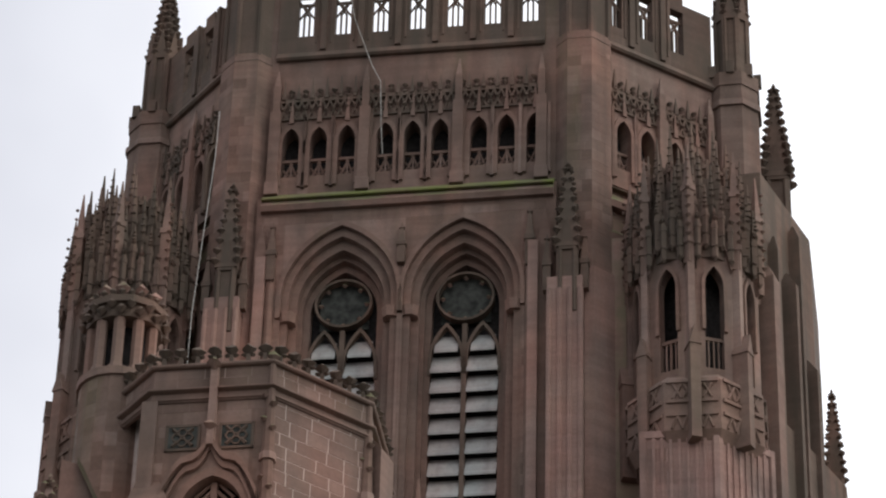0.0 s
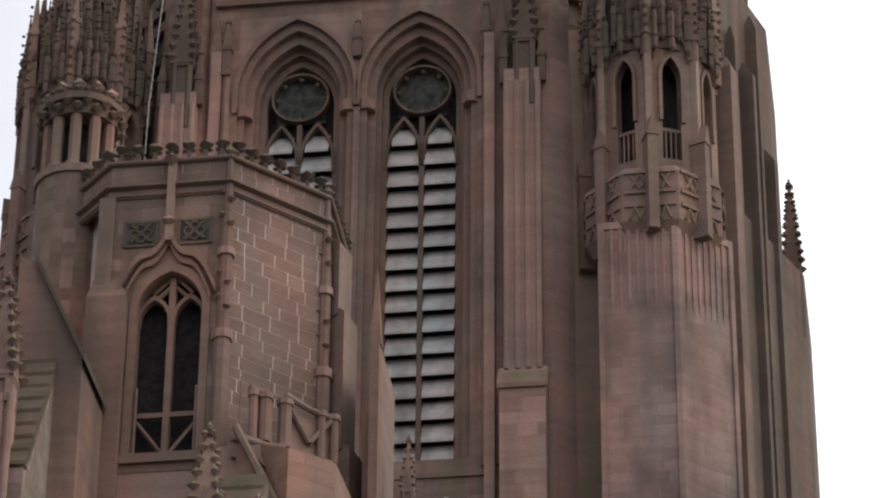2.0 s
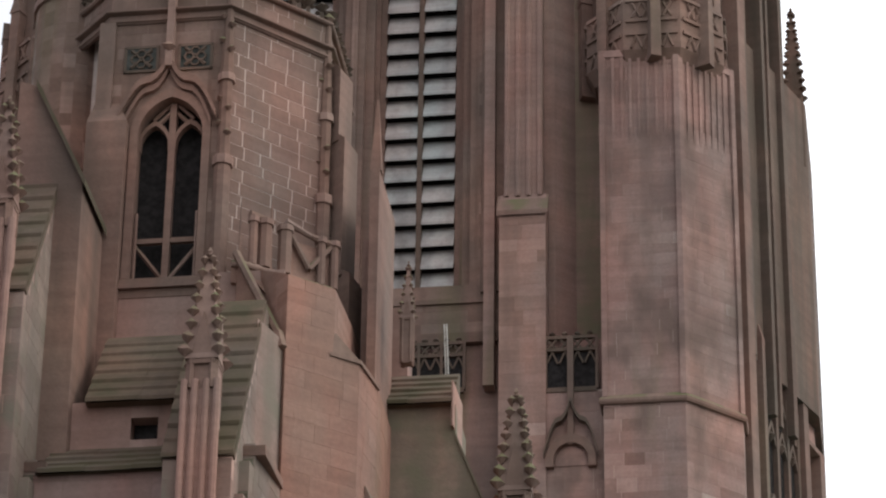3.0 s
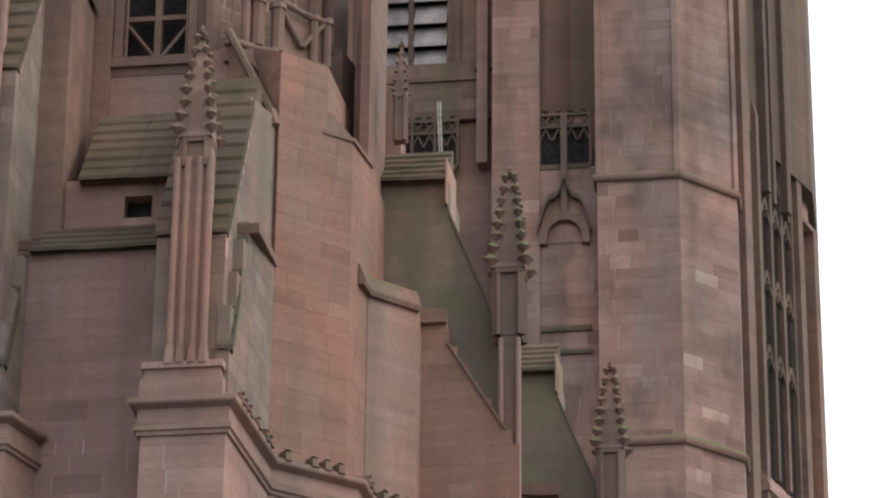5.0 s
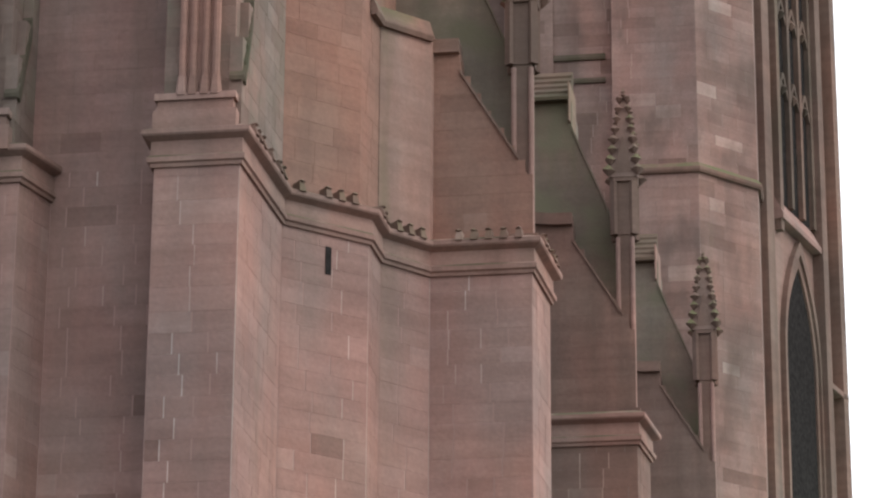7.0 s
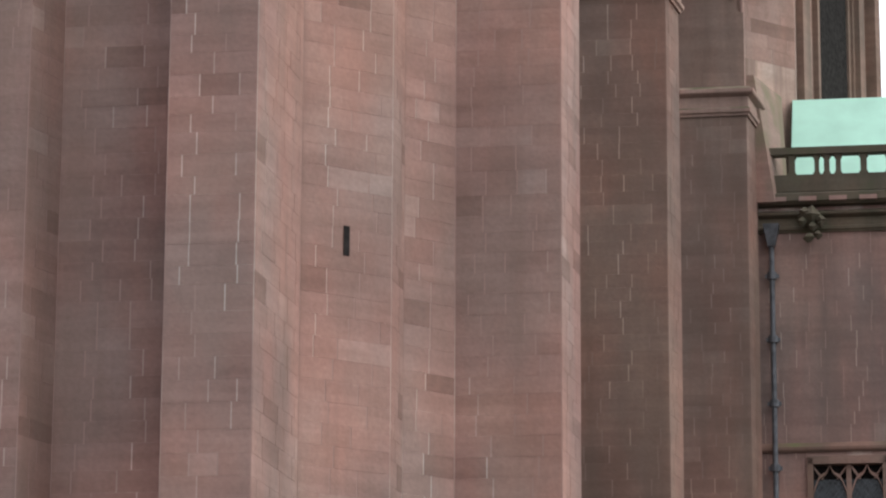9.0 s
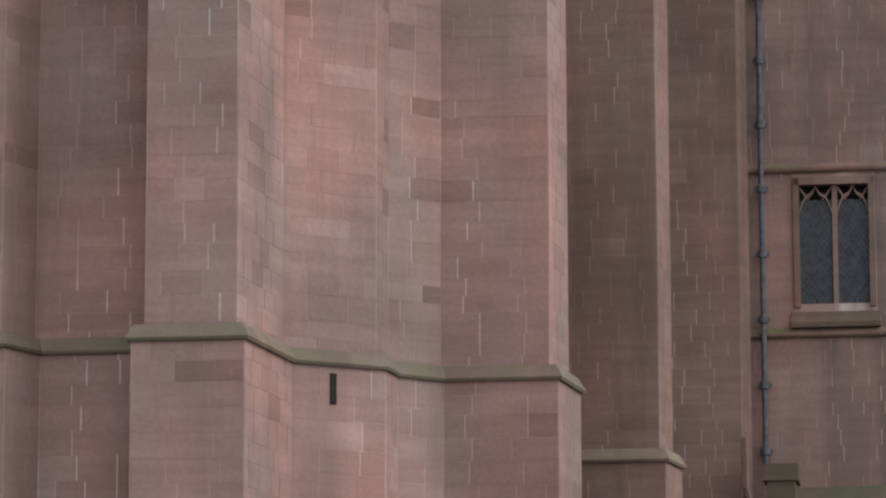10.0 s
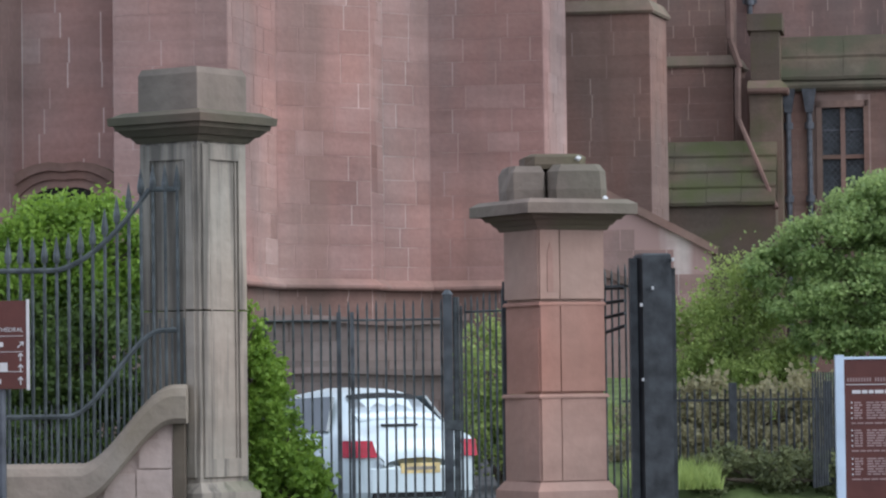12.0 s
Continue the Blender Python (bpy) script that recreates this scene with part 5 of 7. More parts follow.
# ---- great stair turrets with crowns of spirelets ----
def stair_turret(cu, cv, seed):
    if cu > -19:
        low = [(cu - 2.0, cv + 4), (cu - 2.0, cv - 2.4), (cu + 0.92, cv - 2.4), (cu + 2.85, cv - 0.5), (cu + 2.85, cv + 4)]
    else:
        low = [(cu - 2.85, cv + 4), (cu - 2.85, cv - 0.5), (cu - 0.92, cv - 2.4), (cu + 2.0, cv - 2.4), (cu + 2.0, cv + 4)]
    t = part("stair_turret", Mesh().prism(low, 0.5, 73.0), M_MORTAR_DARK, tower)
    skin, dim = Mesh(), Mesh()
    for i, (p, q) in enumerate(zip(low, low[1:])):
        ashlar(skin, p, q, 36.0, 61.0, 0.48, 1.1, (), 0.014, 0.004, seed + i)
        ashlar(dim, p, q, 61.0, 73.0, 0.48, 1.1, (), 0.014, 0.004, seed + 9 + i)
    part("ashlar_facing", skin, M_TURRET if cu > -19 else M_UPPER, t, kind="stuff")
    part("upper_facing", dim, M_TURRET if cu > -19 else M_MID, t, kind="stuff")
    face = low
    for z in (58.1, 47.9):
        string_course(tower, face, z, 0.45, 0.16, M_TRIM, "string_course")
    for p, q in list(zip(low, low[1:]))[(1 if cu > -19 else 1):3]:    # clustered vertical ribs under the belfry stage
        w = math.hypot(q[0] - p[0], q[1] - p[1])
        m = Mesh()
        for k in range(9):
            a = w * (k + 0.5) / 9
            m.prism([(a - 0.06, -0.06), (a + 0.06, -0.06), (a + 0.06, 0.1), (a - 0.06, 0.1)], 69.6, 72.9).prism([(a - 0.05, 0.02), (a + 0.05, 0.02), (a + 0.05, 0.1), (a - 0.05, 0.1)], 68.8, 69.6, [(a - 0.06, -0.06), (a + 0.06, -0.06), (a + 0.06, 0.1), (a - 0.06, 0.1)])
        m.box(-0.04, 0.16, -0.09, 0.1, 58.4, 73.0).box(w - 0.16, w + 0.04, -0.09, 0.1, 58.4, 73.0)
        m.box(0, w, -0.08, 0.1, 72.7, 73.0)
        part("wall_ribs", m.placed(p, q), M_TURRET if cu > -19 else M_UPPER, tower, kind="stuff")
    up = ngon(cu, cv, 2.5, 8, 0)
    # panelled band
    part("panel_band", Mesh().prism(ngon(cu, cv, 2.82), 72.9, 75.1).prism(ngon(cu, cv, 2.82), 75.1, 75.5, ngon(cu, cv, 2.5)).prism(ngon(cu, cv, 2.5), 72.3, 72.9, ngon(cu, cv, 2.82)), M_UPPER, tower)
    for i in (3, 4, 5, 6, 7):
        p, q = ngon(cu, cv, 2.82)[i], ngon(cu, cv, 2.82)[(i + 1) % 8]
        w = math.hypot(q[0] - p[0], q[1] - p[1])
        m = Mesh().box(0.1, w - 0.1, -0.09, 0.1, 73.5, 73.65).box(0.1, w - 0.1, -0.09, 0.1, 74.1, 74.25).box(0.1, w - 0.1, -0.09, 0.1, 75.0, 75.15)
        for k in range(4):
            a = 0.3 + (w - 0.6) * (k + 0.5) / 4
            m.bar((a - 0.16, -0.03, 74.3), (a + 0.16, -0.03, 74.95), 0.06, 5).bar((a + 0.16, -0.03, 74.3), (a - 0.16, -0.03, 74.95), 0.06, 5)
            m.bar((a - 0.2, -0.03, 72.95), (a, -0.03, 73.5), 0.06, 5).bar((a + 0.2, -0.03, 72.95), (a, -0.03, 73.5), 0.06, 5)
        part("carved_band", m.placed(p, q), M_UPPER, tower, kind="stuff")
    # dark solid core stands for the lantern's inner shade
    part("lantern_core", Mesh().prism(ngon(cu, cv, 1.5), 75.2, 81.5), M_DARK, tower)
    for i in (3, 4, 5, 6, 7):
        p, q = up[i], up[(i + 1) % 8]
        w = math.hypot(q[0] - p[0], q[1] - p[1])
        m = Mesh()
        arch_wall(m, 0.0, w, 0.0, 0.4, 75.2, 82.0, [(w / 2, 0.38, 75.9, 79.7, 80.6)], 5)
        part("lantern_wall", m.placed(p, q), M_UPPER, tower)
        m = Mesh()
        arch_band(m, w / 2, 0.38, 0.52, 79.7, 80.6, 80.85, 77.6, -0.12, 0.2, 5)
        part("lantern_arch", m.placed(p, q), M_UPPER, tower)
        m = Mesh().box(w / 2 - 0.38, w / 2 + 0.38, 0.15, 0.27, 77.25, 77.4).box(w / 2 - 0.03, w / 2 + 0.03, 0.15, 0.27, 75.9, 77.3)
        m.bar((w / 2 - 0.2, 0.2, 75.9), (w / 2 - 0.2, 0.2, 77.3), 0.04, 5).bar((w / 2 + 0.2, 0.2, 75.9), (w / 2 + 0.2, 0.2, 77.3), 0.04, 5)
        part("lantern_balustrade", m.placed(p, q), M_UPPER, tower)
        m = Mesh().box(-0.2, 0.2, -0.46, 0.2, 72.4, 76.6)
        m.deep([(-0.25, 76.6), (0, 77.5), (0.25, 76.6)], -0.5, 0.2)
        m.box(-0.14, 0.14, -0.18, 0.2, 76.6, 81.5)
        part("lantern_buttress", m.placed(p, q), M_UPPER, tower)
    # crown: rings of spirelets with knobs, canopies and a pierced gallery
    rnd = random.Random(seed)
    for tier, (n, r, z0, z1, rad) in enumerate(((24, 2.62, 80.9, 83.2, 0.13), (24, 2.52, 81.5, 84.4, 0.15), (20, 2.30, 82.2, 85.7, 0.16), (16, 2.0, 83.3, 86.9, 0.17), (10, 1.45, 84.6, 88.2, 0.17))):
        for i in range(n):
            a = radians(360 * (i + 0.5 * (tier % 2)) / n + 22.5)
            x, y = cu + r * math.cos(a), cv + r * math.sin(a)
            top = z1 + rnd.uniform(-0.35, 0.25)
            m = Mesh().prism(ngon(x, y, rad, 4, math.degrees(a)), z0, z0 + 1.5).prism(ngon(x, y, rad * 1.2, 4, math.degrees(a)), z0 + 1.35, z0 + 1.55)
            m.prism(ngon(x, y, rad, 4, math.degrees(a)), z0 + 1.5, top, ngon(x, y, 0.03, 4, math.degrees(a)))
            for k in range(4):
                m.blob((x + rad * 0.6 * (1 - k / 5) * math.cos(a), y + rad * 0.6 * (1 - k / 5) * math.sin(a), z0 + 1.8 + k * (top - z0 - 1.9) / 4.5), 0.12 - 0.015 * k, 0.8, k)
            m.blob((x, y, z0 + 0.5), 0.17, 1.0, i).blob((x, y, z0 - 0.05), 0.13, 1.2, i + 3)
            part("spirelet", m, M_CROWN, tower)
    for i in range(8):    # piers that carry up from the lantern's corners into the crown
        a = radians(45 * i)
        x, y = cu + 2.52 * math.cos(a), cv + 2.52 * math.sin(a)
        m = Mesh().prism(ngon(x, y, 0.24, 4, 45 * i), 80.6, 84.2).prism(ngon(x, y, 0.31, 4, 45 * i), 81.5, 81.75).prism(ngon(x, y, 0.30, 4, 45 * i), 84.1, 84.35).prism(ngon(x, y, 0.22, 4, 45 * i), 84.3, 86.4, ngon(x, y, 0.03, 4, 45 * i))
        for k in range(9):
            m.blob((x + 0.24 * math.cos(a), y + 0.24 * math.sin(a), 81.9 + 0.45 * k), 0.13 if k < 6 else 0.09, 1.0, k + i)
        part("crown_pier", m, M_UPPER, tower)
        w = 2 * 2.45 * math.sin(radians(22.5))
        p, q = ngon(cu, cv, 2.47, 8, 0)[i], ngon(cu, cv, 2.47, 8, 0)[(i + 1) % 8]
        g = Mesh()
        gl = ogee_line(w / 2, 0.72, 80.4, 82.4)
        gl = gl + [(w - u, z) for u, z in reversed(gl[:-1])]
        strip(g, gl, [(u, z + 0.16) for u, z in gl], -0.22, 0.1)
        part("lantern_hood", g.placed(p, q), M_UPPER, tower)
    part("crown_core", Mesh().prism(ngon(cu, cv, 2.52), 81.0, 82.6).prism(ngon(cu, cv, 2.3), 82.6, 84.0).prism(ngon(cu, cv, 1.95), 84.0, 85.2).prism(ngon(cu, cv, 1.4), 85.2, 86.4), M_CROWN, tower)
    top = ngon(cu, cv, 1.9)
    for i in range(8):
        p, q = top[i], top[(i + 1) % 8]
        w = math.hypot(q[0] - p[0], q[1] - p[1])
        m = Mesh().box(0, w, 0, 0.15, 84.3, 84.6).box(0, w, 0, 0.15, 85.1, 85.25).box(0, w, 0, 0.15, 85.75, 85.95)
        for k in range(5):
            m.box(w * k / 5, w * k / 5 + 0.1, 0, 0.15, 84.5, 86.2)
        part("pierced_gallery", m.placed(p, q), M_CROWN, tower)


stair_turret(-7.45, 113.4, 601)
stair_turret(-30.35, 113.4, 621)

# ---- recess between buttress and stair turret: gallery and ogee niche ----
part("recess_wall", Mesh().box(-11.9, -9.3, VT + 0.6, VT + 3, 0.5, 84.0), M_GREENISH, tower)


def gallery(u0, u1, v, z0, z1, n):
    """A pierced traceried gallery in front of a dark sheet that stands for shade."""
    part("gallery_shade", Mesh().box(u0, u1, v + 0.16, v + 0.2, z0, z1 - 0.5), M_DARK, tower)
    g = Mesh().box(u0, u1, v, v + 0.16, z0 - 0.1, z0 + 0.08).box(u0, u1, v, v + 0.16, z1 - 0.62, z1 - 0.5).box(u0, u1, v, v + 0.16, z1 - 0.12, z1)
    for k in range(n + 1):
        a = u0 + (u1 - u0) * k / n
        g.box(a - 0.05, a + 0.05, v - 0.02, v + 0.16, z0, z1)
    for k in range(2 * n):
        a = u0 + (u1 - u0) * (k + 0.5) / (2 * n)
        g.bar((a - 0.18, v + 0.08, z1 - 0.55), (a + 0.18, v + 0.08, z1 - 0.1), 0.05, 4).bar((a + 0.18, v + 0.08, z1 - 0.55), (a - 0.18, v + 0.08, z1 - 0.1), 0.05, 4)
        g.bar((a - 0.2, v + 0.08, z1 - 1.1), (a, v + 0.08, z1 - 0.62), 0.045, 4).bar((a + 0.2, v + 0.08, z1 - 1.1), (a, v + 0.08, z1 - 0.62), 0.045, 4)
        g.blob((a, v + 0.05, z1 + 0.08), 0.12, 1.0, k)
    part("pierced_gallery", g, M_CROWN, tower)


NV = VT - 1.13    # face of the niche bay, between the buttress and the turret
gallery(-11.60, -9.75, NV - 0.1, 59.22, 61.40, 2)
part("gallery_post", Mesh().box(-10.81, -10.59, NV - 0.25, NV + 0.1, 56.94, 61.30), M_UPPER, tower)
gallery(-18.9, -14.7, VT - 0.3, 59.9, 61.9, 5)
nw = part("niche_wall", Mesh().box(-11.63, -9.3, NV - 0.05, NV + 1.7, 44.57, 59.17), M_MORTAR_DARK, tower)
skin = Mesh()
ashlar(skin, (-11.63, NV - 0.05), (-9.3, NV - 0.05), 44.6, 59.1, 0.48, 1.0, (), 0.012, 0.005, 551)
part("ashlar_facing", skin, M_TURRET, nw, kind="stuff")
m = Mesh()
line = ogee_line(-10.69, 0.98, 56.45, 58.62)
line = line + [(-21.38 - u, z) for u, z in reversed(line[:-1])]
strip(m, line, [(u, z + 0.18) for u, z in line], NV - 0.38, NV)
part("niche_hood", m, M_CROWN, tower)
m = Mesh()
arch_band(m, -10.69, 0.62, 0.9, 56.35, 56.99, 57.34, 56.05, NV - 0.3, NV, 6)
part("niche_arch", m, M_UPPER, tower)
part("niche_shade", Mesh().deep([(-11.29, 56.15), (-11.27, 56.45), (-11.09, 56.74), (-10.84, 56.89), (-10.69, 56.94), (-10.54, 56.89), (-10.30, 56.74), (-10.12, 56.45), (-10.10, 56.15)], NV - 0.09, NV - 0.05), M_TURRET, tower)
for z, h in ((52.68, 0.35), (51.79, 0.3)):
    part("niche_band", Mesh().across([(NV - 0.15, z), (NV - 0.15, z + 0.1), (NV, z + h), (NV, z)], -11.63, -9.75), M_MOSSY, tower)

# ---- right flank: diagonal face with a tall traceried window, pilasters and pinnacles ----
FP, FQ = (-4.72, 113.9), (-2.25, 121.5)
FW = math.hypot(FQ[0] - FP[0], FQ[1] - FP[1])
part("flank_wall", Mesh().prism([FP, FQ, (-2.2, 126), (-9, 126), (-9, 114.5)], 0.5, 62.0), M_MID, tower)
part("flank_upper", Mesh().prism([(-4.72, 114.2), (-2.0, 120.5), (-1.95, 126), (-9, 126), (-9, 114.5)], 62.0, 76.0), M_CROWN, tower)
part("flank_top", Mesh().prism([(-4.75, 114.6), (-3.0, 119.6), (-2.95, 126), (-9, 126), (-9, 115)], 76.0, 87.6), M_CROWN, tower)
for a, w, d, z0, z1 in ((0.5, 0.7, 0.35, 30, 82.0), (6.0, 0.5, 0.4, 30, 74.0), (7.7, 0.5, 0.4, 30, 60.5), (2.0, 0.3, 0.25, 47.5, 63.0), (1.3, 0.25, 0.2, 62.0, 84.0), (2.6, 0.3, 0.45, 60.0, 83.0), (3.6, 0.25, 0.3, 60.0, 86.0), (4.6, 0.4, 0.5, 60.0, 80.0), (5.3, 0.2, 0.2, 60.0, 78.0)):
    part("flank_pilaster", Mesh().box(a - w / 2, a + w / 2, -d, 0.3, z0, z1).prism([(a - w / 2, -d), (a + w / 2, -d), (a + w / 2, 0.3), (a - w / 2, 0.3)], z1, z1 + 0.7, [(a - 0.04, -0.05), (a + 0.04, -0.05), (a + 0.04, 0.05), (a - 0.04, 0.05)]).placed(FP, FQ), M_CROWN if z0 > 50 else M_UPPER, tower)
# flat dark sheet on the wall paints the window's shade
part("flank_recess", Mesh().box(2.2, 5.6, -0.012, 0.1, 48.8, 61.8).placed(FP, FQ), M_DARK, tower, "tall traceried window, its shade a sheet painted dark")
m = Mesh()
for k in range(4):
    a = 2.2 + 3.4 * k / 3
    m.box(a - 0.12, a + 0.12, -0.2, 0.1, 48.8, 61.5)
for k in range(3):
    a = 2.2 + 3.4 * (k + 0.5) / 3
    for z in (53.0, 56.0, 59.0, 60.6):
        m.bar((a - 0.5, -0.1, z), (a, -0.1, z + 0.9), 0.1, 4).bar((a + 0.5, -0.1, z), (a, -0.1, z + 0.9), 0.1, 4).blob((a, -0.1, z + 0.3), 0.2, 1.3, k)
part("flank_tracery", m.placed(FP, FQ), M_CROWN, tower)
part("flank_sill", Mesh().across([(-0.35, 47.9), (-0.35, 48.1), (0.1, 49.0), (0.1, 47.9)], 1.8, 5.9).placed(FP, FQ), M_RED, tower)
for h0, h1, d in ((1.7, 1.9, -0.2), (1.5, 1.7, -0.1), (1.3, 1.5, 0.0)):
    m = Mesh()
    arch_band(m, 3.9, h0, h1, 43.0, 43.0 + 2.5 * h0, 43.0 + 2.5 * h1, 30.0, d, 0.3, 8)
    part("flank_arch", m.placed(FP, FQ), M_UPPER, tower)
# the arch has no depth: its shade is a dark panel on the wall
m = Mesh()
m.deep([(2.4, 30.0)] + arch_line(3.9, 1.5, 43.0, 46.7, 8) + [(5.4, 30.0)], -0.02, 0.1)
part("flank_arch_shade", m.placed(FP, FQ), M_DARK, tower, "flat arch panel painted dark as the shade of a recess")
for z in (42.9, 60.5):
    part("flank_string", Mesh().across([(-0.4, z), (-0.4, z + 0.2), (0.1, z + 0.6), (0.1, z)], 6.2, FW).placed(FP, FQ), M_TRIM, tower)
pinnacle(tower, -4.25, 120.0, 84.0, 91.0, 96.2, 0.85, M_CROWN, 9)
pinnacle(tower, -2.42, 120.5, 73.0, 76.3, 80.6, 0.55, M_CROWN, 8)
pinnacle(tower, -3.45, 119.6, 82.0, 86.4, 88.3, 0.35, M_CROWN, 4)

# lightning conductor cables on the tower
cable = thing("conductor_cable", (-26.0, 112.0, 60.0), CATH, label="pale lightning conductor cable hanging down the tower wall", category="cable")
pts = [(-26.9, 112.0, 90.5), (-26.78, 111.8, 90.4), (-26.8, 111.7, 88.0), (-27.0, 111.5, 84.0), (-27.15, 111.2, 80.0), (-27.2, 111.2, 76.0)]
m = Mesh()
for p, q in zip(pts, pts[1:]):
    m.bar(p, q, 0.02, 6)
part("strand", m, M_CABLE, cable)
m = Mesh()
pts = [(-21.8, 112.9, 97.6), (-21.5, 112.9, 95.8), (-20.7, 113.0, 93.3), (-20.3, 113.0, 92.4), (-20.2, 113.0, 90.0), (-20.1, 113.0, 88.6)]
for p, q in zip(pts, pts[1:]):
    m.bar(p, q, 0.017, 6)
part("strand", m, M_CABLE, cable)

rods = thing("metal_rods", (-10.6, 76.0, 40.5), CATH, label="thin pale metal rods leaning by the parapet", category="rod")
for u0, u1 in ((-10.33, -10.42), (-10.27, -10.36)):
    part("rod", Mesh().bar((u0, 76.0, 40.6), (u1, 76.0, 42.75), 0.022, 6), M_CABLE, rods)

# ---- lower wing with a copper roof ----
chapel = thing("chapel_wing", (2.0, 112.0, 0.5), CATH, label="lower sandstone wing with pierced parapet and green copper roof", category="church building")
CV = 108.0
m = Mesh().box(-5.9, 14.0, CV, CV + 1.0, 22.0, 30.2).box(-5.9, -4.2, CV, CV + 1.0, 0.5, 22.0).box(-1.85, 14.0, CV, CV + 1.0, 0.5, 22.0).box(-4.2, -1.85, CV, CV + 1.0, 0.5, 17.9).box(-4.2, -1.85, CV, CV + 1.0, 21.75, 22.0)
w = part("wall", m, M_MORTAR, chapel)
skin = Mesh()
ashlar(skin, (-5.9, CV), (6.0, CV), 0.5, 29.2, 0.48, 1.0, [(1.6, 4.15, 17.7, 21.95)], 0.016, 0.0, 701)
part("ashlar_facing", skin, M_WING, w, kind="stuff")
# cornice, carved stops and pierced parapet
CORN = [(-6.2, CV), (14.0, CV)]
string_course(chapel, CORN, 29.1, 0.75, 0.30, M_DARKMOSS, "cornice", roll=True)
string_course(chapel, CORN, 29.95, 0.55, 0.48, M_DARKMOSS, "mossy_gutter", slope=0.4)
for i in range(12):
    part("carved_stop", Mesh().box(-5.3 + i * 0.95, -4.75 + i * 0.95, CV - 0.56, CV - 0.3, 30.02, 30.16), M_RED, chapel)
for u in (-3.95, 2.0):
    boss = part("carved_boss", Mesh().blob((u, CV - 0.4, 29.5), 0.42, 1.0, 3), M_DARKMOSS, chapel)
    for k in range(9):
        part("carved_leaf", Mesh().blob((u + 0.3 * math.cos(k * 2.4), CV - 0.6, 29.35 + 0.35 * math.sin(k * 1.7) - 0.05 * k), 0.17, 1.0, k), M_DARKMOSS, boss)
m = Mesh().box(-6.0, 14.0, CV - 0.25, CV + 0.1, 30.4, 30.95).box(-6.0, 14.0, CV - 0.28, CV + 0.13, 31.62, 31.85)
part("parapet", m, M_DARKMOSS, chapel)
period, k = 2.27, 0
x = -5.45
while x < 9.0:
    for a, b in ((0.0, 0.16), (0.78, 0.98), (1.60, 1.74), (1.90, 2.07)):
        m = Mesh().box(x + a, x + b, CV - 0.2, CV + 0.05, 30.9, 31.65)
        for e, sgn in ((a, -1), (b, 1)):    # rounded shoulders of the foiled openings
            for z, up in ((30.93, 1), (31.63, -1)):
                m.deep([(x + e - sgn * 0.02, z), (x + e + sgn * 0.11, z), (x + e + sgn * 0.05, z + up * 0.05), (x + e + sgn * 0.015, z + up * 0.12), (x + e - sgn * 0.02, z + up * 0.12)], CV - 0.19, CV + 0.04)
        part("parapet_pier", m, M_DARKMOSS, chapel)
    x += period
    k += 3
part("copper_roof", Mesh().across([(CV + 1.2, 30.4), (CV + 4.6, 34.85), (CV + 14, 34.85), (CV + 14, 30.4)], -4.7, 14.0), M_COPPER, chapel, "pale green copper roof")
# coping that runs down from the tower beside the roof
part("raked_cheek", Mesh().prism([(-5.95, 107.4), (-5.1, 107.4), (-4.75, 110.0), (-5.95, 110.0)], 30.0, 34.2, [(-5.95, 107.4), (-5.7, 107.4), (-4.95, 110.0), (-5.95, 110.0)]), M_GREENISH, chapel)

# upper window
win = part("window_frame", Mesh().box(-4.28, -4.1, CV - 0.12, CV + 0.3, 17.8, 21.85).box(-1.95, -1.77, CV - 0.12, CV + 0.3, 17.8, 21.85).box(-4.28, -1.77, CV - 0.12, CV + 0.3, 21.65, 21.9).box(-3.08, -2.92, CV + 0.05, CV + 0.3, 17.8, 21.7), M_TRIM, chapel)


def leaded(u0, u1, z0, z1, v, parent, step=0.16):
    part("pane", Mesh().box(u0, u1, v, v + 0.02, z0, z1), M_GLASSDARK, parent)
    g = Mesh()
    n, k = max(2, int((u1 - u0) / step)), max(2, int((z1 - z0) / (step * 1.4)))
    for i in range(n + k):    # diagonal lead cames
        for s in (1, -1):
            a = u0 + (i - k) * (u1 - u0) / n * 1.0
            p0, p1 = (a, z0), (a + (u1 - u0) / n * k, z1)
            t0, t1 = max(0.0, (u0 - p0[0]) / (p1[0] - p0[0])), min(1.0, (u1 - p0[0]) / (p1[0] - p0[0]))
            if t1 - t0 > 0.02:
                za, zb = z0 + (z1 - z0) * t0, z0 + (z1 - z0) * t1
                ua, ub = p0[0] + (p1[0] - p0[0]) * t0, p0[0] + (p1[0] - p0[0]) * t1
                if s < 0:
                    ua, ub = u0 + u1 - ua, u0 + u1 - ub
                g.bar((ua, v - 0.01, za), (ub, v - 0.01, zb), 0.012, 4)
    part("lead_lattice", g, M_LEAD, parent, kind="stuff")


for u0, u1 in ((-4.1, -3.08), (-2.92, -1.95)):
    leaded(u0, u1, 17.9, 21.2, CV + 0.2, win)
    c = (u0 + u1) / 2
    m = Mesh()
    line = ogee_line(c, (u1 - u0) / 2, 20.75, 21.6, 7)
    line = line + [(2 * c - u, z) for u, z in reversed(line[:-1])]
    strip(m, line, [(u, z + 0.10) for u, z in line], CV + 0.05, CV + 0.22)
    m.bar((u0, CV + 0.15, 21.6), (c - 0.22, CV + 0.15, 21.2), 0.04, 5).bar((u1, CV + 0.15, 21.6), (c + 0.22, CV + 0.15, 21.2), 0.04, 5)
    part("window_tracery", m, M_MID, win)
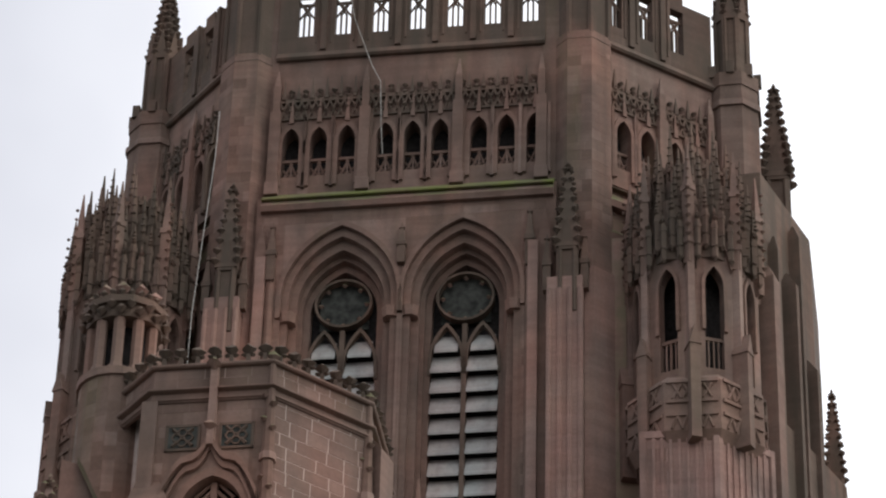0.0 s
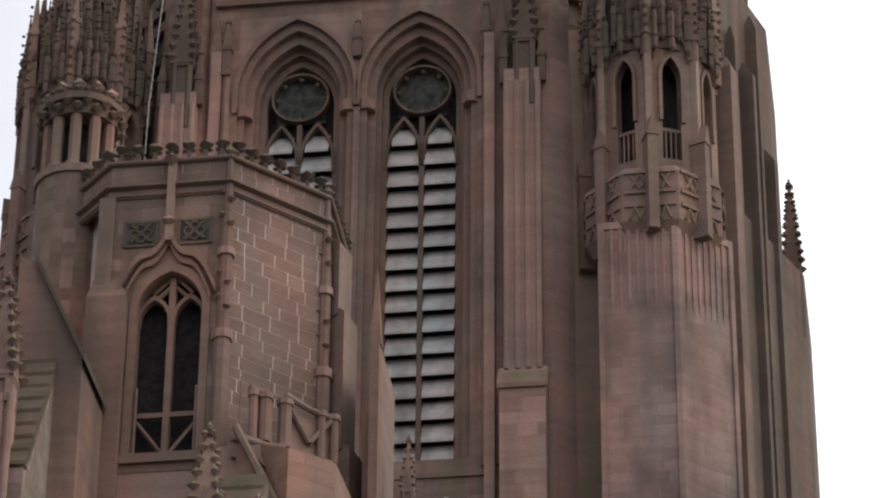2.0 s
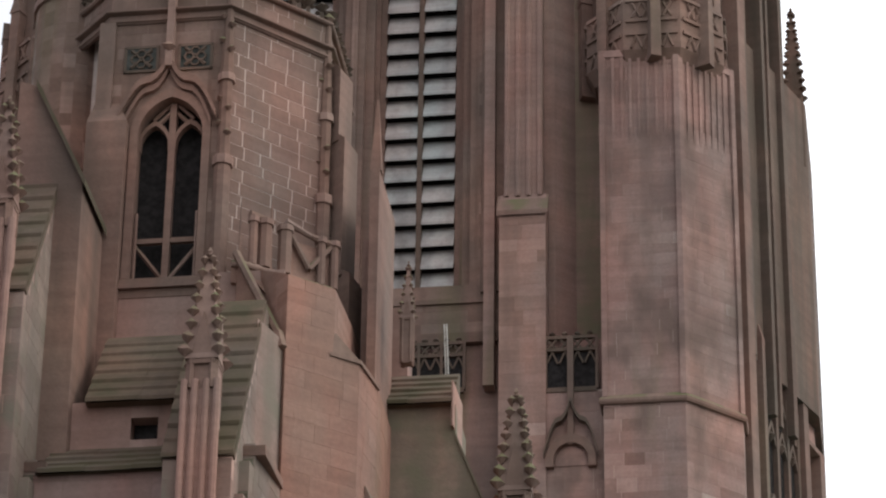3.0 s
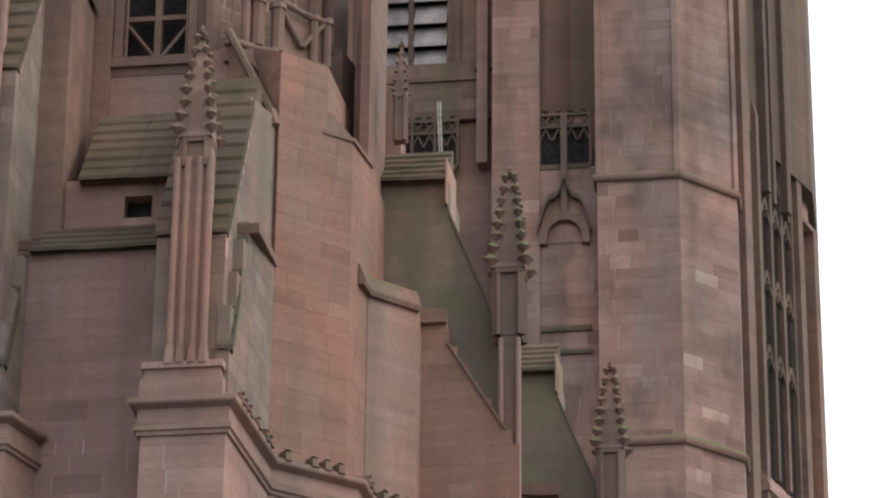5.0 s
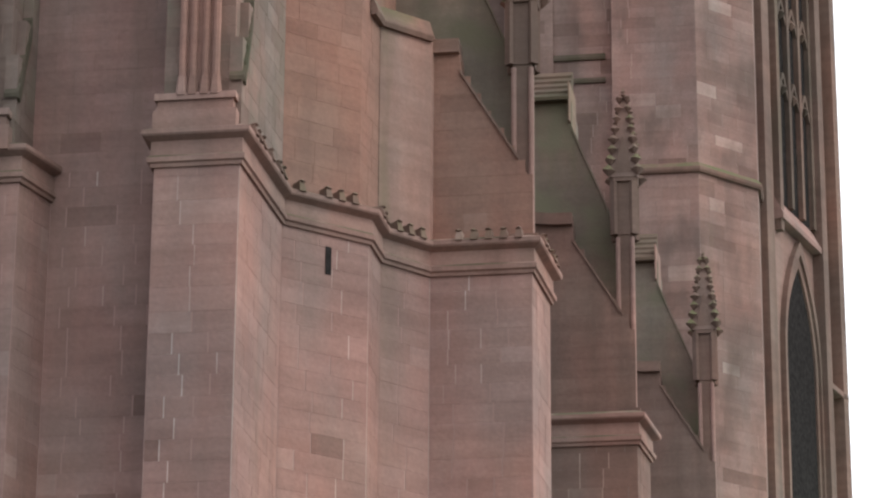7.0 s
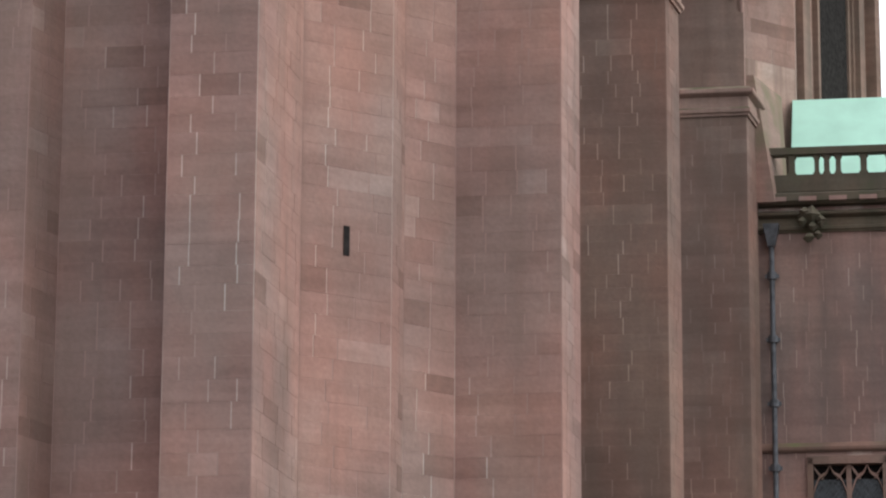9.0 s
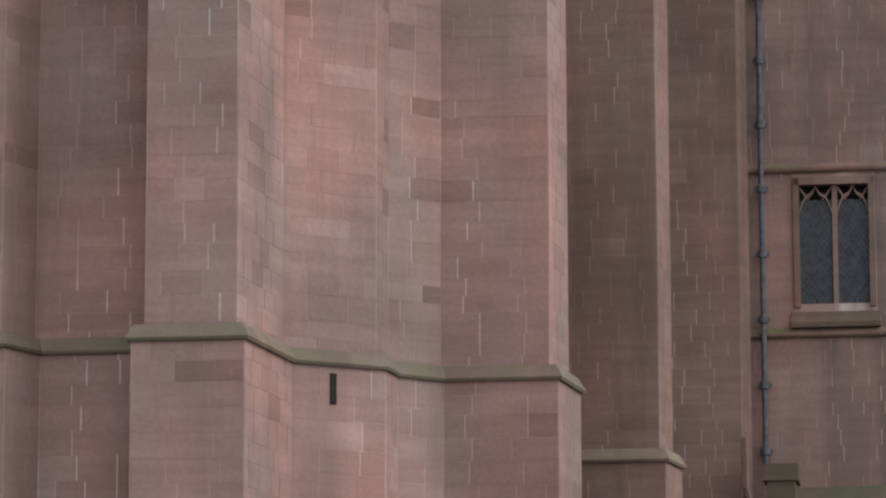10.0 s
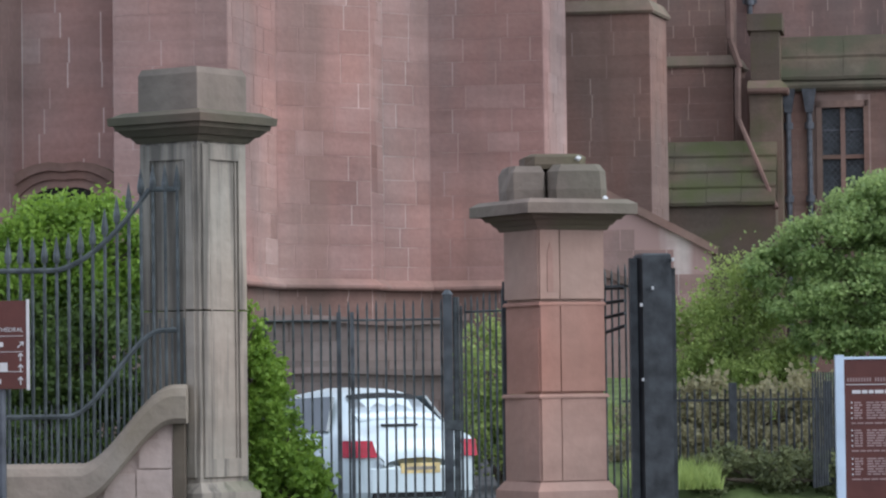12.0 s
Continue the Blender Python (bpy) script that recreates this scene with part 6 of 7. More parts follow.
# dark sheet as the shade behind the tracery
part("window_back", Mesh().box(-4.1, -1.95, CV + 0.4, CV + 0.45, 17.9, 21.7), M_DARK, chapel)
part("sloping_sill", Mesh().across([(CV - 0.25, 17.15), (CV - 0.25, 17.3), (CV + 0.2, 17.95), (CV + 0.2, 17.15)], -4.4, -1.65), M_MOSSY, chapel)
string_course(chapel, [(-5.9, CV), (14, CV)], 22.05, 0.35, 0.16, M_TRIM, "string_course")
string_course(chapel, [(-5.9, CV), (14, CV)], 16.85, 0.35, 0.18, M_TRIM, "string_course")

# downpipe
pipe = thing("downpipe", (-5.25, 107.7, 12.6), CATH, label="dark cast iron downpipe with collars on the wing wall", category="drainpipe")
part("tube", Mesh().bar((-5.25, 107.7, 12.4), (-5.25, 107.7, 28.9), 0.085, 10), M_LEAD, pipe)
part("hopper", Mesh().prism(ngon(-5.25, 107.65, 0.16, 4, 45), 28.6, 29.3, ngon(-5.25, 107.65, 0.36, 4, 45)), M_LEAD, pipe)
for i in range(8):
    z = 13.2 + i * 2.05
    part("collar", Mesh().bar((-5.25, 107.7, z), (-5.25, 107.7, z + 0.22), 0.15, 10).box(-5.47, -5.03, 107.7, 107.8, z + 0.05, z + 0.17), M_LEAD, pipe)

# lower range with mossy roof and small mullioned window
lower = thing("lower_range", (0.0, 106.5, 0.5), CATH, label="low sandstone range with mossy roof and mullioned window", category="church building")
LV = 106.0
m = Mesh().box(-6.6, -3.15, LV + 0.02, LV + 1.5, 0.5, 10.8).box(-1.72, 14, LV, LV + 1.5, 0.5, 10.8).box(-3.15, -1.72, LV, LV + 1.5, 0.5, 7.0).box(-3.15, -1.72, LV, LV + 1.5, 9.95, 10.8)
w = part("wall", m, M_MORTAR_DARK, lower)
skin = Mesh()
ashlar(skin, (-5.3, LV), (4.0, LV), 0.5, 10.5, 0.45, 0.95, [(2.05, 3.7, 6.85, 10.1)], 0.014, 0.005, 721)
part("ashlar_facing", skin, M_DULL, w, kind="stuff")
slab_roof(lower, -4.6, 12.0, LV - 0.1, 10.75, LV + 0.9, 12.1, 2, M_DARKMOSS)
string_course(lower, [(-4.6, LV), (12.0, LV)], 10.35, 0.45, 0.22, M_DARKMOSS, "mossy_gutter")
for u in (-2.42,):
    fr = part("window_frame", Mesh().box(-3.22, -3.05, LV - 0.06, LV + 0.4, 6.9, 10.05).box(-1.80, -1.65, LV - 0.06, LV + 0.4, 6.9, 10.05).box(-3.22, -1.65, LV - 0.06, LV + 0.4, 9.85, 10.05).box(-2.5, -2.36, LV + 0.02, LV + 0.35, 6.9, 9.9).box(-3.1, -1.75, LV + 0.03, LV + 0.35, 8.3, 8.42), M_TRIM, lower)
    for u0, u1 in ((-3.05, -2.5), (-2.36, -1.80)):
        leaded(u0, u1, 7.0, 8.3, LV + 0.25, fr, 0.14)
        leaded(u0, u1, 8.42, 9.85, LV + 0.25, fr, 0.14)
        part("glazing_bar", Mesh().box(u0, u1, LV + 0.18, LV + 0.24, 9.15, 9.21), M_LEAD, fr)
part("window_sill", Mesh().box(-3.3, -1.55, LV - 0.25, LV + 0.2, 6.55, 6.9), M_TRIM, lower)
# dark sheet as the shade of the room behind the panes
part("dark_room", Mesh().box(-3.1, -1.75, LV + 0.8, LV + 0.85, 6.9, 9.95), M_DARK, lower)
m = Mesh().box(-5.1, -4.25, LV - 1.3, LV + 0.5, 10.4, 12.1).box(-5.2, -4.15, LV - 1.4, LV + 0.5, 12.1, 12.6).box(-5.15, -4.2, LV - 1.35, LV + 0.5, 0.5, 10.5)
part("end_pier", m, M_DAMP, lower)
string_course(lower, [(-5.2, LV - 1.4), (-4.15, LV - 1.4), (-4.15, LV)], 10.2, 0.4, 0.16, M_TRIM, "string_course")
m = Mesh().across([(LV - 3.2, 0.5), (LV - 3.2, 6.9), (LV - 1.3, 8.7), (LV, 8.7), (LV, 0.5)], -8.4, -4.35)
part("offset_wall", m, M_DAMP, lower)
slab_roof(lower, -8.4, -4.35, LV - 3.3, 6.85, LV - 1.3, 8.8, 4, M_MOSSROOF, "mossy_offset")
part("raking_coping", Mesh().bar((-5.72, LV - 1.4, 13.4), (-5.70, LV - 1.4, 11.85), 0.13, 6).bar((-5.70, LV - 1.4, 11.85), (-5.42, LV - 1.4, 11.0), 0.10, 6).bar((-5.48, LV - 1.4, 11.0), (-5.50, LV - 1.4, 9.5), 0.10, 6).bar((-5.50, LV - 1.4, 9.5), (-4.31, LV - 3.25, 6.68), 0.07, 6), M_DULL, lower)
for u in (-4.05, -3.42):
    p2 = thing("downpipe", (u, LV - 0.2, 2.0), CATH, label="dark lead downpipe with hopper on the low range", category="drainpipe", group="downpipes on the low range")
    part("tube", Mesh().bar((u, LV - 0.2, 2.0), (u, LV - 0.2, 9.9), 0.085, 10), M_LEAD, p2)
    part("hopper", Mesh().prism(ngon(u, LV - 0.22, 0.15, 4, 45), 9.7, 10.4, ngon(u, LV - 0.22, 0.30, 4, 45)), M_LEAD, p2)
    for z in (4.5, 7.0, 9.2):
        part("collar", Mesh().bar((u, LV - 0.2, z), (u, LV - 0.2, z + 0.2), 0.14, 10), M_LEAD, p2)

# arched doorway in the recess of the transept
m = Mesh()
for h0, h1, d in ((1.35, 1.55, -0.30), (1.15, 1.35, -0.2), (0.95, 1.15, -0.12)):
    arch_band(m, -16.85, h0, h1, 4.85, 4.85 + 0.80 * h0, 4.85 + 0.80 * h1, 1.0, 67.68 + d, 67.8, 8)
part("door_arch", m, M_TRIM, transept, "moulded arch of a recessed doorway")
# doorway's shade painted as a dark panel on the wall
m = Mesh()
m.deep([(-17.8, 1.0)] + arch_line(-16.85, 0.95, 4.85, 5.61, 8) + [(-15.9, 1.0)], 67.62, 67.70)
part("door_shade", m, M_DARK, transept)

# ---- gate piers ----
def turned(cx, cy, s, deg):
    """A square of side s about (cx, cy), turned by deg, counter-clockwise."""
    return ngon(cx, cy, s / math.sqrt(2), 4, 45 + deg)


P1 = (-1.885, 27.415)
A1 = -36.0


def face_pair(c, s, deg, build, parent, name, mat, label=""):
    """Puts one piece on each of the two faces that look at the road."""
    sq = turned(c[0], c[1], s, deg)
    low = min(range(4), key=lambda i: sq[i][1])
    for p, q in ((sq[low - 1], sq[low]), (sq[low], sq[(low + 1) % 4])):
        w = math.hypot(q[0] - p[0], q[1] - p[1])
        m = Mesh()
        build(m, w)
        part(name, m.placed(p, q), mat, parent, label)


grey_pier = thing("gate_pier", (P1[0], P1[1], 0.45), 0, label="tall grey sandstone gate pier with sunk panels and moulded cap", category="gate pier")
part("plinth", Mesh().prism(turned(*P1, 0.72, A1), 0.35, 0.80).prism(turned(*P1, 0.72, A1), 0.80, 0.88, turned(*P1, 0.60, A1)), M_PIER, grey_pier)
for z0, z1 in ((0.86, 2.205), (2.215, 3.56)):
    part("shaft_block", Mesh().prism(turned(*P1, 0.585, A1), z0, z1), M_PIER, grey_pier)


PW = 0.585
for a0, a1, z0, z1, out in ((0.035, 0.115, 0.92, 2.20, 0.022), (PW - 0.115, PW - 0.035, 0.92, 2.20, 0.022), (0.035, 0.115, 2.22, 3.50, 0.022), (PW - 0.115, PW - 0.035, 2.22, 3.50, 0.022),
                            (0.115, PW - 0.115, 0.92, 1.06, 0.022), (0.115, PW - 0.115, 3.38, 3.50, 0.022), (0.13, 0.15, 1.06, 3.38, 0.012), (PW - 0.15, PW - 0.13, 1.06, 3.38, 0.012)):
    face_pair(P1, PW, A1, lambda m, w: m.box(a0, a1, -out, 0.02, z0, z1), grey_pier, "panel_moulding", M_PIER)
for z0, z1, s0, s1 in ((3.52, 3.57, 0.62, 0.70), (3.57, 3.62, 0.74, 0.84), (3.62, 3.66, 0.86, 0.88), (3.66, 3.72, 0.94, 0.95), (3.72, 3.76, 0.93, 0.78)):
    part("cap_moulding", Mesh().prism(turned(*P1, s0, A1), z0, z1, turned(*P1, s1, A1)), M_DARKMOSS if z0 > 3.5 else M_CAP, grey_pier)
part("cap_block", Mesh().prism(turned(*P1, 0.60, A1), 3.74, 4.05).prism(turned(*P1, 0.60, A1), 4.05, 4.10, turned(*P1, 0.56, A1)), M_CAP, grey_pier)

P2, A2 = (0.93, 27.40), 27.0
red_pier = thing("gate_pier", (P2[0], P2[1], 0.45), 0, label="repaired red sandstone gate pier with weathered grey cap", category="gate pier")
part("plinth", Mesh().prism(turned(*P2, 0.70, A2), 0.35, 0.78).prism(turned(*P2, 0.70, A2), 0.78, 0.85, turned(*P2, 0.60, A2)), M_PIER_RED, red_pier)
sq = turned(*P2, 0.55, A2)
low = min(range(4), key=lambda i: sq[i][1])
LEFT, RIGHT = (sq[low - 1], sq[low]), (sq[low], sq[(low + 1) % 4])
for z0, z1, tone, side in ((0.84, 1.52, M_PIER_RED, 0.60), (1.53, 2.235, M_PIER_FRESH, 0.575), (2.245, 2.84, M_PIER_PALE, 0.56)):
    part("shaft_block", Mesh().prism(turned(*P2, side - 0.02, A2), z0, z1), tone, red_pier)
    # corner strip and sunk panel on the broad face
    for a0, a1, out in ((-0.012, 0.157, 0.030), (0.168, 0.555, 0.026)):
        part("raised_panel", Mesh().box(a0, a1, -out, 0.02, z0 + 0.02, z1 - 0.025).placed(*RIGHT), tone, red_pier)
    part("raised_panel", Mesh().box(0.30 if z0 < 2.0 else 0.02, 0.56, -0.028, 0.02, z0 + 0.02, z1 - (0.20 if z0 > 1.5 and z0 < 2 else 0.025)).placed(*LEFT), tone, red_pier)
    part("collar", Mesh().prism(turned(*P2, side + 0.02, A2), z1 - 0.022, z1 - 0.008).prism(turned(*P2, side + 0.02, A2), z1 - 0.008, z1 + 0.008, turned(*P2, side, A2)), tone, red_pier)
m = Mesh().deep([(0.05, 2.32), (0.05, 2.62), (0.075, 2.70), (0.10, 2.62), (0.10, 2.32)], -0.036, 0.0)
part("sunk_lancet", m.placed(*RIGHT), M_PIER_RED, red_pier)
for z0, z1, s0, s1 in ((2.80, 2.84, 0.62, 0.66), (2.84, 2.88, 0.68, 0.74), (2.88, 2.92, 0.78, 0.84), (2.92, 3.0, 0.97, 0.97), (3.0, 3.035, 0.97, 0.86)):
    part("cap_moulding", Mesh().prism(turned(*P2, s0, A2), z0, z1, turned(*P2, s1, A2)), M_CAP if z0 > 2.9 else M_DAMP, red_pier)
rnd = random.Random(8)


def worn_stone(cx, cy, w, d, z0, z1, turn):
    """A squared block with rubbed corners and a crowned top."""
    c, s = math.cos(radians(turn)), math.sin(radians(turn))
    def ring(k, j):
        pts = [(-w, -d * 0.7), (-w * 0.75, -d), (w * 0.75, -d), (w, -d * 0.7), (w, d * 0.7), (w * 0.75, d), (-w * 0.75, d), (-w, d * 0.7)]
        return [(cx + c * x * k - s * y * k + rnd.uniform(-j, j), cy + s * x * k + c * y * k + rnd.uniform(-j, j)) for x, y in pts]
    h = z1 - z0
    a, b, e, f = ring(0.97, 0.004), ring(1.0, 0.008), ring(0.97, 0.010), ring(0.80, 0.012)
    return Mesh().prism(a, z0, z0 + 0.3 * h, b).prism(b, z0 + 0.3 * h, z0 + 0.8 * h, e).prism(e, z0 + 0.8 * h, z1, f)


for dx, dy, w, z1 in ((-0.235, -0.02, 0.155, 3.30), (0.155, -0.02, 0.235, 3.31)):
    part("worn_top_stone", worn_stone(P2[0] + dx, P2[1] + dy, w, 0.30, 3.03, z1, 8), M_CAP, red_pier, "rough weathered top stone")
part("top_slab", worn_stone(P2[0] + 0.0, P2[1] + 0.06, 0.24, 0.24, 3.28, 3.40, 8), M_DAMP, red_pier, "dark broken top slab")
for x, y, z in ((1.13, 27.25, 3.36), (1.33, 27.15, 3.04)):
    part("stone_chip", Mesh().blob((x, y, z), 0.03, 0.8, 1), M_BIRD, red_pier)

# ---- dwarf wall with a sweeping scroll, and its railing ----
def sweep(x):
    """Height of the sweep between the flat run and the pier, 0 to 1."""
    f = min(1.0, max(0.0, (x + 2.74) / 0.74))
    return f * f * (3 - 2 * f)


RY = 27.06
dwarf = thing("boundary_wall", (-3.5, RY, 0.3), 0, label="low stone boundary wall with a scrolled grey coping", category="wall")
m = Mesh()
for i in range(3):
    x0 = -6.2 + i * 1.1
    m.box(x0 + 0.01, x0 + 1.09, RY - 0.20, RY + 0.2, 0.2, 0.86)
part("wall_block", m, M_PALE, dwarf)
xs = [-2.9 + 0.04 * i for i in range(25)]
m = Mesh()
for a, b in zip(xs, xs[1:]):
    m.deep([(a, 0.2), (a, 0.86 + 0.52 * sweep(a)), (b, 0.86 + 0.52 * sweep(b)), (b, 0.2)], RY - 0.18, RY + 0.18)
part("scroll_wall", m, M_PALE, dwarf, "cracked pink stone under the scroll")
m = Mesh()
xs = [-6.2, -5.0, -4.0, -3.2] + [-2.9 + 0.03 * i for i in range(34)]
prof = [(-0.27, -0.21), (-0.31, -0.17), (-0.31, 0.0), (-0.28, 0.06), (-0.20, 0.09), (0.20, 0.09), (0.28, 0.06), (0.31, 0.0), (0.28, -0.20)]
verts = [(x, RY + a, 0.95 + 0.60 * sweep(x) + b) for x in xs for a, b in prof]
k = len(prof)
faces = [(i * k + j, (i + 1) * k + j, (i + 1) * k + (j + 1) % k, i * k + (j + 1) % k) for i in range(len(xs) - 1) for j in range(k)]
m.add(verts, faces + [tuple(reversed(range(k))), tuple((len(xs) - 1) * k + j for j in range(k))])
part("scroll_coping", m, M_SCROLL, dwarf, "weathered grey-brown coping stone")
part("scroll_end", Mesh().box(-2.02, -1.93, RY - 0.20, RY + 0.2, 0.4, 1.36), M_DARKMOSS, dwarf, "dark damp joint stone")
for x0, x1, z0, z1 in ((-2.55, -2.31, 0.74, 0.96), (-2.30, -2.03, 0.74, 0.99), (-2.28, -2.03, 1.0, 1.22)):
    part("facing_stone", Mesh().box(x0, x1, RY - 0.205, RY - 0.1, z0, z1), M_PALE, dwarf)
part("base_course", Mesh().box(-6.2, -1.95, RY - 0.36, RY + 0.3, 0.2, 0.72), M_PIER, dwarf)

railing = thing("iron_railing", (-3.0, RY, 1.0), 0, label="old grey-green iron railing with spearheads on the wall", category="railing")


def rail_top(x):
    f = min(1.0, max(0.0, (x + 2.95) / 0.75))
    return 2.53 + 0.62 * f ** 1.7


def rail_low(x):
    f = min(1.0, max(0.0, (x + 2.85) / 0.75))
    return 1.40 + 0.66 * f * f * (3 - 2 * f)


for fn, name in ((rail_top, "top_rail"), (rail_low, "lower_rail")):
    m = Mesh()
    xs = [-6.2, -4.5, -3.4] + [-3.0 + 0.05 * i for i in range(21)]
    for a, b in zip(xs, xs[1:]):
        m.bar((a, RY, fn(a)), (b, RY, fn(b)), 0.022, 6)
    part(name, m, M_IRON, railing)
x = -6.1
i = 0
while x < -1.97:
    top = rail_top(x) + (0.17 if x < -2.2 else 0.10)
    low = 1.03 + 0.60 * sweep(x)
    m = Mesh().bar((x, RY, low), (x, RY, top - 0.08), 0.014, 6)
    m.bar((x, RY, top - 0.11), (x, RY, top - 0.06), 0.026, 6, 0.03).bar((x, RY, top - 0.06), (x, RY, top + 0.09), 0.030, 6, 0.003)
    part("bar", m, M_IRON, railing)
    s = x + 0.046
    part("dog_bar", Mesh().bar((s, RY, 1.03 + 0.60 * sweep(s)), (s, RY, rail_low(s) + 0.09), 0.011, 6, 0.006), M_IRON, railing)
    x += 0.0935
    i += 1

# ---- entrance gates ----
def gate_leaf(p, q, z0, z1, n, label, posts=()):
    g = thing("iron_gate", (p[0], p[1], z0), 0, label=label, category="gate")
    d = Vector((q[0] - p[0], q[1] - p[1], 0))
    for z in (z0 + 0.12, z0 + (z1 - z0) * 0.965):
        part("rail", Mesh().bar((*p, z), (*q, z), 0.009, 6), M_IRON, g)
    for i in range(n + 1):
        x, y = p[0] + d.x * i / n, p[1] + d.y * i / n
        top = z1 + 0.06 * i / n + 0.012 * math.sin(i * 2.3)
        part("bar", Mesh().bar((x, y, z0), (x, y, top), 0.0095, 6).bar((x, y, top), (x, y, top + 0.05), 0.0095, 6, 0.003), M_IRON, g)
    return g


g1 = gate_leaf((-1.36, 28.0), (0.12, 28.0), 0.35, 2.20, 20, "tall iron gate leaf with plain upright bars")
part("stile", Mesh().box(-0.79, -0.755, 27.96, 28.04, 0.3, 2.20), M_POST, g1)
part("brace_stile", Mesh().box(-0.68, -0.65, 27.97, 28.03, 0.3, 2.20), M_POST, g1)
part("meeting_post", Mesh().box(0.06, 0.135, 27.93, 28.0, 0.3, 2.33).prism(ngon(0.0975, 27.965, 0.052, 8), 2.33, 2.37, ngon(0.0975, 27.965, 0.02, 8)), M_POST, g1, "stout grey meeting post")
part("meeting_stile", Mesh().bar((0.165, 27.96, 0.3), (0.165, 27.96, 2.31), 0.026, 8), M_IRON, g1)
part("lock_bar", Mesh().bar((0.205, 27.95, 0.3), (0.205, 27.95, 2.24), 0.012, 6).box(0.06, 0.21, 27.92, 27.94, 1.25, 1.33), M_IRON, g1)
g2 = gate_leaf((0.24, 28.1), (0.58, 27.75), 0.35, 2.26, 7, "narrow iron gate leaf standing half open")
part("stile", Mesh().box(0.53, 0.58, 27.68, 27.74, 0.3, 2.42), M_BLACK, g2)
g3 = gate_leaf((1.30, 27.9), (1.56, 27.7), 0.35, 2.45, 5, "side gate of dark iron bars")
for k in range(4):
    part("scroll", Mesh().bar((1.32, 27.85, 2.0 + 0.12 * k), (1.5, 27.72, 2.06 + 0.1 * k), 0.014, 6), M_BLACK, g3)
post = thing("gate_post", (1.70, 27.3, 0.4), 0, label="thick black painted steel gate post with chipped paint", category="gate post")
part("post_body", Mesh().prism(turned(1.70, 27.35, 0.235, 14), 0.3, 2.60).prism(turned(1.70, 27.35, 0.235, 14), 2.60, 2.615, turned(1.70, 27.35, 0.20, 14)), M_BLACK, post)
part("hinge_plate", Mesh().box(1.52, 1.58, 27.3, 27.5, 0.4, 2.58).box(1.82, 1.875, 27.3, 27.5, 0.4, 2.5), M_BLACK, post)
for x, z in ((1.60, 2.2), (1.605, 1.62), (1.69, 2.33), (1.85, 2.55)):
    part("paint_chip", Mesh().box(x - 0.007, x + 0.009, 27.17, 27.30, z, z + 0.025), M_BIRD, post)

# ---- signs ----
def bars_of_text(sign, x, z, w, h, y, n, seed):
    rnd = random.Random(seed)
    a = x
    for i in range(n):
        b = min(x + w, a + rnd.uniform(0.06, 0.14))
        part("print_bar", Mesh().box(a, b, y - 0.006, y - 0.002, z, z + h), M_SIGNWHITE, sign)
        a = b + 0.02
        if a > x + w - 0.03:
            break


def letters(txt, x, y, z, size, parent, mat):
    cu = bpy.data.curves.new("lettering", "FONT")
    cu.body, cu.size, cu.extrude, cu.align_x = txt, size, 0.001, "RIGHT"
    tmp = bpy.data.objects.new("lettering", cu)
    scene.collection.objects.link(tmp)
    bpy.context.view_layer.update()
    me = bpy.data.meshes.new_from_object(tmp.evaluated_get(bpy.context.evaluated_depsgraph_get()))
    bpy.data.objects.remove(tmp)
    o = origin(parent)
    me.transform(Matrix.Translation((x - o.x, y - o.y, z - o.z)) @ Matrix.Rotation(radians(90), 4, "X"))
    me.materials.clear()
    me.materials.append(mat)
    ob = new("lettering", me)
    ob.parent = parent
    return ob


SY = 26.6
sign = thing("direction_sign", (-3.6, SY, 0.4), 0, label="brown direction sign with white print and arrows by the railing", category="sign")
part("panel", Mesh().box(-4.05, -3.105, SY, SY + 0.03, 1.62, 2.29), M_SIGN, sign)
part("edge", Mesh().box(-3.105, -3.085, SY - 0.005, SY + 0.035, 1.61, 2.30), M_SIGNWHITE, sign)
part("post", Mesh().bar((-3.3, SY + 0.06, 0.4), (-3.3, SY + 0.06, 2.2), 0.03, 8), M_LEAD, sign)
letters("CATHEDRAL", -3.13, SY - 0.004, 2.055, 0.045, sign, M_SIGNWHITE)
for z in (2.02, 1.90, 1.75):
    part("rule", Mesh().box(-4.02, -3.13, SY - 0.004, SY - 0.001, z, z + 0.004), M_SIGNWHITE, sign)
for z, turn in ((1.955, -45), (1.86, 0), (1.775, 0), (1.68, 0)):
    a = Mesh()
    for dx, dz, ex, ez in ((0, -0.03, 0, 0.03), (0, 0.03, -0.018, 0.008), (0, 0.03, 0.018, 0.008)):
        c, s = math.cos(radians(turn)), math.sin(radians(turn))
        a.bar((-3.15 + c * dx - s * dz, SY - 0.005, z + s * dx + c * dz), (-3.15 + c * ex - s * ez, SY - 0.005, z + s * ex + c * ez), 0.005, 4)
    part("arrow", a, M_SIGNWHITE, sign)
bars_of_text(sign, -3.5, 1.94, 0.24, 0.035, SY, 3, 1)
bars_of_text(sign, -3.5, 1.66, 0.20, 0.035, SY, 3, 2)
part("pictogram", Mesh().box(-3.31, -3.25, SY - 0.006, SY - 0.002, 1.75, 1.82), M_SIGNWHITE, sign)

NY = 26.6
board = thing("notice_board", (3.7, NY, 0.4), 0, label="dark red notice board with white print and pale edge", category="sign")
part("panel", Mesh().box(3.09, 4.3, NY, NY + 0.04, 0.35, 1.77), M_SIGN, board)
part("edge_post", Mesh().box(3.03, 3.095, NY - 0.02, NY + 0.06, 0.3, 1.80), M_SIGNEDGE, board)
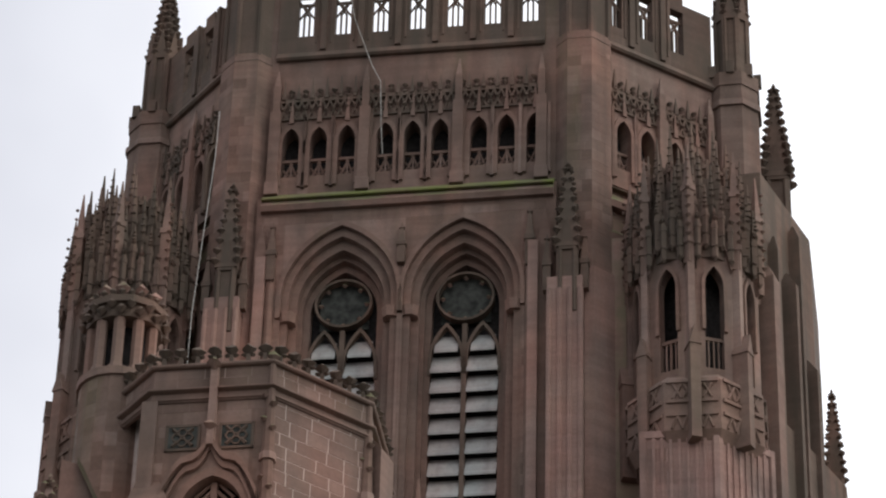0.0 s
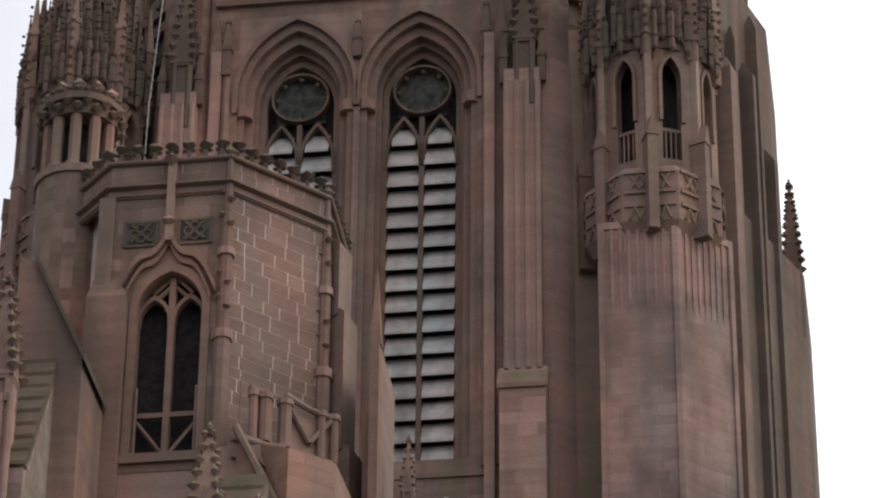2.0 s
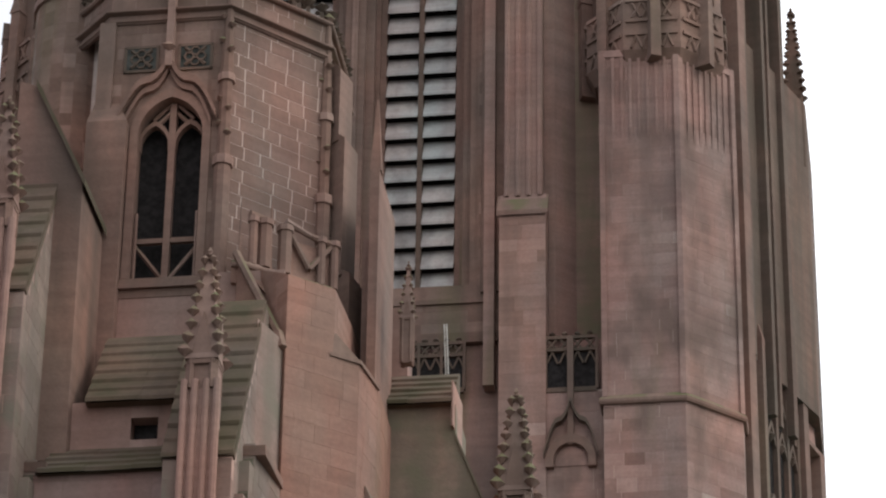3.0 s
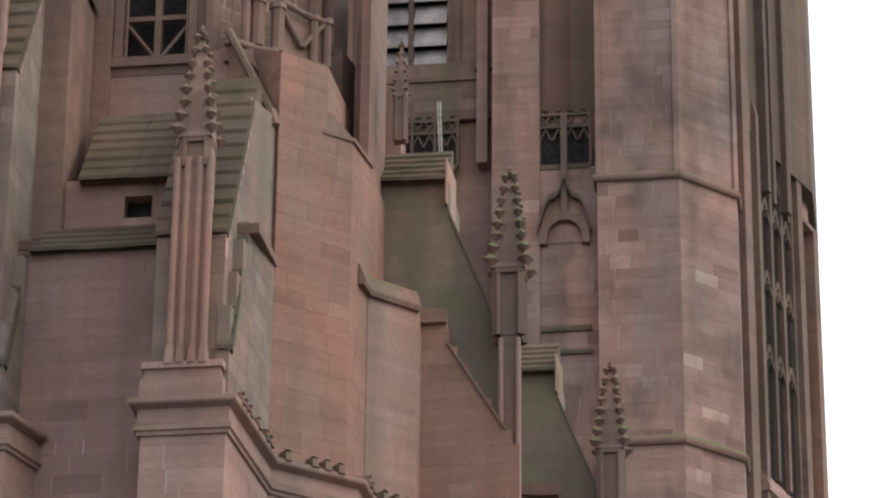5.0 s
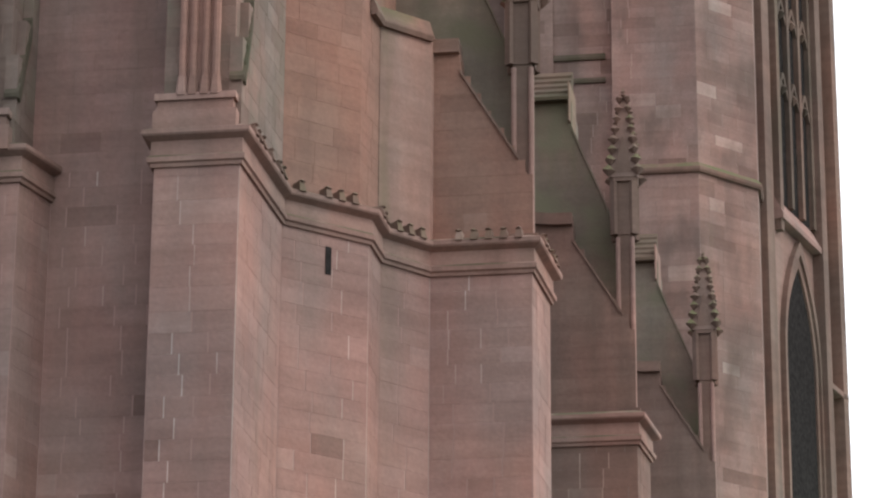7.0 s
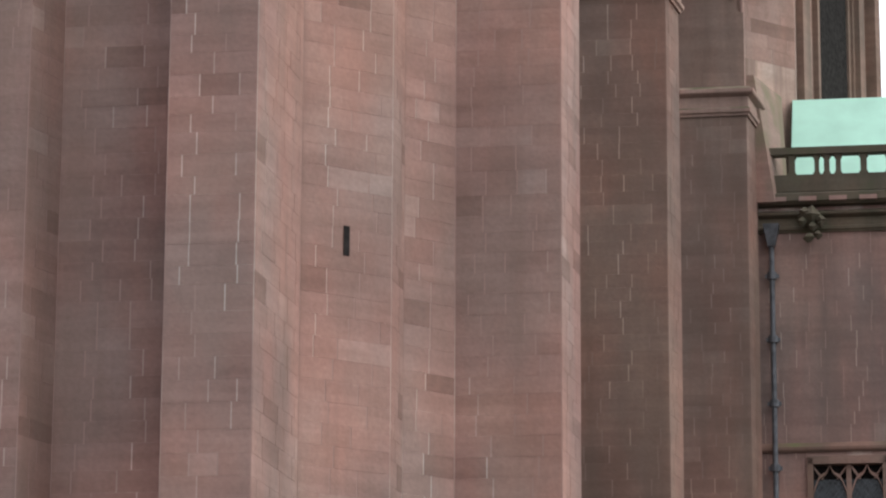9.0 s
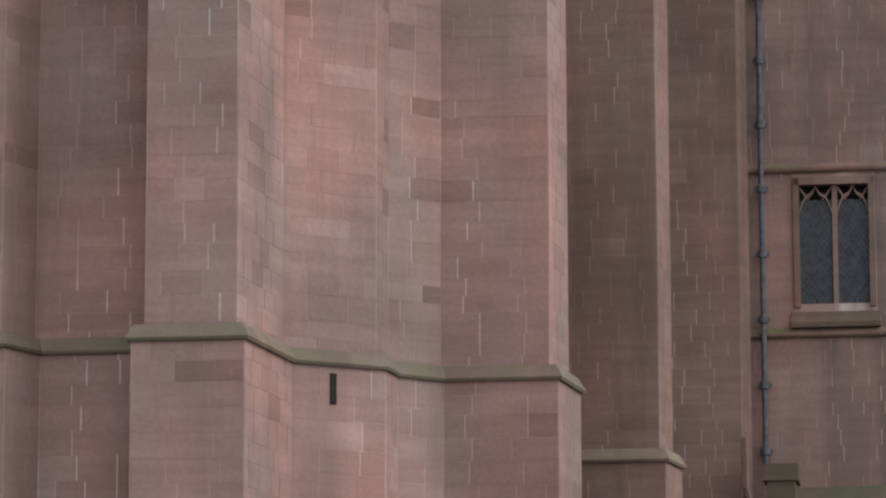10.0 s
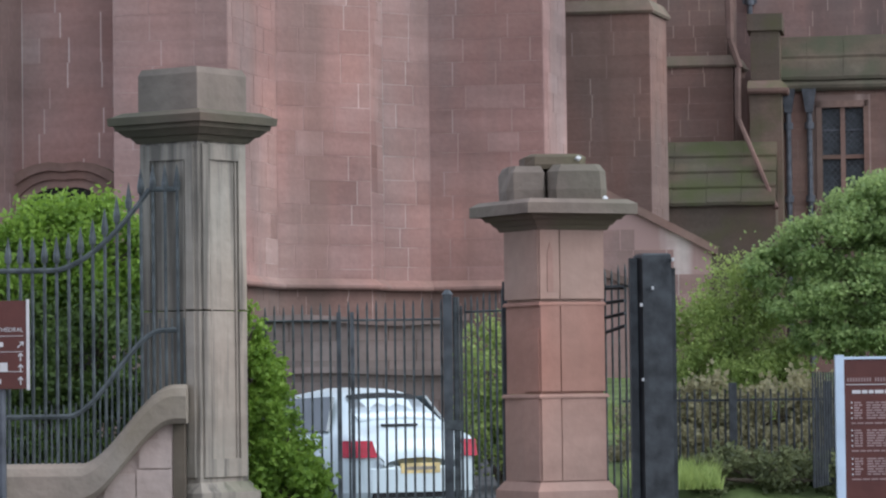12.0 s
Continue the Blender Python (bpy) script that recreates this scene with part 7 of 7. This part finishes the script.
part("top_edge", Mesh().box(3.09, 4.3, NY - 0.01, NY + 0.05, 1.765, 1.785), M_SIGNEDGE, board)
part("rule", Mesh().box(3.11, 4.2, NY - 0.004, NY - 0.001, 1.57, 1.576), M_SIGNWHITE, board)
rnd = random.Random(77)


def print_line(x, z, w, h, mat):
    """A line of small print: short words of uneven length."""
    a = x
    while a < x + w - 0.012:
        b = min(x + w, a + rnd.uniform(0.025, 0.075))
        part("print_bar", Mesh().box(a, b, NY - 0.005, NY - 0.001, z, z + h), mat, board)
        a = b + 0.010


for k in range(18):    # widely spaced heading
    if k != 9:
        part("print_bar", Mesh().box(3.12 + 0.021 * k, 3.132 + 0.021 * k, NY - 0.005, NY - 0.001, 1.595, 1.625), M_PRINT, board)
print_line(3.155, 1.505, 0.36, 0.026, M_SIGNWHITE)
for z in (1.43, 1.22, 1.005):
    for line in range(7):
        zz = z - line * 0.0195
        if line % 2 == 0:
            part("print_bar", Mesh().box(3.145, 3.156, NY - 0.005, NY - 0.001, zz, zz + 0.012), M_SIGNWHITE, board)
        print_line(3.168, zz, 0.062, 0.012, M_PRINT)
        print_line(3.262, zz, 0.30, 0.012, M_PRINT)
    print_line(3.145, z - 0.155, 0.40, 0.011, M_PRINT)

# ---- white car beyond the gate ----
def car(cx, cy, z, heading):
    c = thing("parked_car", (0, 0, 0), 0, label="silver-white hatchback parked beyond the gate, seen from behind", category="car")
    turn = Matrix.Rotation(radians(heading), 4, "Z")

    def mv(m):
        m.v = [tuple(Vector((cx, cy, z)) + turn @ Vector((p[0], p[1], p[2] * 1.12))) for p in m.v]
        return m

    # cross sections along the car: y (0 at the tail), half width, floor, waist, roof half width, roof
    secs = [(-0.03, 0.50, 0.44, 0.66, 0.44, 0.70), (0.0, 0.66, 0.34, 0.78, 0.56, 0.82), (0.06, 0.77, 0.28, 0.88, 0.62, 0.92), (0.16, 0.83, 0.25, 0.93, 0.64, 0.985), (0.32, 0.86, 0.23, 0.955, 0.63, 1.02),
            (0.48, 0.87, 0.22, 0.96, 0.61, 1.08), (0.66, 0.875, 0.22, 0.96, 0.575, 1.20), (0.84, 0.88, 0.22, 0.96, 0.545, 1.31), (1.02, 0.88, 0.22, 0.96, 0.53, 1.385), (1.3, 0.88, 0.22, 0.955, 0.53, 1.425), (1.8, 0.88, 0.22, 0.95, 0.535, 1.435),
            (2.4, 0.88, 0.22, 0.94, 0.53, 1.38), (2.9, 0.88, 0.22, 0.92, 0.56, 1.20), (3.35, 0.87, 0.22, 0.90, 0.66, 0.98), (4.0, 0.82, 0.25, 0.80, 0.62, 0.84), (4.25, 0.66, 0.35, 0.66, 0.5, 0.68)]
    m = Mesh()
    rings = []
    for y, hw, zf, zw, rw, zr in secs:
        half = [(hw * 0.86, zf), (hw * 0.96, zf + 0.05), (hw, zf + 0.16), (hw * 1.005, (zf + zw) / 2 + 0.05), (hw * 0.985, zw - 0.04), (hw * 0.955, zw), (hw * 0.35 + rw * 0.65, zw + (zr - zw) * 0.55), (rw + 0.03, zr - 0.07), (rw * 0.88, zr - 0.02), (rw * 0.5, zr + 0.012), (0, zr + 0.02)]
        rings.append([(x, y, zz) for x, zz in half] + [(-x, y, zz) for x, zz in reversed(half[:-1])])
    n = len(rings[0])
    for r in rings:
        m.v += r
    for i in range(len(rings) - 1):
        m.f += [(i * n + j, i * n + (j + 1) % n, (i + 1) * n + (j + 1) % n, (i + 1) * n + j) for j in range(n)]
    m.f += [tuple(range(n)), tuple(reversed(range((len(rings) - 1) * n, len(rings) * n)))]
    body = part("body", mv(m), M_CAR, c, smooth=True)
    def slope(x, f):    # a point on the rear slope, f from the lid up to the roof
        return (x * (1 - 0.12 * f), 0.50 + 0.47 * f, 1.112 + 0.275 * f - 0.03 * (x / 0.55) ** 2)
    def quad(x0, x1, f0, f1, lift):
        lo = [slope(x0 + (x1 - x0) * k / 8, f0) for k in range(9)]
        hi = [slope(x0 + (x1 - x0) * k / 8, f1) for k in range(9)]
        v = [(x, y - lift * 0.5, zz + lift) for x, y, zz in lo + hi] + [(x, y + 0.02, zz - 0.03) for x, y, zz in lo + hi]
        fs = [(k, k + 1, 10 + k, 9 + k) for k in range(8)] + [(18 + k, 19 + k, 1 + k, k) for k in range(8)] + [(9 + k, 10 + k, 28 + k, 27 + k) for k in range(8)]
        return Mesh().add(v, fs)
    part("rear_window", mv(quad(-0.52, 0.52, 0.02, 0.86, 0.012)), M_CARGLASS, c, "sky-reflecting sloping rear window", smooth=True)
    part("window_shade", mv(quad(-0.50, 0.50, 0.80, 0.98, 0.016)), M_RUBBER, c, "dark band above the rear window")
    part("brake_lamp", mv(Mesh().box(-0.30, 0.16, 0.30, 0.36, 1.045, 1.068)), M_RUBBER, c, "dark high brake lamp")
    for s in (-1, 1):
        part("tail_lamp", mv(Mesh().prism([(s * 0.56, -0.05), (s * 0.80, 0.0), (s * 0.90, 0.24), (s * 0.60, 0.20)][::s], 0.725, 0.90, [(s * 0.61, -0.01), (s * 0.80, 0.05), (s * 0.885, 0.30), (s * 0.62, 0.24)][::s])), M_LAMP_RED, c, "red tail lamp")
        part("side_window", mv(Mesh().add([(s * 0.845, 0.7, 1.0), (s * 0.855, 2.7, 0.97), (s * 0.645, 2.4, 1.33), (s * 0.64, 0.95, 1.36), (s * 0.80, 0.7, 1.0), (s * 0.80, 2.7, 0.97), (s * 0.60, 2.4, 1.33), (s * 0.60, 0.95, 1.36)], [(0, 1, 2, 3), (4, 5, 6, 7), (0, 4, 7, 3), (1, 5, 6, 2), (3, 2, 6, 7)])), M_SIDEGLASS, c)
        for y in (0.75, 3.35):
            wheel = part("wheel", mv(Mesh().bar((s * 0.68, y, 0.31), (s * 0.89, y, 0.31), 0.31, 20)), M_RUBBER, c)
            part("rim", mv(Mesh().bar((s * 0.86, y, 0.31), (s * 0.90, y, 0.31), 0.20, 12)), M_LEAD, wheel)
    part("number_plate", mv(Mesh().box(-0.26, 0.26, -0.062, -0.03, 0.555, 0.66)), M_PLATE, c, "yellow rear plate")
    part("plate_bar", mv(Mesh().box(-0.20, 0.20, -0.066, -0.062, 0.59, 0.625)), M_PIER, c)
    part("tailgate", mv(Mesh().prism([(-0.60, 0.06), (-0.42, -0.012), (0.42, -0.012), (0.60, 0.06), (0.55, 0.16), (-0.55, 0.16)], 0.675, 0.80, [(-0.60, 0.09), (-0.42, 0.018), (0.42, 0.018), (0.60, 0.09), (0.55, 0.18), (-0.55, 0.18)])), M_CAR, c)
    ends = [(-0.86, 0.30), (-0.80, 0.08), (-0.62, -0.02), (-0.30, -0.055), (0.30, -0.055), (0.62, -0.02), (0.80, 0.08), (0.86, 0.30)]
    part("bumper", mv(Mesh().prism(ends, 0.36, 0.60).prism(ends, 0.60, 0.665, [(x * 0.97, y + 0.05) for x, y in ends])), M_CAR, c)
    part("bumper_seam", mv(Mesh().box(-0.60, 0.60, -0.03, 0.1, 0.30, 0.36)), M_RUBBER, c)
    return c


car(-0.22, 41.0, -0.03, 29.0)

# ---- plants ----
def leaf_material(name, dark, light):
    m, n, l, b = material(name, 0.55)
    g = n.new("ShaderNodeNewGeometry")
    col = ramp(n, l, g.outputs["Random Per Island"], [(0.0, dark), (0.6, tuple((a + c) / 2 for a, c in zip(dark, light))), (1.0, light)])
    big = ramp(n, l, blotch(n, l, g.outputs["Position"], 2.2, 3), [(0.35, (0.75, 0.78, 0.75)), (0.65, (1.15, 1.12, 1.05))])
    l.new(mixed(n, l, col, big, 0.8, "MULTIPLY"), b.inputs["Base Color"])
    t = n.new("ShaderNodeBsdfTranslucent")
    t.inputs["Color"].default_value = (*[c * 1.1 for c in light], 1)
    mx = n.new("ShaderNodeMixShader")
    mx.inputs[0].default_value = 0.4
    l.new(b.outputs[0], mx.inputs[1])
    l.new(t.outputs[0], mx.inputs[2])
    l.new(mx.outputs[0], n["Material Output"].inputs["Surface"])
    return m


M_LEAF_BRIGHT = leaf_material("bright_hedge_leaves", (0.09, 0.17, 0.02), (0.30, 0.44, 0.07))
M_LEAF_DARK = leaf_material("dark_bush_leaves", (0.12, 0.19, 0.065), (0.38, 0.48, 0.18))
M_LEAF_MID = leaf_material("mixed_scrub_leaves", (0.14, 0.20, 0.055), (0.40, 0.48, 0.15))
M_LEAF_IVY = leaf_material("dark_ivy_leaves", (0.07, 0.085, 0.04), (0.20, 0.22, 0.10))
# darker copy of the hedge leaves, with the shade put into the colour
M_LEAF_SHADE = leaf_material("shaded_hedge_leaves", (0.045, 0.085, 0.022), (0.15, 0.22, 0.06))
M_LEAF_DRY = leaf_material("dry_brush_leaves", (0.14, 0.13, 0.075), (0.36, 0.33, 0.19))
M_BARK = plain("grey_brown_bark", (0.09, 0.07, 0.05), 0.9, 0.0, 0.3, 10)


def leaf(m, p, size, rnd, up=0.4):
    """A small pointed leaf, folded along its rib."""
    d = Vector((rnd.gauss(0, 1), rnd.gauss(0, 1), rnd.gauss(up, 0.8))).normalized()
    s = d.cross(Vector((rnd.gauss(0, 1), rnd.gauss(0, 1), rnd.gauss(0, 1)))).normalized()
    n = d.cross(s)
    p = Vector(p)
    a, b = p + d * size, p + d * size * 0.45 + n * size * 0.10
    m.add([tuple(p), tuple(b + s * size * 0.32), tuple(a), tuple(b - s * size * 0.32)], [(0, 1, 2), (0, 2, 3)])


def bush(name, base, clumps, count, size, mat, label, category="bush", seed=1):
    """Branches that fork into clumps; the leaves crowd at the clumps' outsides, with gaps between."""
    t = thing(name, base, 0, label=label, category=category)
    rnd = random.Random(seed)
    br = Mesh()
    for cx, cy, cz, r, h in clumps:
        mid = ((base[0] + cx) / 2 + rnd.uniform(-0.1, 0.1), (base[1] + cy) / 2, base[2] + (cz - base[2]) * 0.55)
        br.bar(base, mid, 0.045, 6, 0.03).bar(mid, (cx, cy, cz), 0.03, 6, 0.012)
        for k in range(5):
            a = rnd.uniform(0, 6.28)
            br.bar((cx, cy, cz - h * 0.3), (cx + r * 0.8 * math.cos(a), cy + r * 0.8 * math.sin(a), cz + rnd.uniform(-0.3, 0.8) * h), 0.014, 5, 0.005)
    part("branch_work", br, M_BARK, t)
    lv = Mesh()
    total = sum(c[3] ** 2 for c in clumps)
    for cx, cy, cz, r, h in clumps:
        sprigs = [(rnd.gauss(0, 1), rnd.gauss(0, 1), rnd.gauss(0, 1)) for _ in range(26)]
        for i in range(int(count * r * r / total)):
            g = rnd.choice(sprigs)
            d = Vector(g).normalized() * (0.62 + 0.42 * rnd.random() ** 0.6)
            j = Vector((rnd.gauss(0, 0.17), rnd.gauss(0, 0.17), rnd.gauss(0, 0.17)))
            q = d + j
            leaf(lv, (cx + q.x * r, cy + q.y * r, cz + q.z * h), size * rnd.uniform(0.6, 1.3), rnd)
    part("leaves", lv, mat, t, kind="stuff")
    return t


bush("hedge_shrub", (-3.0, 29.2, 0.5), [(-3.65, 29.0, 2.55, 0.42, 0.42), (-3.2, 29.2, 2.78, 0.40, 0.40), (-2.75, 29.1, 2.72, 0.38, 0.42), (-2.4, 29.3, 2.5, 0.35, 0.5), (-4.2, 29.1, 2.2, 0.5, 0.6), (-3.0, 29.4, 2.3, 0.5, 0.4)], 30000, 0.06, M_LEAF_BRIGHT, "bright green shrub growing behind the iron railing", seed=5)
# lower hedge clumps, split off so darker leaves can paint the shade there
bush("shaded_hedge_foot", (-2.9, 28.8, 0.5), [(-3.4, 28.7, 1.85, 0.5, 0.45), (-2.8, 28.8, 1.85, 0.5, 0.45), (-2.35, 28.8, 1.7, 0.36, 0.55), (-3.3, 28.6, 1.2, 0.5, 0.5), (-2.6, 28.7, 1.15, 0.45, 0.5), (-3.9, 28.7, 1.5, 0.5, 0.6)], 24000, 0.06, M_LEAF_SHADE, "lower half of the railing shrub, its leaves darkened as shade", seed=16)
bush("hedge_shrub", (-1.25, 27.85, 0.3), [(-1.50, 27.9, 2.0, 0.14, 0.26), (-1.43, 27.85, 1.68, 0.19, 0.24), (-1.33, 27.8, 1.38, 0.21, 0.22), (-1.22, 27.8, 1.08, 0.24, 0.24), (-1.16, 27.8, 0.80, 0.27, 0.24), (-1.16, 27.8, 0.55, 0.28, 0.26), (-1.4, 27.85, 0.9, 0.26, 0.4)], 22000, 0.055, M_LEAF_BRIGHT, "bright green shrub spilling from behind the gate pier", seed=6)
bush("dark_bush", (8.2, 50.5, 0.7), [(4.9, 50.4, 3.2, 0.47, 0.29), (5.6, 50.2, 3.6, 0.62, 0.36), (6.2, 50.4, 3.9, 0.66, 0.36), (6.9, 50.5, 4.2, 0.76, 0.43), (5.3, 50.0, 2.75, 0.57, 0.29), (6.0, 50.1, 2.9, 0.66, 0.36), (6.8, 50.2, 3.1, 0.76, 0.43), (5.6, 50.0, 2.2, 0.47, 0.25), (6.4, 50.1, 2.3, 0.66, 0.32), (7.6, 50.4, 3.4, 0.95, 0.65), (7.2, 50.3, 2.3, 0.66, 0.36)], 62000, 0.075, M_LEAF_DARK, "dark green bush on the grassy bank", seed=7)
bush("scrub_bush", (4.4, 50.8, 0.7), [(3.9, 50.8, 2.2, 0.55, 0.7), (4.3, 50.7, 2.6, 0.5, 0.8), (4.5, 50.5, 1.8, 0.55, 0.4), (5.0, 50.6, 1.75, 0.5, 0.4), (3.6, 50.6, 1.6, 0.35, 0.5), (4.8, 50.8, 2.8, 0.4, 0.5)], 22000, 0.065, M_LEAF_MID, "thin yellow-green scrub beside the ramp wall", seed=8)
bush("scrub_bush", (0.9, 50.0, 0.2), [(0.75, 49.8, 1.9, 0.4, 0.6), (1.1, 49.9, 1.4, 0.5, 0.6), (0.6, 49.7, 0.9, 0.4, 0.5), (1.2, 49.8, 0.8, 0.5, 0.5)], 8000, 0.085, M_LEAF_MID, "yellow-green scrub beyond the gate", seed=9)

bush("dry_brush", (3.6, 46.6, 0.6), [(2.8 + 0.42 * k, 46.4 + 0.2 * (k % 2), 1.05 + 0.1 * (k % 3), 0.42, 0.42) for k in range(9)] + [(2.7 + 0.42 * k, 45.9, 0.62 + 0.08 * (k % 2), 0.40, 0.30) for k in range(9)], 20000, 0.09, M_LEAF_DRY, "brown dry brush behind the park fence", seed=14)

bush("ground_ivy", (4.3, 44.5, 0.3), [(3.45 + 0.27 * k, 44.4 + 0.25 * (k % 3), 0.40 + 0.10 * (k % 2), 0.27, 0.26) for k in range(8)], 9000, 0.07, M_LEAF_IVY, "dark ivy creeping along the foot of the fence", "ivy", seed=15)

# grass bank and tufts
bank = Mesh()
nx, ny = 16, 8
for j in range(ny + 1):
    for i in range(nx + 1):
        x, y = 2.2 + 14.0 * i / nx, 43.0 + 19.0 * j / ny
        bank.v.append((x, y, -0.3 if j == 0 else 0.30 + 1.4 * min(1.0, j / 6) + 0.15 * noise.noise((x * 0.7, y * 0.7, 0))))
bank.f = [(j * (nx + 1) + i, j * (nx + 1) + i + 1, (j + 1) * (nx + 1) + i + 1, (j + 1) * (nx + 1) + i) for j in range(ny) for i in range(nx)]
me = bpy.data.meshes.new("grass_bank")
me.from_pydata(bank.v, [], bank.f)
me.materials.append(M_GRASS)
tagged(new("grass_bank", me), "rough grassy bank below the cathedral wall", "grass", kind="structure")
gr = Mesh()
rnd = random.Random(12)
for i in range(9000):
    x, y = (rnd.uniform(2.4, 3.5), rnd.uniform(43.1, 44.6)) if i < 2600 else (rnd.uniform(2.4, 9.5), rnd.uniform(46.5, 52))
    z = 0.28 + 1.4 * max(0.0, min(1.0, (y - 43) / 14.25))
    hgt = rnd.uniform(0.08, 0.30)
    a = rnd.uniform(0, 3.14)
    dx, dy = 0.012 * math.cos(a), 0.012 * math.sin(a)
    gr.add([(x - dx, y - dy, z), (x + dx, y + dy, z), (x + rnd.gauss(0, 0.06), y + rnd.gauss(0, 0.06), z + hgt)], [(0, 1, 2)])
me = bpy.data.meshes.new("grass_blades")
me.from_pydata(gr.v, [], gr.f)
me.materials.append(M_LEAF_MID)
tagged(new("grass_blades", me), "long rough grass on the bank", "grass", kind="stuff")

# ---- back fence on the bank ----
fence = thing("park_fence", (4.0, 45.2, 0.4), 0, label="dark iron fence of plain bars along the bank", category="fence")
for i in range(46):
    x = 2.45 + i * 0.098
    part("bar", Mesh().bar((x, 45.2, 0.35), (x, 45.2, 1.48 + (0.04 if i % 2 else 0)), 0.017, 5, 0.012), M_BLACK, fence)
for z in (0.5, 1.36):
    part("rail", Mesh().box(2.4, 7.2, 45.21, 45.235, z, z + 0.03), M_BLACK, fence)
for x in (3.82, 5.05):
    part("fence_post", Mesh().box(x - 0.05, x + 0.05, 45.12, 45.24, 0.2, 1.60), M_BLACK, fence)
corner = thing("park_fence", (4.95, 42.5, 0.4), 0, label="nearer return of the dark iron fence", category="fence")
for i in range(9):
    part("bar", Mesh().bar((4.62 + i * 0.055, 43.0 + i * 0.2, 0.3), (4.62 + i * 0.055, 43.0 + i * 0.2, 1.72), 0.016, 5, 0.012), M_BLACK, corner)

# ---- low retaining wall beyond the drive ----
retaining = thing("retaining_wall", (-1.5, 52.0, 0.2), 0, label="sooty brown rubble retaining wall with sagging ledges", category="wall")
part("wall_core", Mesh().box(-5.0, 0.5, 52.02, 52.5, -0.2, 2.60), M_DAMP, retaining)
skin = Mesh()
ashlar(skin, (-5.0, 52.0), (0.5, 52.0), 0.0, 2.56, 0.30, 0.62, (), 0.010, 0.005, 811)
part("rubble_facing", skin, M_SOOTY, retaining, kind="stuff")
for zl, sag, deep in ((2.60, 0.10, 0.14), (1.82, 0.06, 0.10)):
    m = Mesh()
    for i in range(11):
        a, b = -5.0 + 0.5 * i, -4.5 + 0.5 * i
        za, zb = (zl - sag * 0.5 * (1 + math.sin(2.0 * x + zl)) for x in (a, b))
        m.deep([(a, za), (a, za + 0.09), (b, zb + 0.09), (b, zb)], 52.0 - deep, 52.1)
    part("ledge", m, M_SOOTY, retaining)

# ---- ramp wall with pale chips on its coping ----
ramp_wall = thing("ramp_wall", (3.0, 57.5, 0.6), 0, label="pink sandstone ramp wall sloping down to the bank", category="wall")
m = Mesh().deep([(1.2, 0.5), (1.2, 5.0), (2.2, 5.0), (4.55, 3.75), (4.55, 0.5)], 57.5, 57.9)
w = part("wall_body", m, M_MORTAR, ramp_wall)
skin = Mesh()
ashlar(skin, (1.2, 57.5), (4.55, 57.5), 0.6, 4.9, 0.34, 0.7, (), 0.016, 0.005, 801, lambda a, z: z < 4.75 - max(0.0, a - 1.0) * 0.532)
part("ashlar_facing", skin, M_RED, w, kind="stuff")
part("coping", Mesh().deep([(1.15, 4.98), (1.15, 5.12), (2.22, 5.12), (4.65, 3.83), (4.65, 3.69), (2.2, 4.98)], 57.4, 58.0), M_TRIM, ramp_wall)
part("ledge", Mesh().deep([(1.2, 4.0), (1.2, 4.12), (4.0, 3.0), (4.0, 2.88)], 57.38, 57.6), M_TRIM, ramp_wall)
for x, z in ((2.35, 5.1), (2.66, 4.96)):
    part("stone_chip", Mesh().blob((x, 57.5, z), 0.05, 0.9, 2), M_BIRD, ramp_wall)
